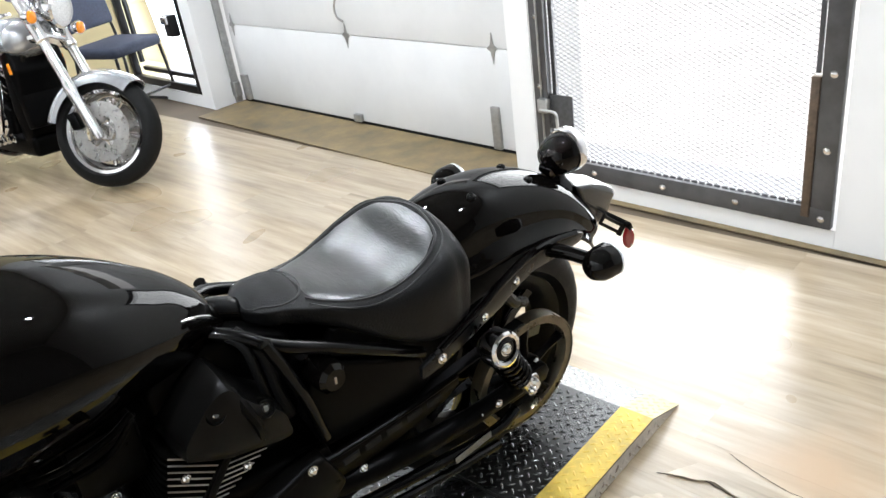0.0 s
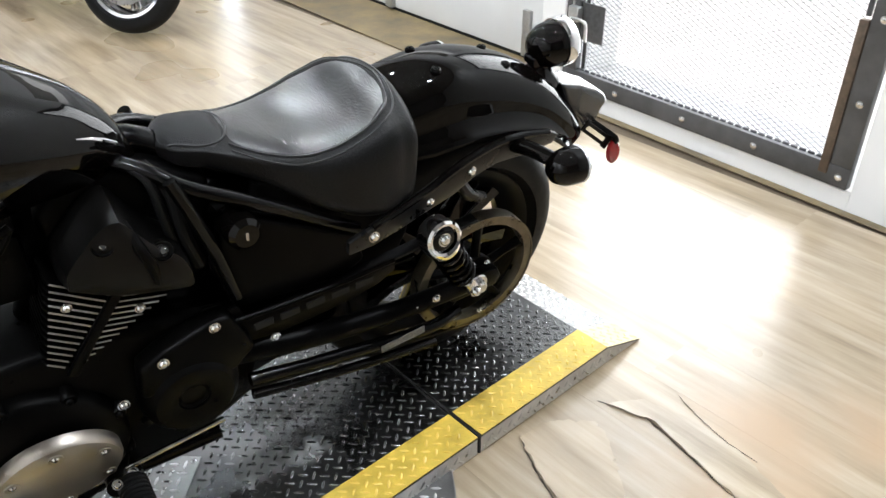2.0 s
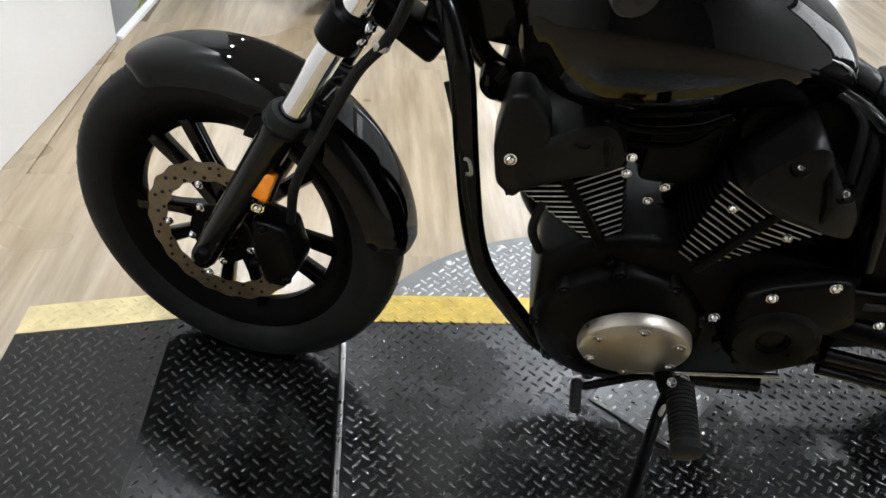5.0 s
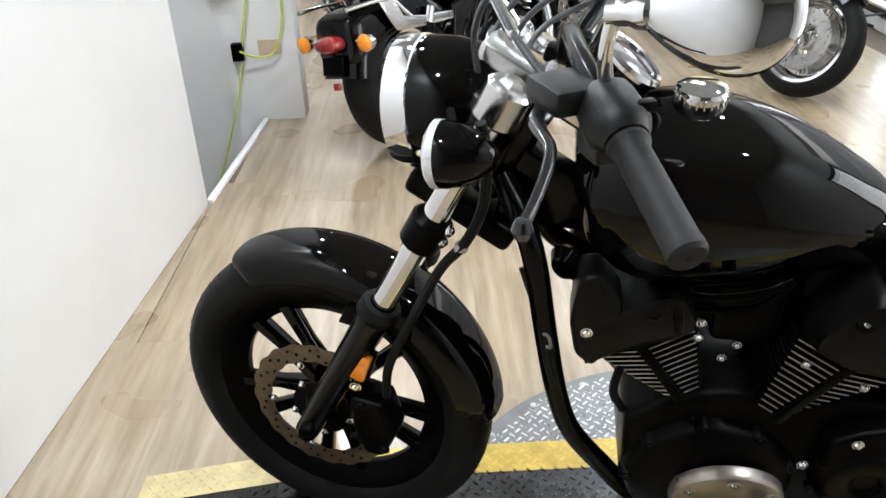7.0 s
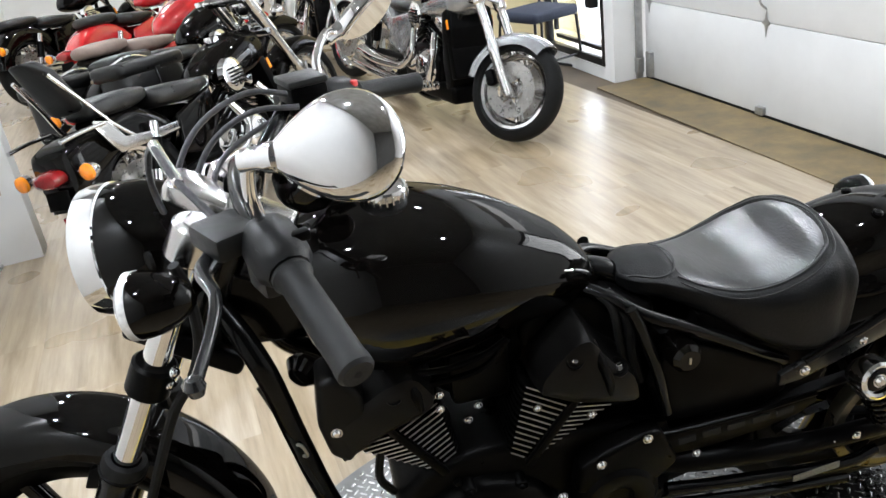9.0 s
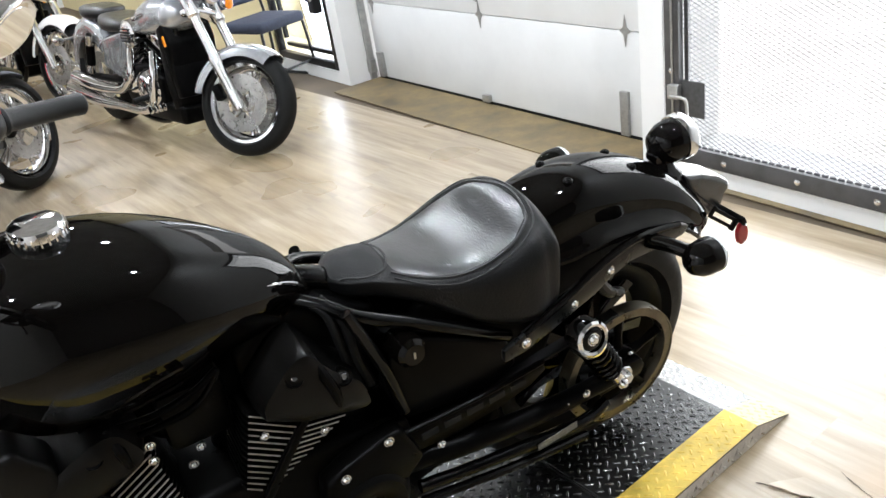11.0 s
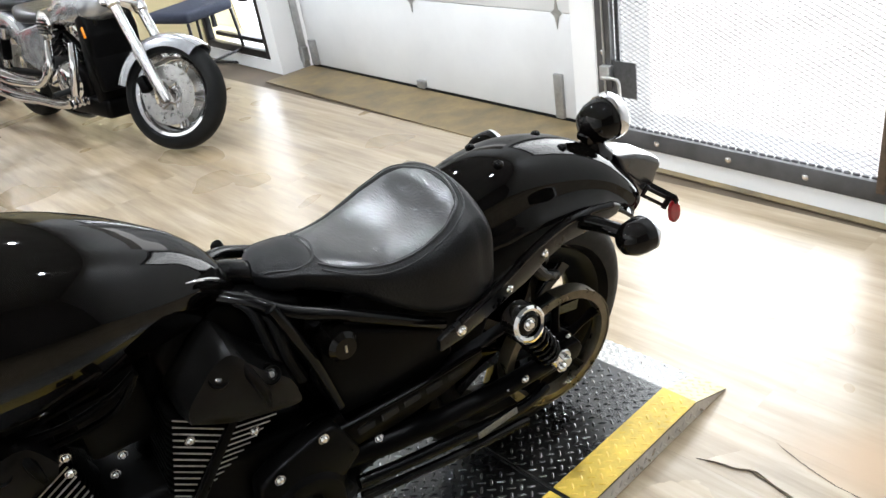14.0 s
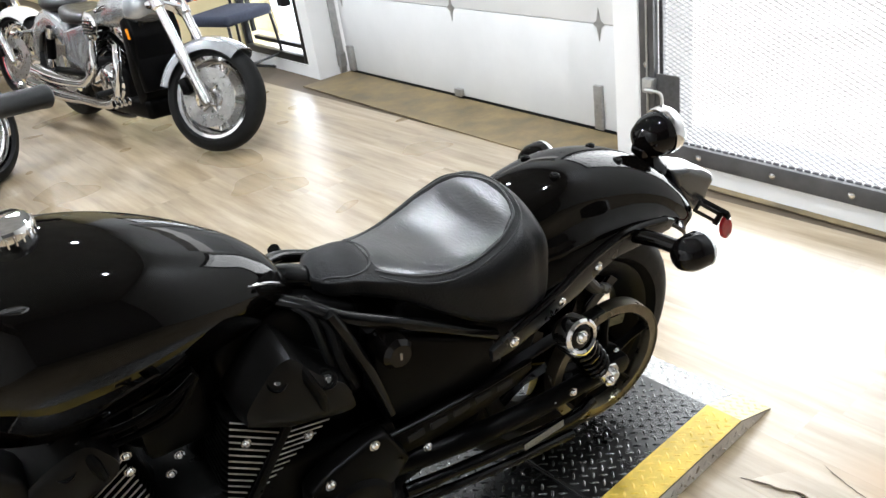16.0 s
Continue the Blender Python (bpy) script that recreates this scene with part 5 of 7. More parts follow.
part("swing_arm_gap_filler", side_plate([(0.58, 0.43), (0.4, 0.4), (0.3, 0.36), (0.34, 0.31), (0.5, 0.27), (0.6, 0.27)], 0.05, 0.11, 0.01, 2), SATIN, bike)
part("battery_box", box((0.26, 0.17, 0.3), (0.38, 0, 0.5), 0.02, 2), SATIN, bike)
part("inner_fender", side_plate([(0.36, 0.68), (0.3, 0.45), (0.38, 0.3), (0.44, 0.3), (0.44, 0.68)], -0.09, 0.09, 0.01), SATIN, bike)
part("head_stock", rod(HEAD - AXIS * 0.09, HEAD + AXIS * 0.09, 0.033, 24, 0.004), FRAME_M, bike)
part("head_gusset", side_plate([(1.25, 0.78), (1.06, 0.76), (1.06, 0.82), (1.2, 0.92)], -0.03, 0.03, 0.006), FRAME_M, bike)
part("cable_clip", tube([(1.165, 0.118, 0.62), (1.155, 0.124, 0.62), (1.15, 0.124, 0.595), (1.16, 0.118, 0.592)], 0.003, 8, 3), STEEL, bike)
part("wiring_strap", tube([(1.2, 0.085, 0.73), (1.17, 0.115, 0.64), (1.158, 0.118, 0.56), (1.142, 0.116, 0.49)], 0.005, 8), RUBBER, bike)
coil = part("ignition_switch", lathe([(0, 0.03), (0.02, 0.03), (0.028, 0.022), (0.03, 0.01), (0.03, -0.03), (0, -0.03)], 28, along((0.483, 0.125, 0.635), (0.47, 0.4, 0.66))), GLOSS, bike, "round black ignition lock housing")
part("key_slot", box((0.004, 0.002, 0.014), (0.482, 0.156, 0.638)), STEEL, coil)

# engine
part("crankcase", side_plate([(1.01, 0.2), (1.02, 0.42), (0.95, 0.48), (0.86, 0.5), (0.7, 0.5), (0.55, 0.48), (0.48, 0.42), (0.48, 0.24), (0.6, 0.17), (0.9, 0.16)], -0.13, 0.12, 0.02, 3), ENGINE, bike)
cov = along((0.862, 0.112, 0.292), (0.862, 1.11, 0.25))
big = part("left_case_cover", lathe([(0, 0.055), (0.085, 0.055), (0.1, 0.05), (0.122, 0.036), (0.138, 0.03), (0.146, 0.02), (0.15, 0.0), (0.15, -0.02)], 64, cov), ENGINE, bike)
for k in range(9):
    a = 2 * math.pi * (k + 0.5) / 9
    p = cov @ Vector((0.143 * math.cos(a), 0.143 * math.sin(a), 0.012))
    w = (cov.to_3x3() @ Vector((0, 0, 1)))
    part("cover_boss", lathe([(0, 0.016), (0.011, 0.016), (0.0135, 0.012), (0.014, -0.012)], 16, along(p, p + w)), ENGINE, big)
    bolt(p + w * 0.016, w, big, 0.006, SATIN)
nick = along((0.836, 0.18, 0.297), (0.836, 1.18, 0.08)) @ Matrix.Diagonal((1.0, 0.93, 1, 1))
disc = part("clutch_cover", lathe([(0, 0.012), (0.045, 0.011), (0.08, 0.008), (0.094, 0.003), (0.098, -0.004), (0.098, -0.02)], 56, nick), COVER, bike, "round satin nickel cover with six bolts")
for k in range(6):
    a = 2 * math.pi * (k + 0.5) / 6
    p = nick @ Vector((0.078 * math.cos(a), 0.078 * math.sin(a), 0.0075))
    w = nick.to_3x3() @ Vector((0, 0, 1))
    part("recess", lathe([(0.007, 0.0015), (0.0115, 0.002), (0.0125, 0.0), (0.007, -0.002)], 18, along(p, p + w), True), COVER, disc)
    bolt(p, w, disc, 0.006, POLISHED)
out = along((0.606, 0.126, 0.335), (0.606, 1.126, 0.33))
spr = part("sprocket_cover", lathe([(0, 0.028), (0.026, 0.028), (0.029, 0.036), (0.05, 0.044), (0.068, 0.042), (0.08, 0.03), (0.087, 0.012), (0.088, -0.01)], 56, out), ENGINE, bike)
part("sprocket_cover_arm", side_plate([(0.69, 0.37), (0.682, 0.435), (0.645, 0.458), (0.556, 0.488), (0.526, 0.487), (0.506, 0.44), (0.488, 0.398), (0.524, 0.36), (0.6, 0.35)], 0.115, 0.16, 0.01, 3), ENGINE, spr)
part("hub_mark", lathe([(0.022, 0.0), (0.026, 0.003), (0.03, 0.0)], 28, out @ Matrix.Translation((0, 0, 0.03)), True), SATIN, spr)
for k in range(4):
    a = radians(200 + 45 * k)
    part("cover_lug", box((0.02, 0.016, 0.02), (0.606 + 0.088 * math.cos(a), 0.14, 0.335 + 0.088 * math.sin(a)), 0.005, 2, (0, -math.degrees(a), 0)), ENGINE, spr)
for b in ((0.646, 0.168, 0.446), (0.555, 0.162, 0.478), (0.718, 0.16, 0.378)):
    bolt(b, (0, 1, 0.1), spr, 0.008)
for b in ((0.905, 0.128, 0.445), (1.0, 0.1, 0.36), (0.99, 0.1, 0.22)):
    bolt(b, (0, 1, 0.1), bike, 0.007, SATIN)
part("intake_manifold", tube([(0.93, 0.0, 0.66), (0.84, 0.04, 0.62), (0.73, 0.0, 0.68)], 0.04, 16), ENGINE, bike)
part("throttle_body", box((0.11, 0.16, 0.12), (0.835, 0.0, 0.64), 0.015), ENGINE, bike)


def cylinder(base, tilt, rear_w, front_w, band, face, head_outline, head_bolts, fin_bolts):
    """A finned wedge cylinder with its head; the fins widen upwards, with a plain band between two rows of bright edges."""
    m = Matrix.Translation((base[0], 0, base[1])) @ pose(0, 0, 0, 0, tilt, 0)
    body = part("cylinder", moved(lathe([(0.05, 0.0), (0.052, 0.06), (0.066, 0.16), (0.0, 0.16)], 32), m), ENGINE, bike, "finned black engine cylinder with bright fin edges")
    n = 13
    for k in range(n):
        f = k / (n - 1)
        z = 0.006 + 0.0122 * k
        lo, hi, mid = -(rear_w[0] + (rear_w[1] - rear_w[0]) * f), front_w[0] + (front_w[1] - front_w[0]) * f, band[0] + (band[1] - band[0]) * f
        c, d = 0.012, face - 0.009 * (1 - f)
        ylo, yhi = d - 0.24 * (mid - lo), d - 0.24 * (hi - mid)
        half = [(hi, yhi - c), (hi - c * 0.5, yhi), (mid, d), (lo + c * 0.5, ylo), (lo, ylo - c)]
        part("fin", moved(prism(half + [(x, -y) for x, y in half[::-1]], 0.0042), m @ Matrix.Translation((0, 0, z))), ENGINE, body)
        for s in (1, -1):
            for a, b, yb in ((mid - 0.01, lo + c * 0.5, ylo), (mid + 0.01, hi - c * 0.5, yhi)):
                if abs(b - a) > 0.006:
                    p0, p1 = Vector((a, s * (d - 0.24 * 0.01), z + 0.0021)), Vector((b, s * yb, z + 0.0021))
                    way = p1 - p0
                    part("fin_edge", moved(box((way.length, 0.0018, 0.0032), (0, 0, 0), 0.0006, 1, (0, 0, math.degrees(math.atan2(way.y, way.x)))), m @ Matrix.Translation((p0 + p1) / 2)), FIN_EDGE, body)
    h = 0.006 + 0.0122 * n
    for s in (1, -1):
        part("fin_band", moved(prism([(band[0] - 0.008, 0.0), (band[0] + 0.008, 0.0), (band[1] + 0.008, h), (band[1] - 0.008, h)], 0.012, Matrix.Translation((0, s * face + (0.003 if s > 0 else 0.009), 0)) @ SIDE, 0.003), m), ENGINE, body)
        for x, z in fin_bolts:
            bolt((x, s * (face + 0.003), z), (0, s, 0), body, 0.0066, POLISHED)
    cx = sum(p[0] for p in head_outline) / len(head_outline)
    cz = sum(p[1] for p in head_outline) / len(head_outline)
    fine = [(p.x, p.y) for p in smooth_path([(x, z, 0) for x, z in head_outline + head_outline[:1]], 3)][:-1]
    rings = []
    for y, k in ((-face - 0.012, 0.62), (-face - 0.008, 0.8), (-face + 0.004, 0.93), (-face + 0.03, 1.0), (0, 1.03), (face - 0.03, 1.0), (face + 0.004, 0.93), (face + 0.008, 0.8), (face + 0.012, 0.62)):
        rings.append([(cx + (x - cx) * k, y, cz + (z - cz) * k) for x, z in fine])
    hd = part("cylinder_head", loft(rings), HEAD_M, body, "", 28)
    for s in (1, -1):
        for x, z in head_bolts:
            at, w = Vector((x, s * (face + 0.002), z)), Vector((0, s * 0.85, 0.55)).normalized()
            part("bolt_recess", lathe([(0.0, 0.004), (0.011, 0.004), (0.0145, 0.008), (0.0165, 0.004), (0.017, -0.02)], 20, along(at, at + w)), ENGINE, hd)
            bolt(at + w * 0.004, w, hd, 0.0075)
    return hd


rear_head = cylinder((0.782, 0.47), -26, (0.025, 0.136), (0.033, 0.064), (-0.008, -0.032), 0.146, [(0.752, 0.632), (0.748, 0.662), (0.722, 0.694), (0.69, 0.726), (0.66, 0.732), (0.636, 0.698), (0.61, 0.662), (0.578, 0.63), (0.566, 0.59), (0.572, 0.566), (0.637, 0.58), (0.692, 0.597)], ((0.688, 0.694), (0.61, 0.655)), ((0.755, 0.604), (0.658, 0.559)))
front_head = cylinder((0.93, 0.466), 20, (0.046, 0.072), (0.017, 0.124), (-0.008, 0.026), 0.122, [(1.098, 0.556), (1.112, 0.6), (1.105, 0.645), (1.06, 0.672), (1.0, 0.706), (0.953, 0.714), (0.93, 0.685), (0.92, 0.652), (0.942, 0.628), (1.02, 0.598)], ((0.992, 0.684),), ((0.918, 0.63),))
for s in (1, -1):
    part("head_rib", tube([(0.652, s * 0.135, 0.715), (0.642, s * 0.157, 0.68), (0.63, s * 0.16, 0.64), (0.625, s * 0.152, 0.6)], [0.006, 0.009, 0.009, 0.006], 8), ENGINE, rear_head)
    cover = part("front_cover", side_plate([(1.082, 0.556), (1.112, 0.585), (1.122, 0.655), (1.108, 0.748), (1.075, 0.752), (1.04, 0.7), (1.035, 0.625)], s * 0.06, s * 0.132, 0.012, 3), HEAD_M, front_head)
    bolt((1.094, s * 0.135, 0.64), (0, s, 0.1), cover, 0.008)
    part("head_rib", tube([(0.965, s * 0.11, 0.71), (0.955, s * 0.131, 0.68), (0.95, s * 0.13, 0.645)], [0.006, 0.009, 0.006], 8), ENGINE, front_head)
for b in ((0.846, 0.09, 0.585), (0.866, 0.09, 0.555), (0.915, 0.118, 0.655)):
    bolt(b, (0, 1, 0), bike, 0.0065)
part("tank_rail_guard", tube([(0.98, 0.1, 0.705), (0.9, 0.108, 0.7), (0.83, 0.11, 0.715), (0.79, 0.108, 0.735), (0.84, 0.1, 0.675), (0.96, 0.1, 0.668)], 0.006, 8), SATIN, bike)
part("exhaust_header", tube([(1.0, -0.08, 0.62), (1.05, -0.12, 0.5), (1.02, -0.15, 0.33), (0.92, -0.17, 0.25), (0.6, -0.18, 0.24), (0.3, -0.19, 0.25)], 0.022, 14), SATIN, bike)
part("silencer", rod((0.35, -0.19, 0.25), (-0.2, -0.2, 0.3), 0.045, 24, 0.01), SATIN, bike)
part("oil_line", tube([(1.02, 0.09, 0.42), (1.04, 0.105, 0.48), (1.03, 0.1, 0.54)], 0.008, 8), RUBBER, bike)
part("radiator_horn", lathe([(0, 0.0), (0.03, 0.002), (0.034, 0.012), (0.02, 0.03), (0, 0.032)], 24, along((1.12, 0.045, 0.72), (1.3, 0.3, 0.7))), GLOSS, bike)
part("under_tank_bracket", box((0.16, 0.02, 0.03), (0.92, 0.08, 0.72), 0.004, 2, (0, 8, 0)), SATIN, bike)

# foot controls and side stand
part("peg_mount", tube([(0.74, 0.1, 0.2), (0.76, 0.16, 0.215), (0.765, 0.2, 0.235)], 0.018, 12), SATIN, bike)
PEG_A, PEG_B = Vector((0.742, 0.19, 0.232)), Vector((0.738, 0.5, 0.2))
peg = part("foot_peg", lathe([(0, 0), (0.019, 0.0), (0.023, 0.006), (0.024, 0.118), (0.027, 0.122), (0.027, 0.136), (0.02, 0.14), (0, 0.14)], 24, along(PEG_A, PEG_B)), RUBBER, bike)
for k in range(13):
    q = PEG_A.lerp(PEG_B, 0.03 + 0.027 * k)
    part("peg_rib", lathe([(0.0235, -0.0022), (0.0262, -0.001), (0.0262, 0.001), (0.0235, 0.0022)], 20, along(q, q + (PEG_B - PEG_A)), True), RUBBER, peg)
lever = part("shift_lever", tube([(0.78, 0.15, 0.2), (0.86, 0.17, 0.185), (0.9, 0.178, 0.175), (0.915, 0.182, 0.182)], 0.008, 10), SATIN, bike)
part("shift_rubber", rod((0.915, 0.172, 0.182), (0.918, 0.235, 0.172), 0.011, 14, 0.003), RUBBER, lever)
part("shift_rod", rod((0.85, 0.158, 0.205), (0.56, 0.15, 0.235), 0.005), POLISHED, bike)
for b in ((0.765, 0.215, 0.262), (0.735, 0.19, 0.245)):
    bolt(b, (0, 0.6, 0.8), bike, 0.007)
inv = BIKE.inverted()
foot = inv @ Vector((-0.737, 0.06, ZT + 0.012))
stand = part("side_stand", tube([(0.73, 0.11, 0.17), Vector((0.73, 0.14, 0.15)), Vector((0.745, 0.17, 0.08)), foot], [0.016, 0.015, 0.012, 0.012], 12), SATIN, bike)
part("stand_foot", moved(box((0.07, 0.045, 0.012), (0, 0, 0), 0.004), inv @ Matrix.Translation((-0.737, 0.06, ZT + 0.012))), SATIN, stand)
part("stand_spring", tube([(0.72, 0.135, 0.17), (0.738, 0.16, 0.1), (0.744, 0.172, 0.06)], 0.006, 8), STEEL, stand)

# ---- front end, turned with the bars ----


def fpart(name, bm, mat, parent=None, label="", sharp=35):
    return part(name, moved(bm, FORK), mat, parent or bike, label, sharp)


front_tyre = fpart("front_tyre", torus_tyre(0.331, 0.102, 72, m=Matrix.Translation(AX_F) @ WHEEL, bead=0.85), RUBBER)
grooves(AX_F, 0.331, 0.102, 52, FORK, GROOVE_SHADE, front_tyre, "tread_groove_shade")
cast_wheel(bike, AX_F, 0.248, 0.07, 10, FORK, 0.045, 0.1)
# brake disc with a wavy edge, its holes laid on as dark dots
prof = []
for k in range(160):
    a = 2 * math.pi * k / 160
    r = 0.151 + 0.0022 * math.cos(20 * a)
    prof.append((r * math.cos(a), r * math.sin(a)))
bd = bmesh.new()
o1 = [bd.verts.new((x, y, 0)) for x, y in prof]
i1 = [bd.verts.new((x * 0.74, y * 0.74, 0)) for x, y in prof]
for k in range(160):
    j = (k + 1) % 160
    bd.faces.new((o1[k], o1[j], i1[j], i1[k]))
bmesh.ops.solidify(bd, geom=list(bd.faces), thickness=0.005)
DM = Matrix.Translation(AX_F + Vector((0, 0.064, 0))) @ pose(0, 0, 0, -90)
bdisc = fpart("brake_disc", moved(bd, DM), DISC_M, None, "drilled brake disc with a wavy edge")
for k in range(50):
    a = 2 * math.pi * k / 50
    r = (0.118, 0.129, 0.139)[k % 3]
    fpart("disc_hole", lathe([(0, 0.0012), (0.0034, 0.0012), (0.0034, -0.004)], 8, DM @ Matrix.Translation((r * math.cos(a), r * math.sin(a), 0.001))), GAP_SHADE, bdisc)
fpart("disc_carrier", lathe([(0.035, -0.003), (0.062, -0.003), (0.062, 0.003), (0.035, 0.003)], 40, DM, True), SATIN, bdisc)
for k in range(5):
    a = 2 * math.pi * k / 5
    for r, da in ((0.106, 0.0), (0.062, 0.3)):
        p = DM @ Vector((r * math.cos(a + da), r * math.sin(a + da), 0.005))
        w = FORK.to_3x3() @ Vector((0, 1, 0))
        bolt(FORK @ p, w, bdisc, 0.0065)
for s in (1, -1):
    base = AX_F + Vector((0.0, s * 0.105, 0.0))
    leg = fpart("fork_slider", lathe([(0, -0.045), (0.02, -0.043), (0.024, -0.03), (0.026, 0.05), (0.031, 0.3), (0.034, 0.315), (0.034, 0.33), (0.028, 0.335), (0, 0.335)], 28, along(base, base + AXIS)), FRAME_M)
    fpart("dust_seal", lathe([(0.024, 0.33), (0.036, 0.332), (0.037, 0.345), (0.033, 0.354), (0.024, 0.356)], 28, along(base, base + AXIS), True), RUBBER, leg)
    fpart("seal_ring", lathe([(0.036, 0.326), (0.0385, 0.328), (0.0385, 0.331), (0.036, 0.333)], 28, along(base, base + AXIS), True), SATIN, leg)
    fpart("stanchion", rod(base + AXIS * 0.33, base + AXIS * 0.80, 0.0215, 28), CHROME, leg)
    fpart("axle_cap", lathe([(0, 0.012), (0.012, 0.012), (0.015, 0.008), (0.016, -0.02)], 20, along(base + Vector((0, s * 0.026, 0)), base + Vector((0, s, 0)))), SATIN, leg)
    fpart("fender_bracket", side_plate([(1.4, 0.63), (1.5, 0.60), (1.52, 0.56), (1.45, 0.55), (1.40, 0.59)], s * 0.06, s * 0.078, 0.004), SATIN, leg)
    fpart("front_turn_arm", tube([(1.265, s * 0.11, 0.95), (1.25, s * 0.14, 0.96), (1.24, s * 0.17, 0.968)], 0.011, 12), GLOSS, leg)
    at = Vector((1.243, s * 0.2, 0.972))
    ft = fpart("front_turn_signal", lathe([(0, -0.056), (0.014, -0.053), (0.03, -0.036), (0.042, -0.01), (0.046, 0.012), (0.046, 0.02), (0, 0.02)], 36, along(at, at + Vector((1, 0, -0.05)))), GLOSS, None, "black bullet turn signal with a clear front lens")
    fpart("turn_lens", lathe([(0.043, 0.019), (0.047, 0.02), (0.047, 0.03), (0.04, 0.036), (0.02, 0.04), (0, 0.041)], 36, along(at, at + Vector((1, 0, -0.05)))), CLEAR_LENS, ft)
amber = fpart("side_reflector", box((0.034, 0.02, 0.06), (1.462, 0.118, 0.505), 0.005, 2, (0, -20, 0)), AMBER, None, "amber rectangular side reflector")
fpart("reflector_holder", box((0.042, 0.014, 0.07), (1.462, 0.106, 0.505), 0.004, 2, (0, -20, 0)), SATIN, amber)
bolt(FORK @ Vector((1.478, 0.116, 0.45)), (0, 1, 0), bike, 0.009)
cal = fpart("brake_caliper", side_plate([(1.495, 0.425), (1.43, 0.415), (1.41, 0.34), (1.435, 0.285), (1.475, 0.285), (1.495, 0.35)], 0.045, 0.118, 0.012, 3), SATIN)
for b in ((1.47, 0.119, 0.41), (1.43, 0.119, 0.31), (1.49, 0.119, 0.33)):
    bolt(FORK @ Vector(b), (0, 1, 0), cal, 0.008, SATIN)
fpart("brake_hose", tube([(1.43, 0.09, 0.42), (1.405, 0.12, 0.52), (1.36, 0.125, 0.62), (1.30, 0.13, 0.74), (1.255, 0.135, 0.80), (1.225, 0.14, 0.87), (1.22, 0.14, 0.95), (1.225, 0.15, 1.0)], 0.0085, 10), RUBBER)
fpart("hose_clamp", box((0.02, 0.02, 0.014), (1.262, 0.132, 0.79), 0.003), STEEL)
# front fender
rings = []
for a in np.linspace(radians(62), radians(174), 36).tolist():
    ring = []
    r = 0.352
    end = min(1.0, min(a - radians(62), radians(174) - a) / 0.16 + 0.45)
    for k in range(21):
        u = k / 10 - 1
        au = abs(u)
        y = 0.072 * end ** 0.5 * math.sin(min(1, au * 1.15) * 1.5)
        d = 0.058 * end * au**2.6
        ring.append((AX_F.x + (r - d) * math.cos(a), math.copysign(y, u), AX_F.z + (r - d) * math.sin(a)))
    rings.append(ring)
ff = loft(rings, caps=False, closed=False)
bmesh.ops.solidify(ff, geom=list(ff.faces), thickness=0.003)
fpart("front_fender", ff, GLOSS, None, "", 60)
# clamps
for h, name in ((0.53, "lower_clamp"), (0.78, "upper_clamp")):
    pts3 = [AX_F + AXIS * h + Vector((0, s * 0.105, 0)) for s in (1, -1)]
    cl_ = fpart(name, merge(*[rod(p - AXIS * 0.03, p + AXIS * 0.03, 0.035, 28, 0.005) for p in pts3], moved(box((0.075, 0.2, 0.045), (0, 0, 0), 0.012, 3), along(AX_F + AXIS * h - Vector((0.03, 0, 0.0)), AX_F + AXIS * (h + 1) - Vector((0.03, 0, 0))))), SATIN if h < 0.7 else POLISHED)
    if h < 0.7:
        for o in (-0.012, 0.012):
            bolt(FORK @ (pts3[0] + AXIS * o + Vector((-0.038, 0.012, 0))), (-1, 0.5, 0), cl_, 0.008)
    else:
        for p in pts3:
            fpart("fork_cap", lathe([(0, 0.04), (0.014, 0.04), (0.02, 0.034), (0.024, 0.02), (0.024, 0)], 6, along(p, p + AXIS)), POLISHED, cl_)
# headlamp
hl = Vector((1.325, 0, 0.968))
hw = Vector((1, 0, -0.06)).normalized()
lampb = fpart("headlamp", lathe([(0, -0.135), (0.03, -0.131), (0.06, -0.112), (0.086, -0.075), (0.1, -0.025), (0.103, 0.018), (0.101, 0.03), (0.08, 0.032), (0, 0.032)], 48, along(hl, hl + hw)), GLOSS, None, "round black headlamp with a wide chrome ring")
fpart("headlamp_ring", lathe([(0.1015, 0.028), (0.1045, 0.03), (0.1045, 0.052), (0.101, 0.068), (0.093, 0.072), (0.088, 0.066), (0.09, 0.03)], 56, along(hl, hl + hw), True), CHROME, lampb)
fpart("headlamp_lens", lathe([(0.091, 0.064), (0.074, 0.078), (0.04, 0.088), (0, 0.091)], 48, along(hl, hl + hw)), CLEAR_LENS, lampb)
fpart("headlamp_mount", box((0.1, 0.05, 0.03), (1.28, 0, 0.9), 0.008), SATIN, lampb)
bolt(FORK @ (hl + Vector((0.01, 0.092, -0.05))), (0, 1, -0.3), lampb, 0.007)
fpart("ring_tab", box((0.03, 0.03, 0.004), (1.375, 0.0, 0.895), 0.001), SATIN, lampb)
# handlebar
FI = FORK.inverted()
GRIPS = {1: (FI @ Vector((1.083, 0.395, 1.13)), FI @ Vector((1.042, 0.51, 1.098))), -1: (FI @ Vector((0.945, -0.285, 1.05)), FI @ Vector((0.835, -0.34, 1.027)))}
left_in = 2 * GRIPS[1][0] - GRIPS[1][1]
right_in = 2 * GRIPS[-1][0] - GRIPS[-1][1]
bar = [GRIPS[1][1], GRIPS[1][0], left_in, (1.115, 0.12, 1.12), (1.135, 0.05, 1.065), (1.14, 0, 1.06), (1.135, -0.05, 1.065), (1.11, -0.12, 1.1), right_in, GRIPS[-1][0], GRIPS[-1][1]]
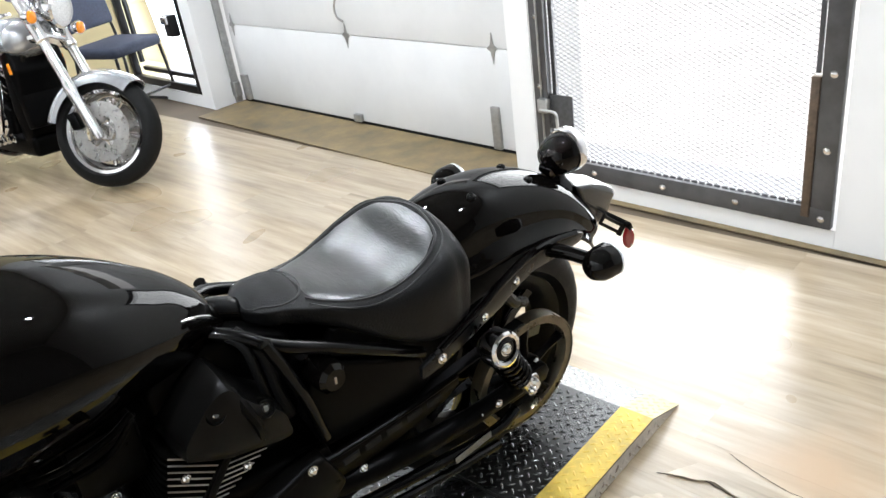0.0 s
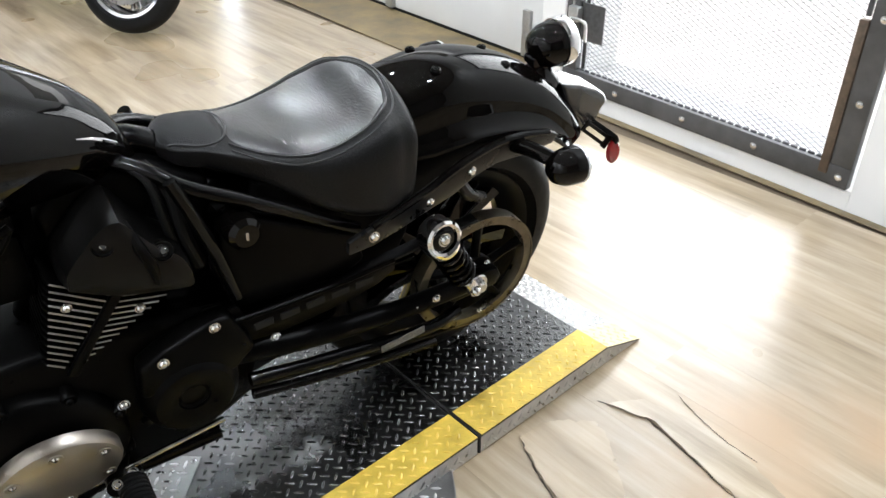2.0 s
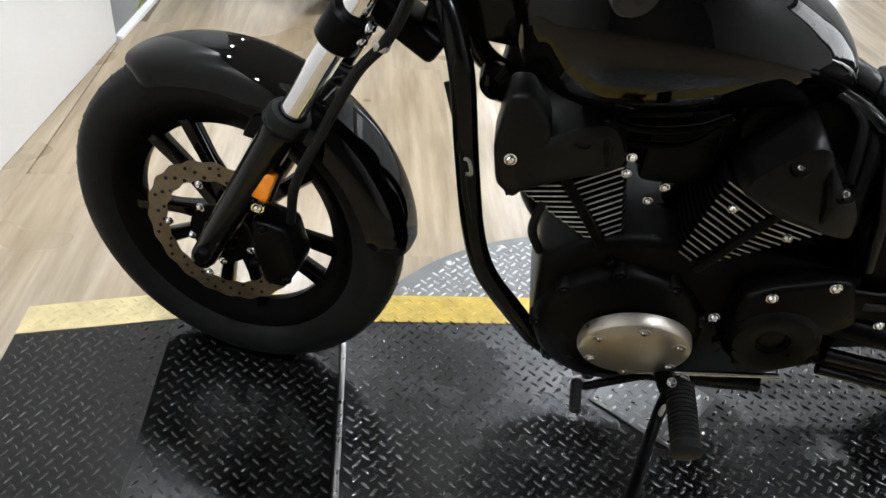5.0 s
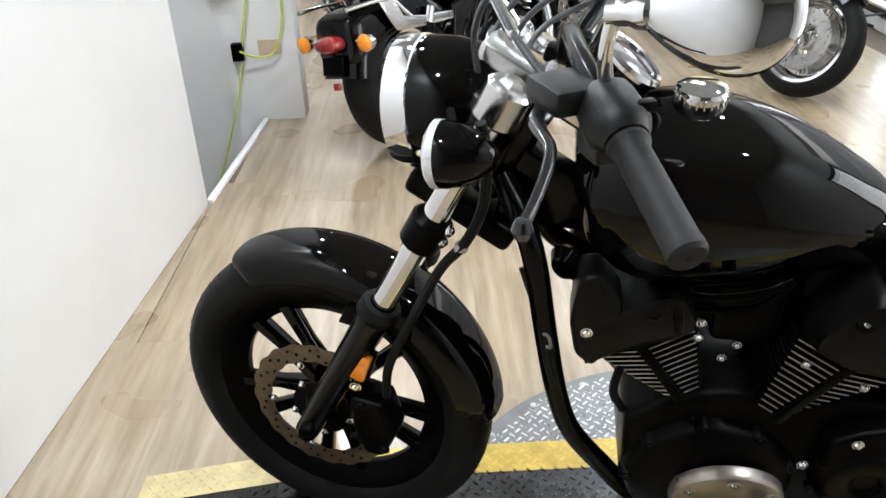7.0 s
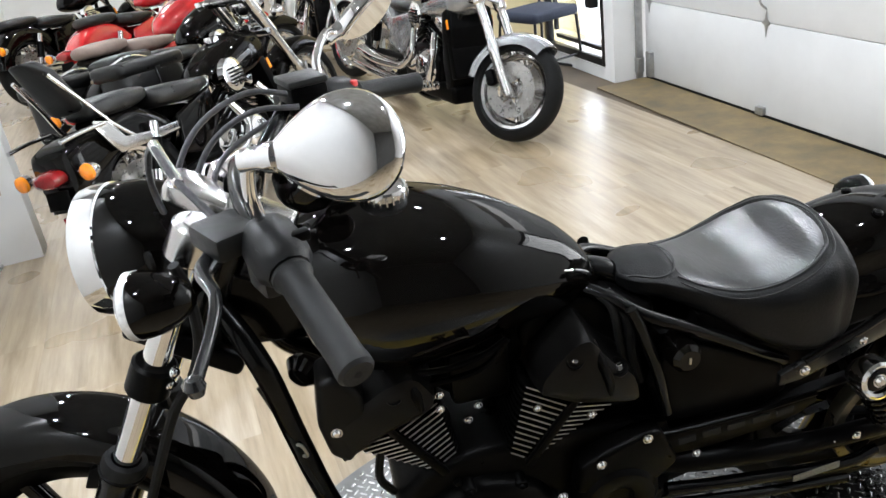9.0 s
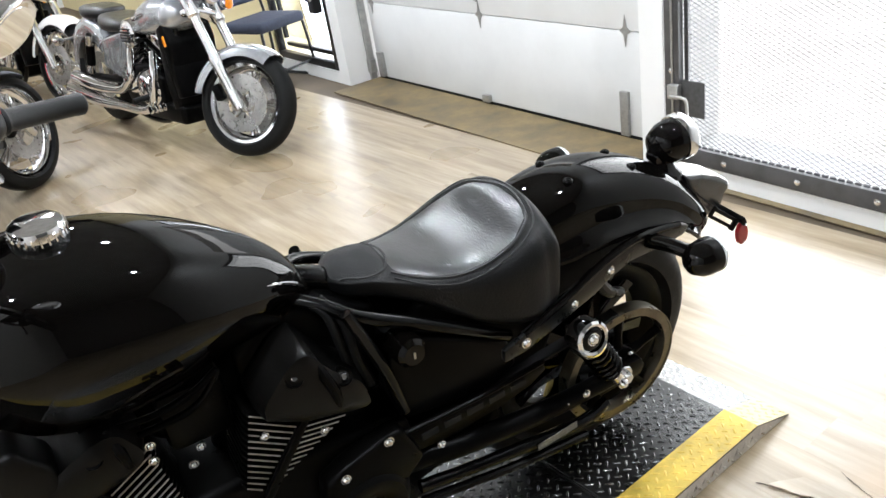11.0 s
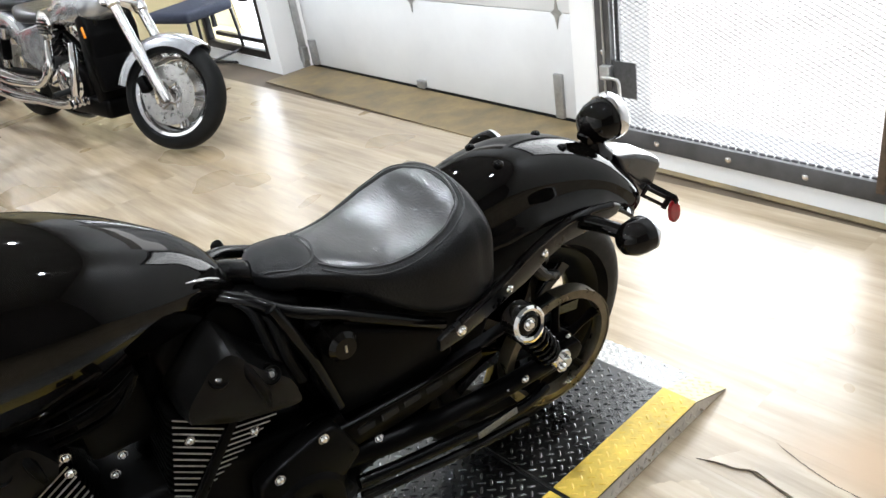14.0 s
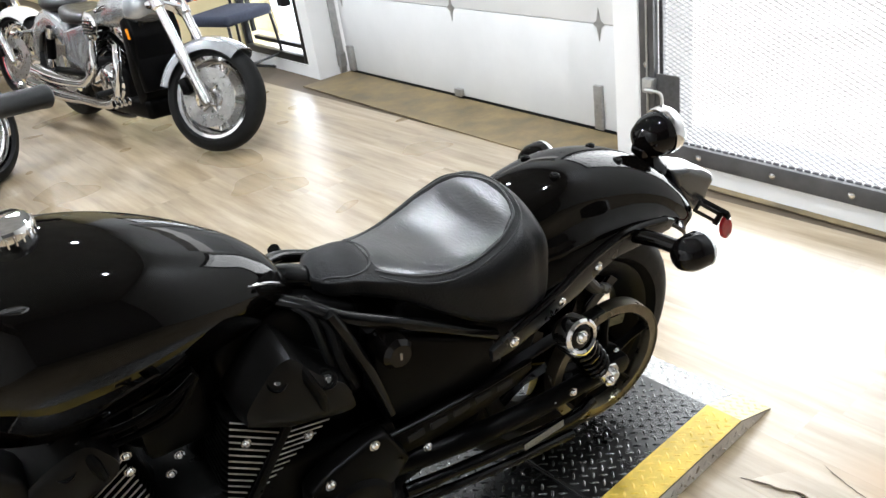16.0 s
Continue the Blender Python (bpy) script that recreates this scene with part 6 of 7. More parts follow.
fpart("handlebar", tube(bar, 0.0125, 14), FRAME_M)
for s in (1, -1):
    fpart("riser", rod((1.165, s * 0.045, 0.985), (1.138, s * 0.045, 1.065), 0.02, 18, 0.004), POLISHED)
    fpart("riser_cap", box((0.05, 0.034, 0.024), (1.137, s * 0.045, 1.067), 0.006, 2, (0, -15, 0)), SATIN)
    a, b = GRIPS[s]
    grip = fpart("grip", lathe([(0, -0.002), (0.022, -0.002), (0.023, 0.004), (0.0185, 0.012), (0.0185, 0.128), (0.0195, 0.131), (0.0195, 0.142), (0.016, 0.146), (0, 0.146)], 32, along(a, b)), GRIP, None, "grey-black rubber handlebar grip")
    fpart("bar_end", lathe([(0.002, 0.1462), (0.004, 0.1464), (0.004, 0.147), (0, 0.147)], 12, along(a, b)), GAP_SHADE, grip)
    w = (b - a).normalized()
    c = a - w * 0.04
    sw = fpart("switch_housing", lathe([(0, -0.036), (0.026, -0.034), (0.032, -0.026), (0.034, 0.0), (0.033, 0.022), (0.028, 0.03), (0.024, 0.036), (0, 0.036)], 12, along(c, c + w)), SWITCH_M, None, "dark grey handlebar switch housing")
    fpart("switch_body", box((0.05, 0.05, 0.062), c + Vector((0.004, 0, -0.012)), 0.008, 2, (0, 0, -s * 56)), SWITCH_M, sw)
    fpart("switch_button", box((0.014, 0.022, 0.012), c + Vector((-0.03, s * 0.005, 0.018)), 0.003, 2, (0, 0, -s * 56)), RED_SWITCH if s < 0 else SATIN, sw)
    # lever perch and lever
    pc = c - w * 0.03 + Vector((0.04, 0, 0.004))
    fpart("lever_perch", box((0.075, 0.06, 0.03), pc, 0.008, 2, (0, 0, -s * 50)), SWITCH_M)
    lv = [pc + Vector((0.015, s * 0.01, 0.0)), pc + Vector((0.035, s * 0.055, -0.008)), pc + Vector((0.02, s * 0.10, -0.03)), pc + Vector((0.0, s * 0.15, -0.055)), pc + Vector((-0.03, s * 0.205, -0.085))]
    if s > 0:
        lv = [FI @ Vector(v) for v in ((1.165, 0.315, 1.125), (1.172, 0.375, 1.14), (1.158, 0.426, 1.142), (1.164, 0.47, 1.132), (1.18, 0.525, 1.118))]
    lev = fpart("clutch_lever" if s > 0 else "brake_lever", tube(lv, [0.012, 0.011, 0.008, 0.0065, 0.0065], 12, squash=0.75), LEVER_M)
    fpart("lever_ball", lathe([(0, -0.011), (0.007, -0.009), (0.0105, 0), (0.007, 0.009), (0, 0.011)], 18, Matrix.Translation(lv[-1])), LEVER_M, lev)
# master cylinder reservoir on the right bar
res = fpart("brake_reservoir", box((0.066, 0.07, 0.05), (1.075, -0.2, 1.118), 0.006, 2, (0, 0, 30)), SATIN, None, "dark brake fluid reservoir with a grey lid")
fpart("reservoir_lid", box((0.07, 0.074, 0.012), (1.075, -0.2, 1.148), 0.004, 2, (0, 0, 30)), SWITCH_M, res)
# speedometer
gm = along((1.055, 0.0, 1.045), (0.93, 0.0, 1.2))
ga = fpart("speedometer", lathe([(0, -0.045), (0.03, -0.04), (0.047, -0.02), (0.05, 0.008), (0, 0.008)], 40, gm), GLOSS, None, "round speedometer with a chrome ring")
fpart("speedometer_ring", lathe([(0.044, 0.008), (0.053, 0.006), (0.054, 0.012), (0.05, 0.018), (0.044, 0.016)], 40, gm, True), CHROME, ga)
fpart("speedometer_glass", lathe([(0.045, 0.012), (0.02, 0.0135), (0, 0.014)], 32, gm), DIAL_M, ga)
# mirrors
for s, ctr, nrm, long_ in ((1, Vector((1.02, 0.395, 1.262)), Vector((0.46, 0.8, 0.36)), Vector((-1, -0.1, -0.08))), (-1, Vector((0.9, -0.42, 1.155)), Vector((0.6, -0.6, 0.55)), Vector((-0.7, -0.5, 0.2)))):
    nrm = nrm.normalized()
    long_ = (long_ - nrm * long_.dot(nrm)).normalized()
    wid = nrm.cross(long_)
    rings = []
    for h, k in ((-0.008, 0.9), (-0.006, 0.985), (0.0, 1.0), (0.007, 0.985), (0.013, 0.93), (0.019, 0.8), (0.0245, 0.58), (0.028, 0.3), (0.0288, 0.06)):
        ring = []
        for j in range(40):
            a = 2 * math.pi * j / 40
            u, v = math.cos(a), math.sin(a)
            span = 0.067 * (0.78 + 0.3 * u - 0.1 * u * u)
            ring.append(ctr + long_ * (0.074 * u * k - 0.012 * (1 - k)) + wid * (span * v * k) + nrm * (h - 0.012))
        rings.append(ring)
    mir = part("mirror", loft(rings), CHROME, bike, "chrome teardrop rear-view mirror", 60)
    part("mirror_glass", loft([[ctr + (p - ctr) * 0.9 - nrm * 0.0015 for p in rings[0]], [ctr + (p - ctr) * 0.9 - nrm * 0.003 for p in rings[0]]]), GLASS_MIRROR, mir)
    root = FORK @ (GRIPS[s][0] * 1.5 - GRIPS[s][1] * 0.5) + Vector((0, 0, 0.012))
    neck = ctr - long_ * 0.072 - nrm * 0.004
    part("mirror_stalk", tube([root, root + Vector((0.004, s * 0.012, 0.05)), root.lerp(neck, 0.7) + Vector((0.01, 0, 0.03)), neck], [0.0085, 0.0075, 0.0075, 0.008], 14), CHROME, mir)
    part("mirror_neck", lathe([(0.008, -0.012), (0.0125, -0.01), (0.0125, 0.012), (0.016, 0.02), (0.016, 0.03), (0.008, 0.034)], 20, along(neck - long_ * 0.018, neck + long_ * 0.2)), CHROME, mir)
    part("mirror_lock_nut", lathe([(0.0, 0.012), (0.0125, 0.012), (0.0125, 0), (0, 0)], 6, along(root, root + Vector((0.004, s * 0.012, 0.05)))), CHROME, mir)
# cables over the headlamp
for pts3 in ([(1.08, -0.17, 1.13), (1.16, -0.155, 1.145), (1.235, -0.1, 1.11), (1.275, -0.06, 1.03), (1.27, -0.05, 0.92)], [(1.075, -0.15, 1.115), (1.15, -0.13, 1.12), (1.215, -0.09, 1.085), (1.25, -0.06, 1.01), (1.25, -0.04, 0.9)], [(1.07, -0.22, 1.1), (1.15, -0.12, 1.09), (1.2, -0.06, 1.06), (1.225, -0.02, 0.98)]):
    fpart("control_cable", tube(pts3, 0.0048, 10), CABLE_M)
fpart("clutch_cable", tube([(1.12, 0.24, 1.1), (1.17, 0.2, 1.14), (1.22, 0.12, 1.16), (1.26, 0.06, 1.08), (1.24, 0.05, 0.95)], 0.005, 10), CABLE_M)
fpart("cable_adjuster", rod((1.165, 0.205, 1.135), (1.215, 0.125, 1.165), 0.0075, 12, 0.002), POLISHED)

# ---- parked motorcycles behind ----


def parked(label, m, paint, wheelbase=1.65, steer=0.0, seat_mat=None, bags=False, sissy=False, chrome_front=True, white_tail=False, tail_mat=None, engine_mat=None, fr=0.33, rr=0.33, drop=0.0, shroud=False, fat=0.17):
    """A big cruiser: x ahead from the rear contact, y to its left."""
    root = group_thing("parked_motorcycle", m, label, "motorcycle")
    eng = engine_mat or CHROME
    seat_mat = seat_mat or LEATHER
    axf, axr = Vector((wheelbase, 0, fr)), Vector((0, 0, rr))
    ax = Vector((-math.sin(radians(32)), 0, math.cos(radians(32))))
    hd = axf + ax * 0.7 - Vector((0.05, 0, 0))
    fk = Matrix.Translation(hd) @ Matrix.Rotation(radians(steer), 4, ax) @ Matrix.Translation(-hd)

    def p(name, bm, mat, par=None, lab="", sharp=40):
        return part(name, bm, mat, par or root, lab, sharp)

    def wheel(pre, c, r, w, tr):
        t = p(pre + "_tyre", torus_tyre(r, w, 48, m=tr @ Matrix.Translation(c) @ WHEEL, bead=0.62), RUBBER)
        R = r - w * 0.62
        mm = tr @ Matrix.Translation(c) @ WHEEL
        p(pre + "_rim", lathe([(R + 0.01, -w * 0.36), (R - 0.012, -w * 0.33), (R - 0.03, -w * 0.1), (R - 0.03, w * 0.1), (R - 0.012, w * 0.33), (R + 0.01, w * 0.36), (R - 0.004, w * 0.34), (R - 0.045, 0.0), (R - 0.004, -w * 0.34)], 48, mm, True), CHROME, t)
        p("hub", lathe([(0, -0.05), (0.035, -0.05), (0.05, -0.03), (0.05, 0.03), (0.035, 0.05), (0, 0.05)], 24, mm), POLISHED, t)
        for k in range(5):
            a = 2 * math.pi * k / 5
            for da in (-0.12, 0.12):
                q0, q1 = Vector((0.045 * math.cos(a), 0.045 * math.sin(a), 0)), Vector(((R - 0.035) * math.cos(a + da), (R - 0.035) * math.sin(a + da), 0))
                p("spoke", moved(tube([q0, q0.lerp(q1, 0.5), q1], [0.016, 0.01, 0.013], 8, 2), mm), POLISHED, t)
        for s in (1, -1):
            d = p("brake_disc", lathe([(0.085, s * 0.066), (0.158, s * 0.066), (0.158, s * 0.071), (0.085, s * 0.071)], 40, mm, True), STEEL, t)
        return t

    wheel("rear", axr, rr, fat, I4)
    wheel("front", axf, fr, 0.125, fk)
    # fork
    for s in (1, -1):
        b = axf + Vector((0, s * 0.115, 0))
        leg = p("fork_leg", moved(lathe([(0, -0.04), (0.024, -0.04), (0.03, -0.02), (0.032, 0.22), (0.036, 0.26), (0.03, 0.28), (0.026, 0.3), (0.026, 0.52), (0.036, 0.53), (0.036, 0.8), (0.03, 0.82), (0, 0.82)], 20, along(b, b + ax)), fk), POLISHED if chrome_front else SATIN)
        p("brake_caliper", moved(box((0.05, 0.05, 0.09), axf + Vector((-0.13, s * 0.09, 0.05)), 0.01, 2, (0, -30, 0)), fk), SATIN, leg)
        at = axf + ax * 0.66 + Vector((0.06, s * 0.2, 0))
        ft = p("turn_signal", moved(lathe([(0, -0.04), (0.022, -0.034), (0.034, -0.01), (0.036, 0.012), (0, 0.012)], 20, along(at, at + Vector((1, 0, 0)))), fk), CHROME)
        p("amber_lens", moved(lathe([(0.034, 0.012), (0.03, 0.022), (0.016, 0.029), (0, 0.031)], 20, along(at, at + Vector((1, 0, 0)))), fk), AMBER, ft)
    rings = []
    for a in np.linspace(radians(56), radians(172), 24).tolist():
        rings.append([(axf.x + (fr + 0.035 - 0.075 * abs(u) ** 2.4) * math.cos(a), 0.09 * math.sin(min(1, abs(u) * 1.15) * 1.5) * math.copysign(1, u), axf.z + (fr + 0.035 - 0.075 * abs(u) ** 2.4) * math.sin(a)) for u in [k / 7 - 1 for k in range(15)]])
    fb2 = loft(rings, caps=False, closed=False)
    bmesh.ops.solidify(fb2, geom=list(fb2.faces), thickness=0.003)
    p("front_fender", moved(fb2, fk), paint)
    # headlamp and clamps
    h = axf + ax * 0.72 + Vector((0.1, 0, 0.02))
    hlp = p("headlamp", moved(lathe([(0, -0.11), (0.05, -0.1), (0.085, -0.06), (0.098, 0.0), (0.1, 0.03), (0.088, 0.04), (0.088, 0.03), (0, 0.03)], 32, along(h, h + Vector((1, 0, -0.05)))), fk), CHROME)
    p("headlamp_lens", moved(lathe([(0.088, 0.034), (0.06, 0.046), (0, 0.052)], 28, along(h, h + Vector((1, 0, -0.05)))), fk), CLEAR_LENS, hlp)
    for hh in (0.56, 0.8):
        p("fork_clamp", moved(box((0.08, 0.29, 0.04), axf + ax * hh - Vector((0.02, 0, 0)), 0.012, 2, (0, -32, 0)), fk), CHROME)
    # handlebar
    top = axf + ax * 0.86
    bars = [top + Vector(v) for v in ((-0.36, 0.42, 0.10), (-0.22, 0.38, 0.14), (-0.08, 0.25, 0.15), (-0.02, 0.1, 0.06), (0, 0, 0.03), (-0.02, -0.1, 0.06), (-0.08, -0.25, 0.15), (-0.22, -0.38, 0.14), (-0.36, -0.42, 0.10))]
    hb_ = p("handlebar", moved(tube(bars, 0.0135, 12), fk), CHROME)
    for s in (1, -1):
        gi, go = bars[1 if s > 0 else -2], bars[0 if s > 0 else -1]
        p("grip", moved(rod(gi, go, 0.019, 16, 0.003), fk), RUBBER, hb_)
        p("switch_box", moved(box((0.06, 0.05, 0.05), gi + Vector((0.04, -s * 0.01, 0)), 0.01), fk), CHROME, hb_)
        p("hand_lever", moved(tube([gi + Vector((0.07, 0, 0)), gi + Vector((0.04, s * 0.06, -0.01)), go + Vector((0.05, s * 0.03, -0.02))], 0.007, 8), fk), POLISHED, hb_)
        mc = gi + Vector((0.02, s * 0.06, 0.2))
        p("mirror_stalk", moved(tube([gi + Vector((0.05, 0, 0.01)), gi + Vector((0.06, s * 0.02, 0.1)), mc], 0.006, 8), fk), CHROME, hb_)
        mr = p("mirror", moved(lathe([(0, -0.03), (0.03, -0.026), (0.05, -0.01), (0.056, 0.004), (0.05, 0.008), (0, 0.006)], 24, along(mc, mc + Vector((-1, 0, 0.1))) @ Matrix.Diagonal((1, 1.25, 1, 1))), fk), CHROME, hb_)
        p("mirror_glass", moved(lathe([(0.05, 0.0085), (0, 0.0085)], 24, along(mc, mc + Vector((-1, 0, 0.1))) @ Matrix.Diagonal((1, 1.25, 1, 1))), fk), GLASS_MIRROR, mr)
        p("brake_cable", moved(tube([gi + Vector((0.06, 0, 0)), gi + Vector((0.16, -s * 0.06, -0.02)), hd + Vector((0.12, s * 0.06, 0.06)), hd + Vector((0.06, s * 0.04, -0.08))], 0.006, 8), fk), CABLE_M, hb_)
    # tank
    tx = [0.62, 0.68, 0.78, 0.92, 1.05, 1.16, 1.2]
    tt = [0.8, 0.86, 0.91, 0.96, 0.98, 0.95, 0.9]
    tb = [0.77, 0.74, 0.72, 0.72, 0.74, 0.79, 0.84]
    tw = [0.03, 0.09, 0.14, 0.17, 0.165, 0.12, 0.06]
    k0 = wheelbase / 1.65
    rings = []
    for x in np.linspace(0.62, 1.2, 26).tolist():
        t_, b_, w_ = spline(tx, tt, x), spline(tx, tb, x), spline(tx, tw, x)
        rings.append([(x * k0, w_ * math.copysign(abs(math.cos(a)) ** 0.8, math.cos(a)), (b_ + 0.4 * (t_ - b_)) + ((t_ - b_) * (0.6 if math.sin(a) > 0 else 0.4)) * math.copysign(abs(math.sin(a)) ** 0.9, math.sin(a))) for a in np.linspace(0, 2 * math.pi, 28, endpoint=False).tolist()])
    rings = [[(q[0] + (0.1 if drop else 0.0) * (q[0] - 0.62), q[1], q[2] - drop) for q in r] for r in rings]
    tk = p("fuel_tank", loft(rings), paint, None, "", 180)
    p("filler_cap", lathe([(0, 0.02), (0.035, 0.02), (0.04, 0.01), (0.04, -0.01)], 24, Matrix.Translation((0.95 * k0, 0, 0.966 - drop))), CHROME, tk)
    for s in (1, -1):
        p("tank_badge_or_glint", box((0.16, 0.003, 0.025), (0.93 * k0, s * 0.172, 0.85 - drop), 0.001, 1, (0, -12, 0)), CHROME, tk)
    # seats
    def pad(x0, x1, w, z0, z1, rise, name):
        rg = []
        for i in range(15):
            u = i / 14
            x = x0 + (x1 - x0) * u
            e = math.sin(math.pi * min(1, max(0.0, 0.06 + u * 0.88))) ** 0.35
            zt_ = z1 + rise * u * u
            rg.append([(x, w * e * math.copysign(abs(math.cos(a)) ** 0.6, math.cos(a)), (z0 + zt_) / 2 + (zt_ - z0) / 2 * e * math.copysign(abs(math.sin(a)) ** 0.6, math.sin(a))) for a in np.linspace(0, 2 * math.pi, 24, endpoint=False).tolist()])
        return p(name, loft(rg), seat_mat, None, "", 180)

    pad(0.66 * k0, 0.22, 0.17, 0.64, 0.72, 0.06, "rider_seat")
    pad(0.24, -0.12, 0.13, 0.7, 0.79, 0.02, "pillion_seat")
    if sissy:
        p("back_rest", loft([[(x + 0.035 * math.copysign(abs(math.cos(a)) ** 0.6, math.cos(a)), w_ * math.copysign(abs(math.sin(a)) ** 0.6, math.sin(a)), z) for a in np.linspace(0, 2 * math.pi, 28, endpoint=False).tolist()] for x, z, w_ in ((-0.165, 0.77, 0.05), (-0.17, 0.785, 0.08), (-0.19, 0.86, 0.095), (-0.235, 0.96, 0.09), (-0.27, 1.005, 0.065), (-0.278, 1.015, 0.04))]), seat_mat, None, "", 180)
        for s in (1, -1):
            if s > 0:
                p("tail_section", loft([[(x, w_ * math.copysign(abs(math.cos(a)) ** 0.5, math.cos(a)), z + h_ * math.copysign(abs(math.sin(a)) ** 0.5, math.sin(a))) for a in np.linspace(0, 2 * math.pi, 24, endpoint=False).tolist()] for x, w_, z, h_ in ((0.05, 0.12, 0.63, 0.05), (-0.15, 0.135, 0.61, 0.085), (-0.28, 0.13, 0.58, 0.11), (-0.35, 0.12, 0.56, 0.11), (-0.37, 0.1, 0.555, 0.09))]), paint, None, "", 50)
            p("rest_bar", tube([(-0.02, s * 0.155, 0.6), (-0.1, s * 0.15, 0.68), (-0.185, s * 0.12, 0.82), (-0.27, s * 0.1, 0.95)], 0.009, 10), CHROME)
            p("rack_rail", tube([(-0.16, s * 0.16, 0.7), (-0.28, s * 0.16, 0.705), (-0.4, s * 0.15, 0.7)], 0.01, 10), CHROME)
            p("rest_bracket", side_plate([(0.26, 0.575), (0.06, 0.59), (-0.08, 0.615), (-0.13, 0.7), (-0.21, 0.725), (-0.22, 0.7), (-0.17, 0.61), (-0.13, 0.56), (0.06, 0.545), (0.26, 0.54)], s * 0.155, s * 0.165, 0.002), POLISHED)
    # rear fender, lights
    rings = []
    for a in np.linspace(radians(40), radians(168), 24).tolist():
        rings.append([((rr + 0.07 - 0.14 * abs(u) ** 3) * math.cos(a), 0.125 * math.sin(min(1, abs(u) * 1.2) * 1.5) * math.copysign(1, u), rr + (rr + 0.07 - 0.14 * abs(u) ** 3) * math.sin(a)) for u in [k / 7 - 1 for k in range(15)]])
    fb3 = loft(rings, caps=False, closed=False)
    bmesh.ops.solidify(fb3, geom=list(fb3.faces), thickness=0.003)
    p("rear_fender", fb3, WHITE_PAINT if white_tail else (tail_mat or paint))
    p("tail_lamp", loft([[(x, w_ * math.cos(a), 0.56 + h_ * math.sin(a)) for a in np.linspace(0, 2 * math.pi, 20, endpoint=False).tolist()] for x, w_, h_ in ((-0.34, 0.07, 0.035), (-0.4, 0.075, 0.04), (-0.43, 0.06, 0.03), (-0.44, 0.03, 0.015))]), RED_LENS, None, "red tail lamp")
    p("tail_reflector", box((0.015, 0.04, 0.03), (-0.40, 0.0, 0.38), 0.004), RED_LENS, None, "small red reflector")
    p("plate_holder", box((0.008, 0.13, 0.08), (-0.40, 0.0, 0.47), 0.003, 1, (0, 12, 0)), SATIN)
    for s in (1, -1):
        at = Vector((-0.36, s * 0.19, 0.56))
        rt = p("turn_signal", lathe([(0, -0.045), (0.022, -0.038), (0.036, -0.012), (0.038, 0.01), (0, 0.01)], 20, along(at, at + Vector((-1, 0, 0)))), CHROME)
        p("amber_lens", lathe([(0.036, 0.01), (0.034, 0.022), (0.02, 0.032), (0, 0.035)], 20, along(at, at + Vector((-1, 0, 0)))), AMBER, rt)
        p("stalk", rod((-0.34, s * 0.05, 0.57), (-0.35, s * 0.17, 0.56), 0.01, 10), CHROME, rt)
        # shocks
        p("shock_absorber", rod((0.12, s * 0.15, 0.62), (0.0, s * 0.15, 0.36), 0.026, 16, 0.004), CHROME)
        p("shock_spring", rod((0.09, s * 0.15, 0.55), (0.03, s * 0.15, 0.42), 0.03, 16), SATIN)
    # engine
    p("crankcase", side_plate([(1.0 * k0, 0.2), (1.02 * k0, 0.4), (0.86 * k0, 0.48), (0.55 * k0, 0.46), (0.42 * k0, 0.36), (0.5 * k0, 0.2), (0.9 * k0, 0.17)], -0.14, 0.14, 0.03, 3), SATIN)
    for s in (1, -1):
        cc = p("engine_cover", lathe([(0, 0.07), (0.07, 0.065), (0.1, 0.045), (0.12, 0.015), (0.125, -0.02)], 36, along((0.83 * k0, s * 0.13, 0.33), (0.83 * k0, s, 0.33))), eng)
        p("gear_cover", lathe([(0, 0.05), (0.06, 0.045), (0.085, 0.02), (0.09, -0.02)], 32, along((0.6 * k0, s * 0.13, 0.36), (0.6 * k0, s, 0.36))), eng)
        for k in range(6):
            a = 2 * math.pi * k / 6
            q = Vector((0.83 * k0 + 0.105 * math.cos(a), s * 0.165, 0.33 + 0.105 * math.sin(a)))
            p("cover_bolt", lathe([(0, 0.008), (0.008, 0.006), (0.01, 0)], 10, along(q, q + Vector((0, s, 0)))), CHROME, cc)
        p("foot_peg", rod((0.9 * k0, s * 0.15, 0.3), (0.9 * k0, s * 0.3, 0.29), 0.018, 12, 0.004), RUBBER)
        for k in range(4):
            p("crash_bar_rib", rod((1.0 * k0, s * (0.15 + 0.03 * k), 0.24), (1.0 * k0, s * (0.165 + 0.03 * k), 0.24), 0.026, 12, 0.003), CHROME)
    for tilt, bx in ((-26, 0.70), (26, 0.86)):
        mm = Matrix.Translation((bx * k0, 0, 0.44)) @ pose(0, 0, 0, 0, tilt, 0)
        cyl = p("cylinder", moved(lathe([(0.075, 0.0), (0.075, 0.16), (0, 0.16)], 28), mm), SATIN)
        for k in range(9):
            p("fin", moved(box((0.2, 0.24, 0.005), (0, 0, 0.012 + 0.017 * k), 0.0), mm), eng if k % 2 else SATIN, cyl)
        p("cylinder_head", moved(box((0.19, 0.24, 0.1), (0, 0, 0.21), 0.03, 3), mm), eng, cyl)
    p("air_cleaner", lathe([(0, 0.05), (0.06, 0.05), (0.085, 0.035), (0.09, 0), (0, 0)], 32, along((0.78 * k0, -0.15, 0.66), (0.78 * k0, -1.15, 0.66))), CHROME)
    p("air_cleaner_grille", merge(*[box((0.12, 0.01, 0.008), (0.78 * k0, -0.203, 0.62 + 0.018 * k), 0.002, 1) for k in range(5)]), SATIN)
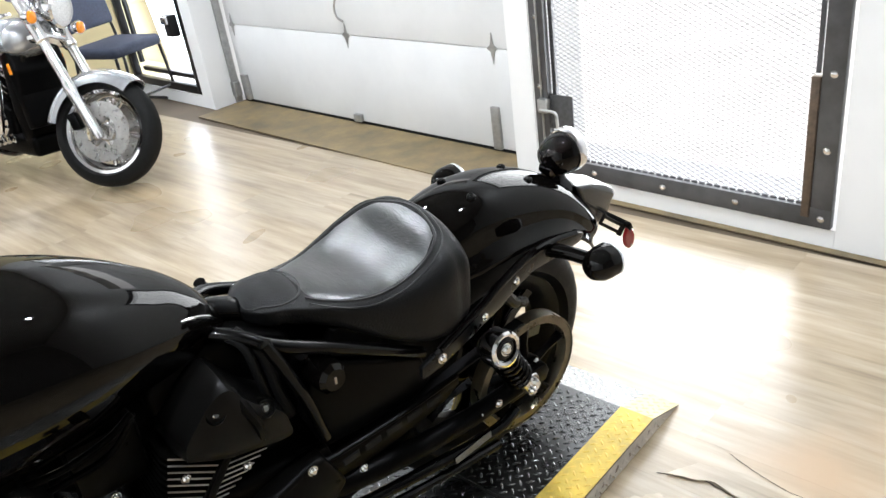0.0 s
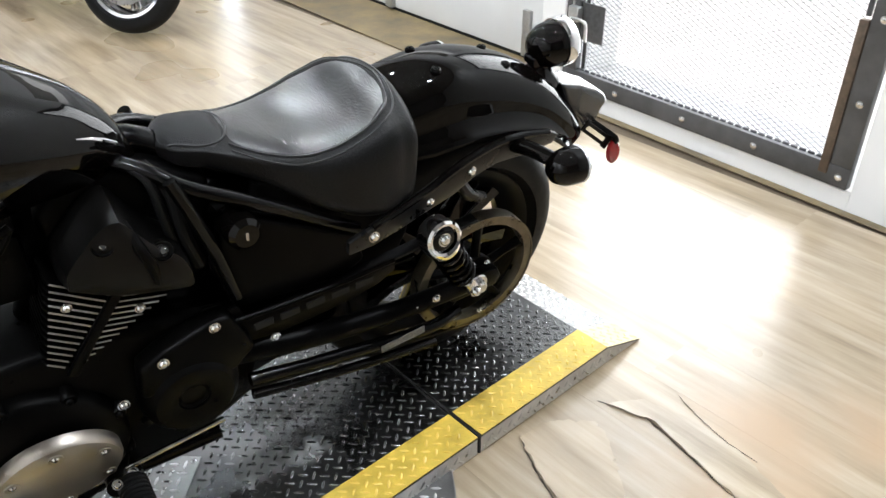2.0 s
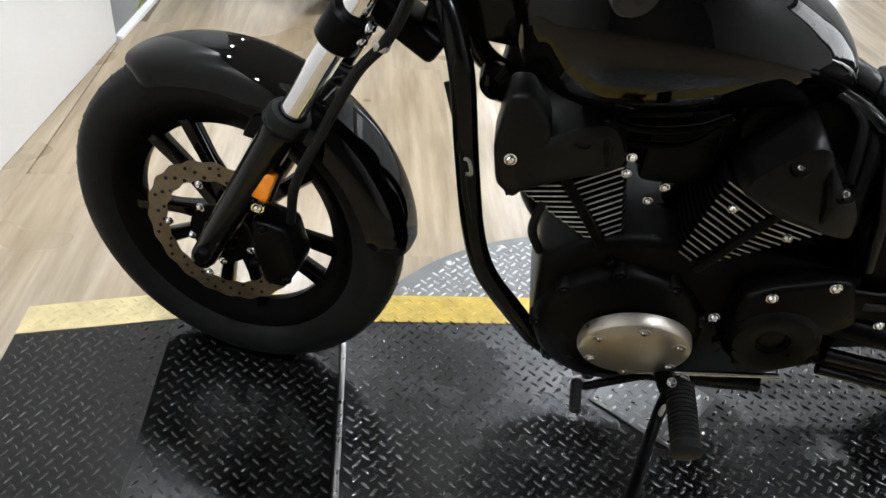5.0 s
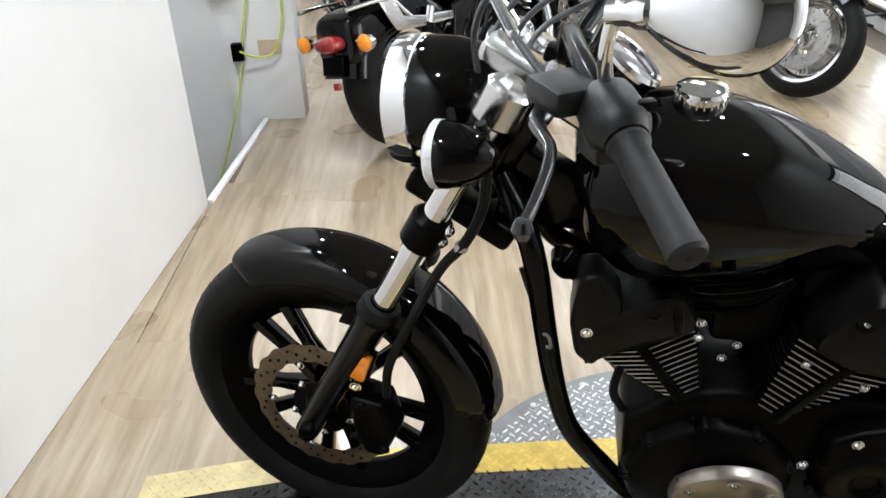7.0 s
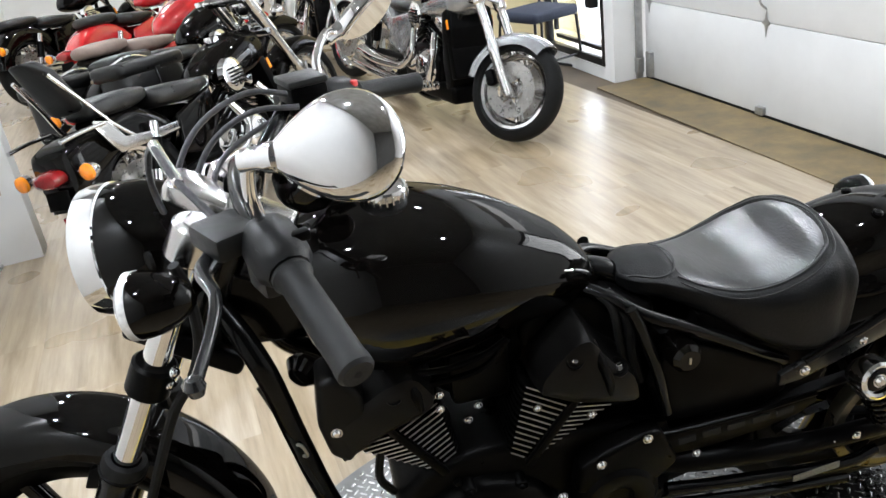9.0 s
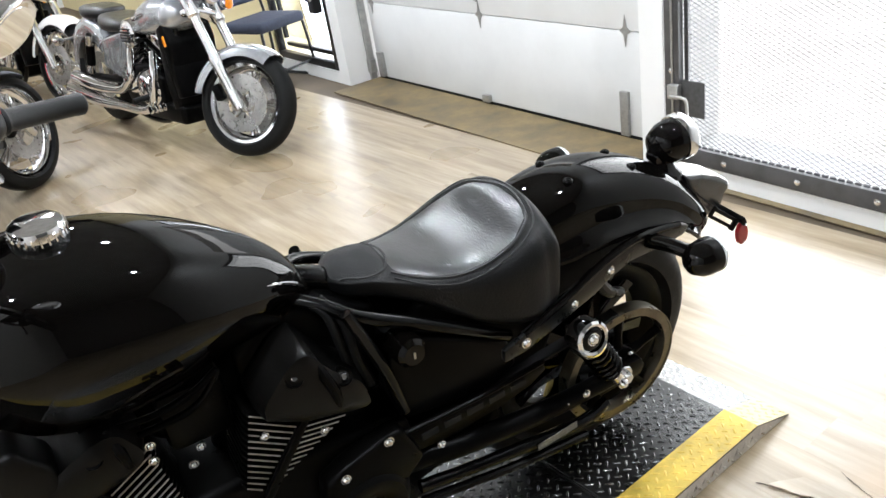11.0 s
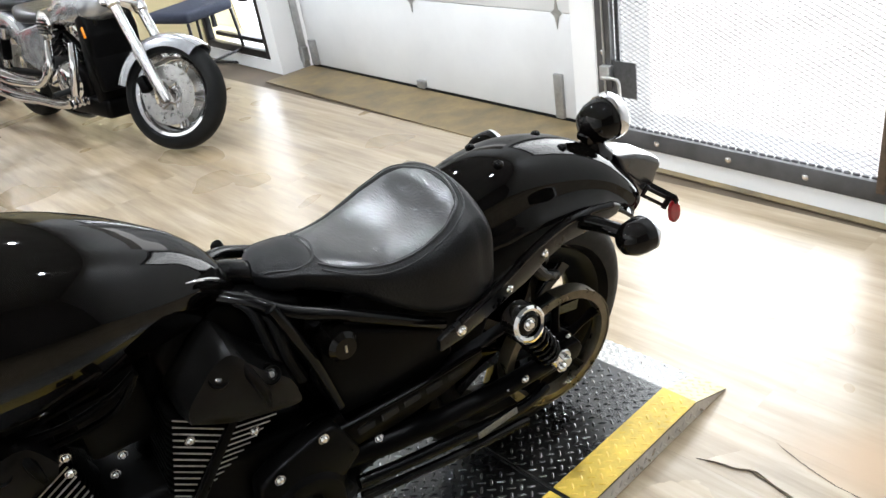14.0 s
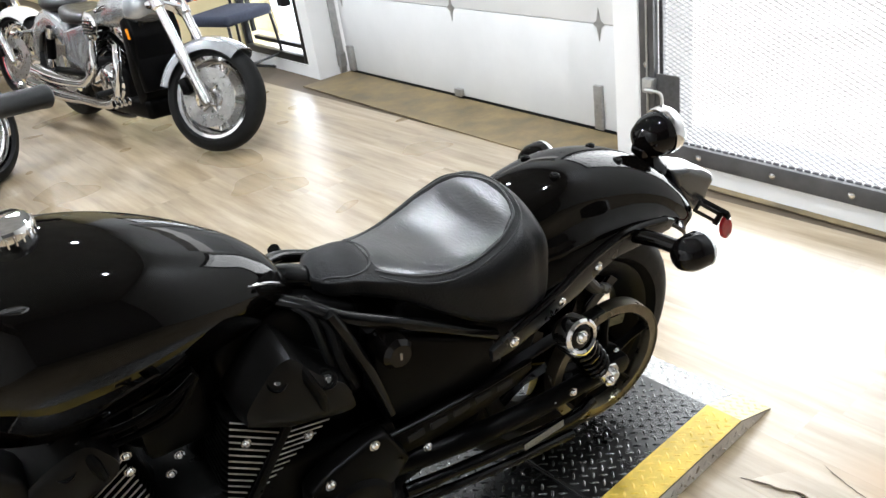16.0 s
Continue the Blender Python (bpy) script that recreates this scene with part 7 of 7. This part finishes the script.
    if shroud:
        p("radiator_shroud", side_plate([(1.1 * k0, 0.2), (1.18 * k0, 0.26), (1.2 * k0, 0.62), (1.14 * k0, 0.78), (1.07 * k0, 0.74), (1.06 * k0, 0.4)], -0.15, 0.15, 0.02, 3), SATIN)
        p("belly_pan", box((0.5, 0.3, 0.12), (0.95 * k0, 0, 0.2), 0.03, 3), SATIN)
    p("radiator", box((0.06, 0.3, 0.4), (1.16 * k0, 0, 0.5), 0.01, 2, (0, -14, 0)), SATIN)
    for s in (1, -1):
        p("side_marker", box((0.02, 0.01, 0.06), (1.16 * k0, s * 0.155, 0.63), 0.003, 1, (0, -14, 0)), AMBER)
        p("frame_tube", tube([(1.2 * k0, s * 0.06, 0.85), (1.14 * k0, s * 0.1, 0.5), (1.04 * k0, s * 0.12, 0.2), (0.8 * k0, s * 0.13, 0.13), (0.3, s * 0.13, 0.2)], 0.018, 10), FRAME_M)
        p("side_panel", side_plate([(0.6 * k0, 0.66), (0.3, 0.6), (0.25, 0.42), (0.45 * k0, 0.36), (0.6 * k0, 0.5)], s * 0.12, s * 0.15, 0.015, 3), paint)
        p("swing_arm", rod((0.5, s * 0.12, 0.34), (0.0, s * 0.12, rr), 0.024, 12), SATIN)
    # pipes on the right side
    for k, (z, x1) in enumerate(((0.21, -0.25), (0.31, -0.1))):
        p("exhaust_pipe", tube([(0.98 * k0 - 0.3 * k, -0.15, 0.56), (1.02 * k0 - 0.3 * k, -0.2, 0.42), (0.92 * k0 - 0.3 * k, -0.22, z + 0.02), (0.5 * k0, -0.22, z), (0.2, -0.22, z), (x1, -0.22, z + 0.03)], [0.022, 0.024, 0.026, 0.03, 0.042, 0.044], 16), CHROME)
    if bags:
        for s in (1, -1):
            bg = p("saddle_bag", box((0.5, 0.2, 0.3), (-0.12, s * 0.27, 0.58), 0.06, 4, (0, 4, 0)), LEATHER)
            p("bag_lid", box((0.52, 0.22, 0.08), (-0.12, s * 0.27, 0.72), 0.03, 3, (0, 4, 0)), LEATHER, bg)
            p("bag_strap", box((0.04, 0.01, 0.2), (-0.1, s * 0.375, 0.6), 0.003, 1), LEATHER, bg)
            p("bag_rail", tube([(0.15, s * 0.2, 0.7), (-0.1, s * 0.2, 0.78), (-0.4, s * 0.2, 0.72)], 0.01, 8), CHROME, bg)
    p("side_stand", tube([(0.7, 0.13, 0.2), (0.68, 0.2, 0.1), (0.66, 0.27, 0.012)], 0.012, 8), SATIN)
    return root


def stand(x, y, yaw, lean=7.0):
    return Matrix.Translation((x, y, 0.001)) @ pose(0, 0, 0, 0, 0, yaw) @ pose(0, 0, 0, -lean)


parked("silver and black cruiser motorcycle with chrome engine and cast wheel", stand(0.51, 5.0, -83.5, 5), SILVER, 1.70, 30.0, LEATHER, fr=0.292, shroud=True, drop=0.09)
parked("black cruiser motorcycle with padded backrest and amber signals", stand(-1.33, 2.87, 50, 9), GLOSS, 1.62, -8.0, LEATHER, sissy=True, drop=0.13, fat=0.19)
parked("black cruiser motorcycle with dark leather saddlebags behind the partition", stand(-1.28, 3.97, 50, 8), GLOSS, 1.62, -8.0, LEATHER, bags=True, drop=0.06)
parked("red motorcycle with a worn brown seat and black tail", stand(-1.42, 4.66, 50, 7), RED_PAINT, 1.65, -10.0, BROWN_SEAT, tail_mat=GLOSS, drop=0.05)
parked("white and chrome cruiser motorcycle beside the yellow wall", stand(0.2, 7.5, -83, 6), WHITE_PAINT, 1.66, 12.0, LEATHER, white_tail=True)
parked("red cruiser motorcycle parked in the second row", stand(-1.5, 6.4, 50, 7), RED_PAINT, 1.62, 0.0, LEATHER)
parked("black and chrome cruiser motorcycle parked far back", stand(-2.2, 7.3, 50, 7), GLOSS, 1.62, 10.0, LEATHER)
parked("black cruiser motorcycle parked by the far wall", stand(0.6, 9.6, -85, 6), GLOSS, 1.62, 10.0, LEATHER)

# ---- floor planks, ceiling lamps ----
PWID, PLEN = 0.178, 1.22
plank_meshes = []
for k in range(3):
    bm = box((PWID - 0.0001, PLEN - 0.0001, 0.005), (0, 0, 0), 0.0001, 1)
    me = bpy.data.meshes.new("plank")
    bm.to_mesh(me)
    bm.free()
    me.materials.append(PLANK)
    plank_meshes.append(me)
rng = random.Random(7)
far = bmesh.new()
for i in range(29):
    x = 1.555 - PWID / 2 - i * PWID
    off = rng.random() * PLEN
    for j in range(-5, 13):
        y = -1.0 + off + j * PLEN
        west = -2.6 if y + PLEN / 2 < 2.2 else (-2.176 + min(1.13, max(0.0, y - 2.26)) * 0.062 if y - PLEN / 2 < 3.4 else -3.1)
        if x + PWID / 2 < west + 0.01 or y < -5.3 or y > 13.2:
            continue
        if x - PWID / 2 < west:
            if west > -2.3 and y - PLEN / 2 < 2.2:
                part("plank", box((0.42, 2.25 - y + PLEN / 2, 0.005), (-2.39, (y - PLEN / 2 + 2.25) / 2, -0.0042), 0.0006, 1), PLANK, floor)
            cut = part("plank", box((x + PWID / 2 - west, PLEN - 0.0012, 0.005), ((x + PWID / 2 + west) / 2, y, -0.0033), 0.0006, 1), PLANK, floor)
            continue
        if -1.6 < y < 8.0:
            ob = new("plank", plank_meshes[(i + j) % 3])
            ob.location = (x, y, -0.0035 + rng.uniform(0, 0.0001))
            ob.parent = floor
        else:
            tmp = bpy.data.meshes.new("tmp")
            b = box((PWID - 0.0012, PLEN - 0.0012, 0.005), (x, y, -0.0035))
            b.to_mesh(tmp)
            b.free()
            far.from_mesh(tmp)
            bpy.data.meshes.remove(tmp)
tagged(part("planks_far", far, PLANK, floor), "", "", "", "stuff")


def torn_piece(points, lift, curl):
    """A loose flake of floor covering: a jagged outline, slightly lifted on one side."""
    rr = random.Random(3)
    fine = []
    n = len(points)
    for k in range(n):
        a, b = Vector(points[k]), Vector(points[(k + 1) % n])
        for s in range(6):
            p = a.lerp(b, s / 6)
            fine.append((p.x + rr.uniform(-0.004, 0.004), p.y + rr.uniform(-0.004, 0.004)))
    bm = prism(fine, 0.0022)
    ys = [p[1] for p in fine]
    for v in bm.verts:
        v.co.z += lift + curl * max(0.0, (v.co.y - min(ys)) / (max(ys) - min(ys)) - 0.3)
    return bm


def torn_edge(points, width, seed):
    """A dark ragged strip for the gap and its small shadow along a torn edge of the floor covering."""
    rr = random.Random(seed)
    line = smooth_path([(x, y, 0) for x, y in points], 8)
    bm = bmesh.new()
    rows_ = []
    for i, p in enumerate(line):
        w = (line[min(i + 1, len(line) - 1)] - line[max(i - 1, 0)]).normalized()
        side = Vector((-w.y, w.x, 0))
        k = 0.62 * width * (0.35 + 0.65 * rr.random()) * min(1.0, 0.25 + 0.3 * min(i, len(line) - 1 - i))
        j = rr.uniform(-0.0012, 0.0012)
        rows_.append([bm.verts.new(p + side * (j + k) + Vector((0, 0, z))) for z in (0.0004, 0.0012)] + [bm.verts.new(p + side * (j - k) + Vector((0, 0, z))) for z in (0.0012, 0.0004)])
    for a, b in zip(rows_, rows_[1:]):
        for k in range(3):
            bm.faces.new((a[k], a[k + 1], b[k + 1], b[k]))
    bmesh.ops.recalc_face_normals(bm, faces=bm.faces)
    return bm


flake = tagged(part("loose_floor_flake", torn_piece([(0.10, -0.03), (0.07, -0.09), (0.045, -0.15), (0.025, -0.23), (0.014, -0.298), (0.07, -0.30), (0.133, -0.289), (0.19, -0.23), (0.204, -0.21), (0.25, -0.15), (0.26, -0.11), (0.2, -0.05), (0.16, -0.03)], 0.0012, 0.004), FLAKE), "torn loose flake of worn floor covering beside the ramp", "floor flake")
part("torn_edge", torn_edge([(0.104, -0.024), (0.072, -0.085), (0.042, -0.15), (0.022, -0.22), (0.008, -0.3)], 0.0042, 5), CRACK_M, flake, "dark strip for the gap and shadow of a torn edge")
part("torn_edge", torn_edge([(0.01, -0.302), (0.07, -0.306), (0.136, -0.295)], 0.003, 6), CRACK_M, flake, "dark strip for the gap and shadow of a torn edge")
flake = tagged(part("loose_floor_flake", torn_piece([(0.33, -0.095), (0.36, -0.20), (0.335, -0.31), (0.31, -0.42), (0.30, -0.52), (0.37, -0.53), (0.42, -0.40), (0.43, -0.25), (0.40, -0.14)], 0.001, 0.003), FLAKE), "torn loose strip of worn floor covering near the ramp", "floor flake")
part("torn_edge", torn_edge([(0.322, -0.07), (0.336, -0.11), (0.356, -0.16), (0.356, -0.2), (0.333, -0.31), (0.308, -0.42), (0.294, -0.53)], 0.0038, 7), CRACK_M, flake, "dark strip for the gap and shadow of a torn edge")
part("torn_edge", torn_edge([(0.475, -0.19), (0.45, -0.26), (0.43, -0.34), (0.425, -0.42)], 0.0022, 8), CRACK_M, flake, "dark strip for the gap and shadow of a torn edge")
tagged(part("floor_crack", torn_edge([(-0.064, -0.133), (-0.1, -0.127), (-0.135, -0.131), (-0.139, -0.16), (-0.136, -0.195)], 0.0022, 9), CRACK_M), "small torn edge of floor covering beside the platform", "floor crack")

for lx in LAMP_X:
    for ly in LAMP_Y:
        lamp = tagged(part("ceiling_lamp", lathe([(0.0, 0.0), (0.07, 0.0), (0.08, -0.02), (0.085, -0.05), (0.066, -0.05), (0.06, -0.02), (0.0, -0.02)], 28, Matrix.Translation((lx, ly, CEIL))), WHITE_PAINT), "round white ceiling lamp, lit", "ceiling lamp", "ceiling lamps")
        part("diffuser", lathe([(0.0, -0.046), (0.064, -0.046), (0.064, -0.03), (0.0, -0.03)], 28, Matrix.Translation((lx, ly, CEIL))), LAMP_GLOW, lamp)
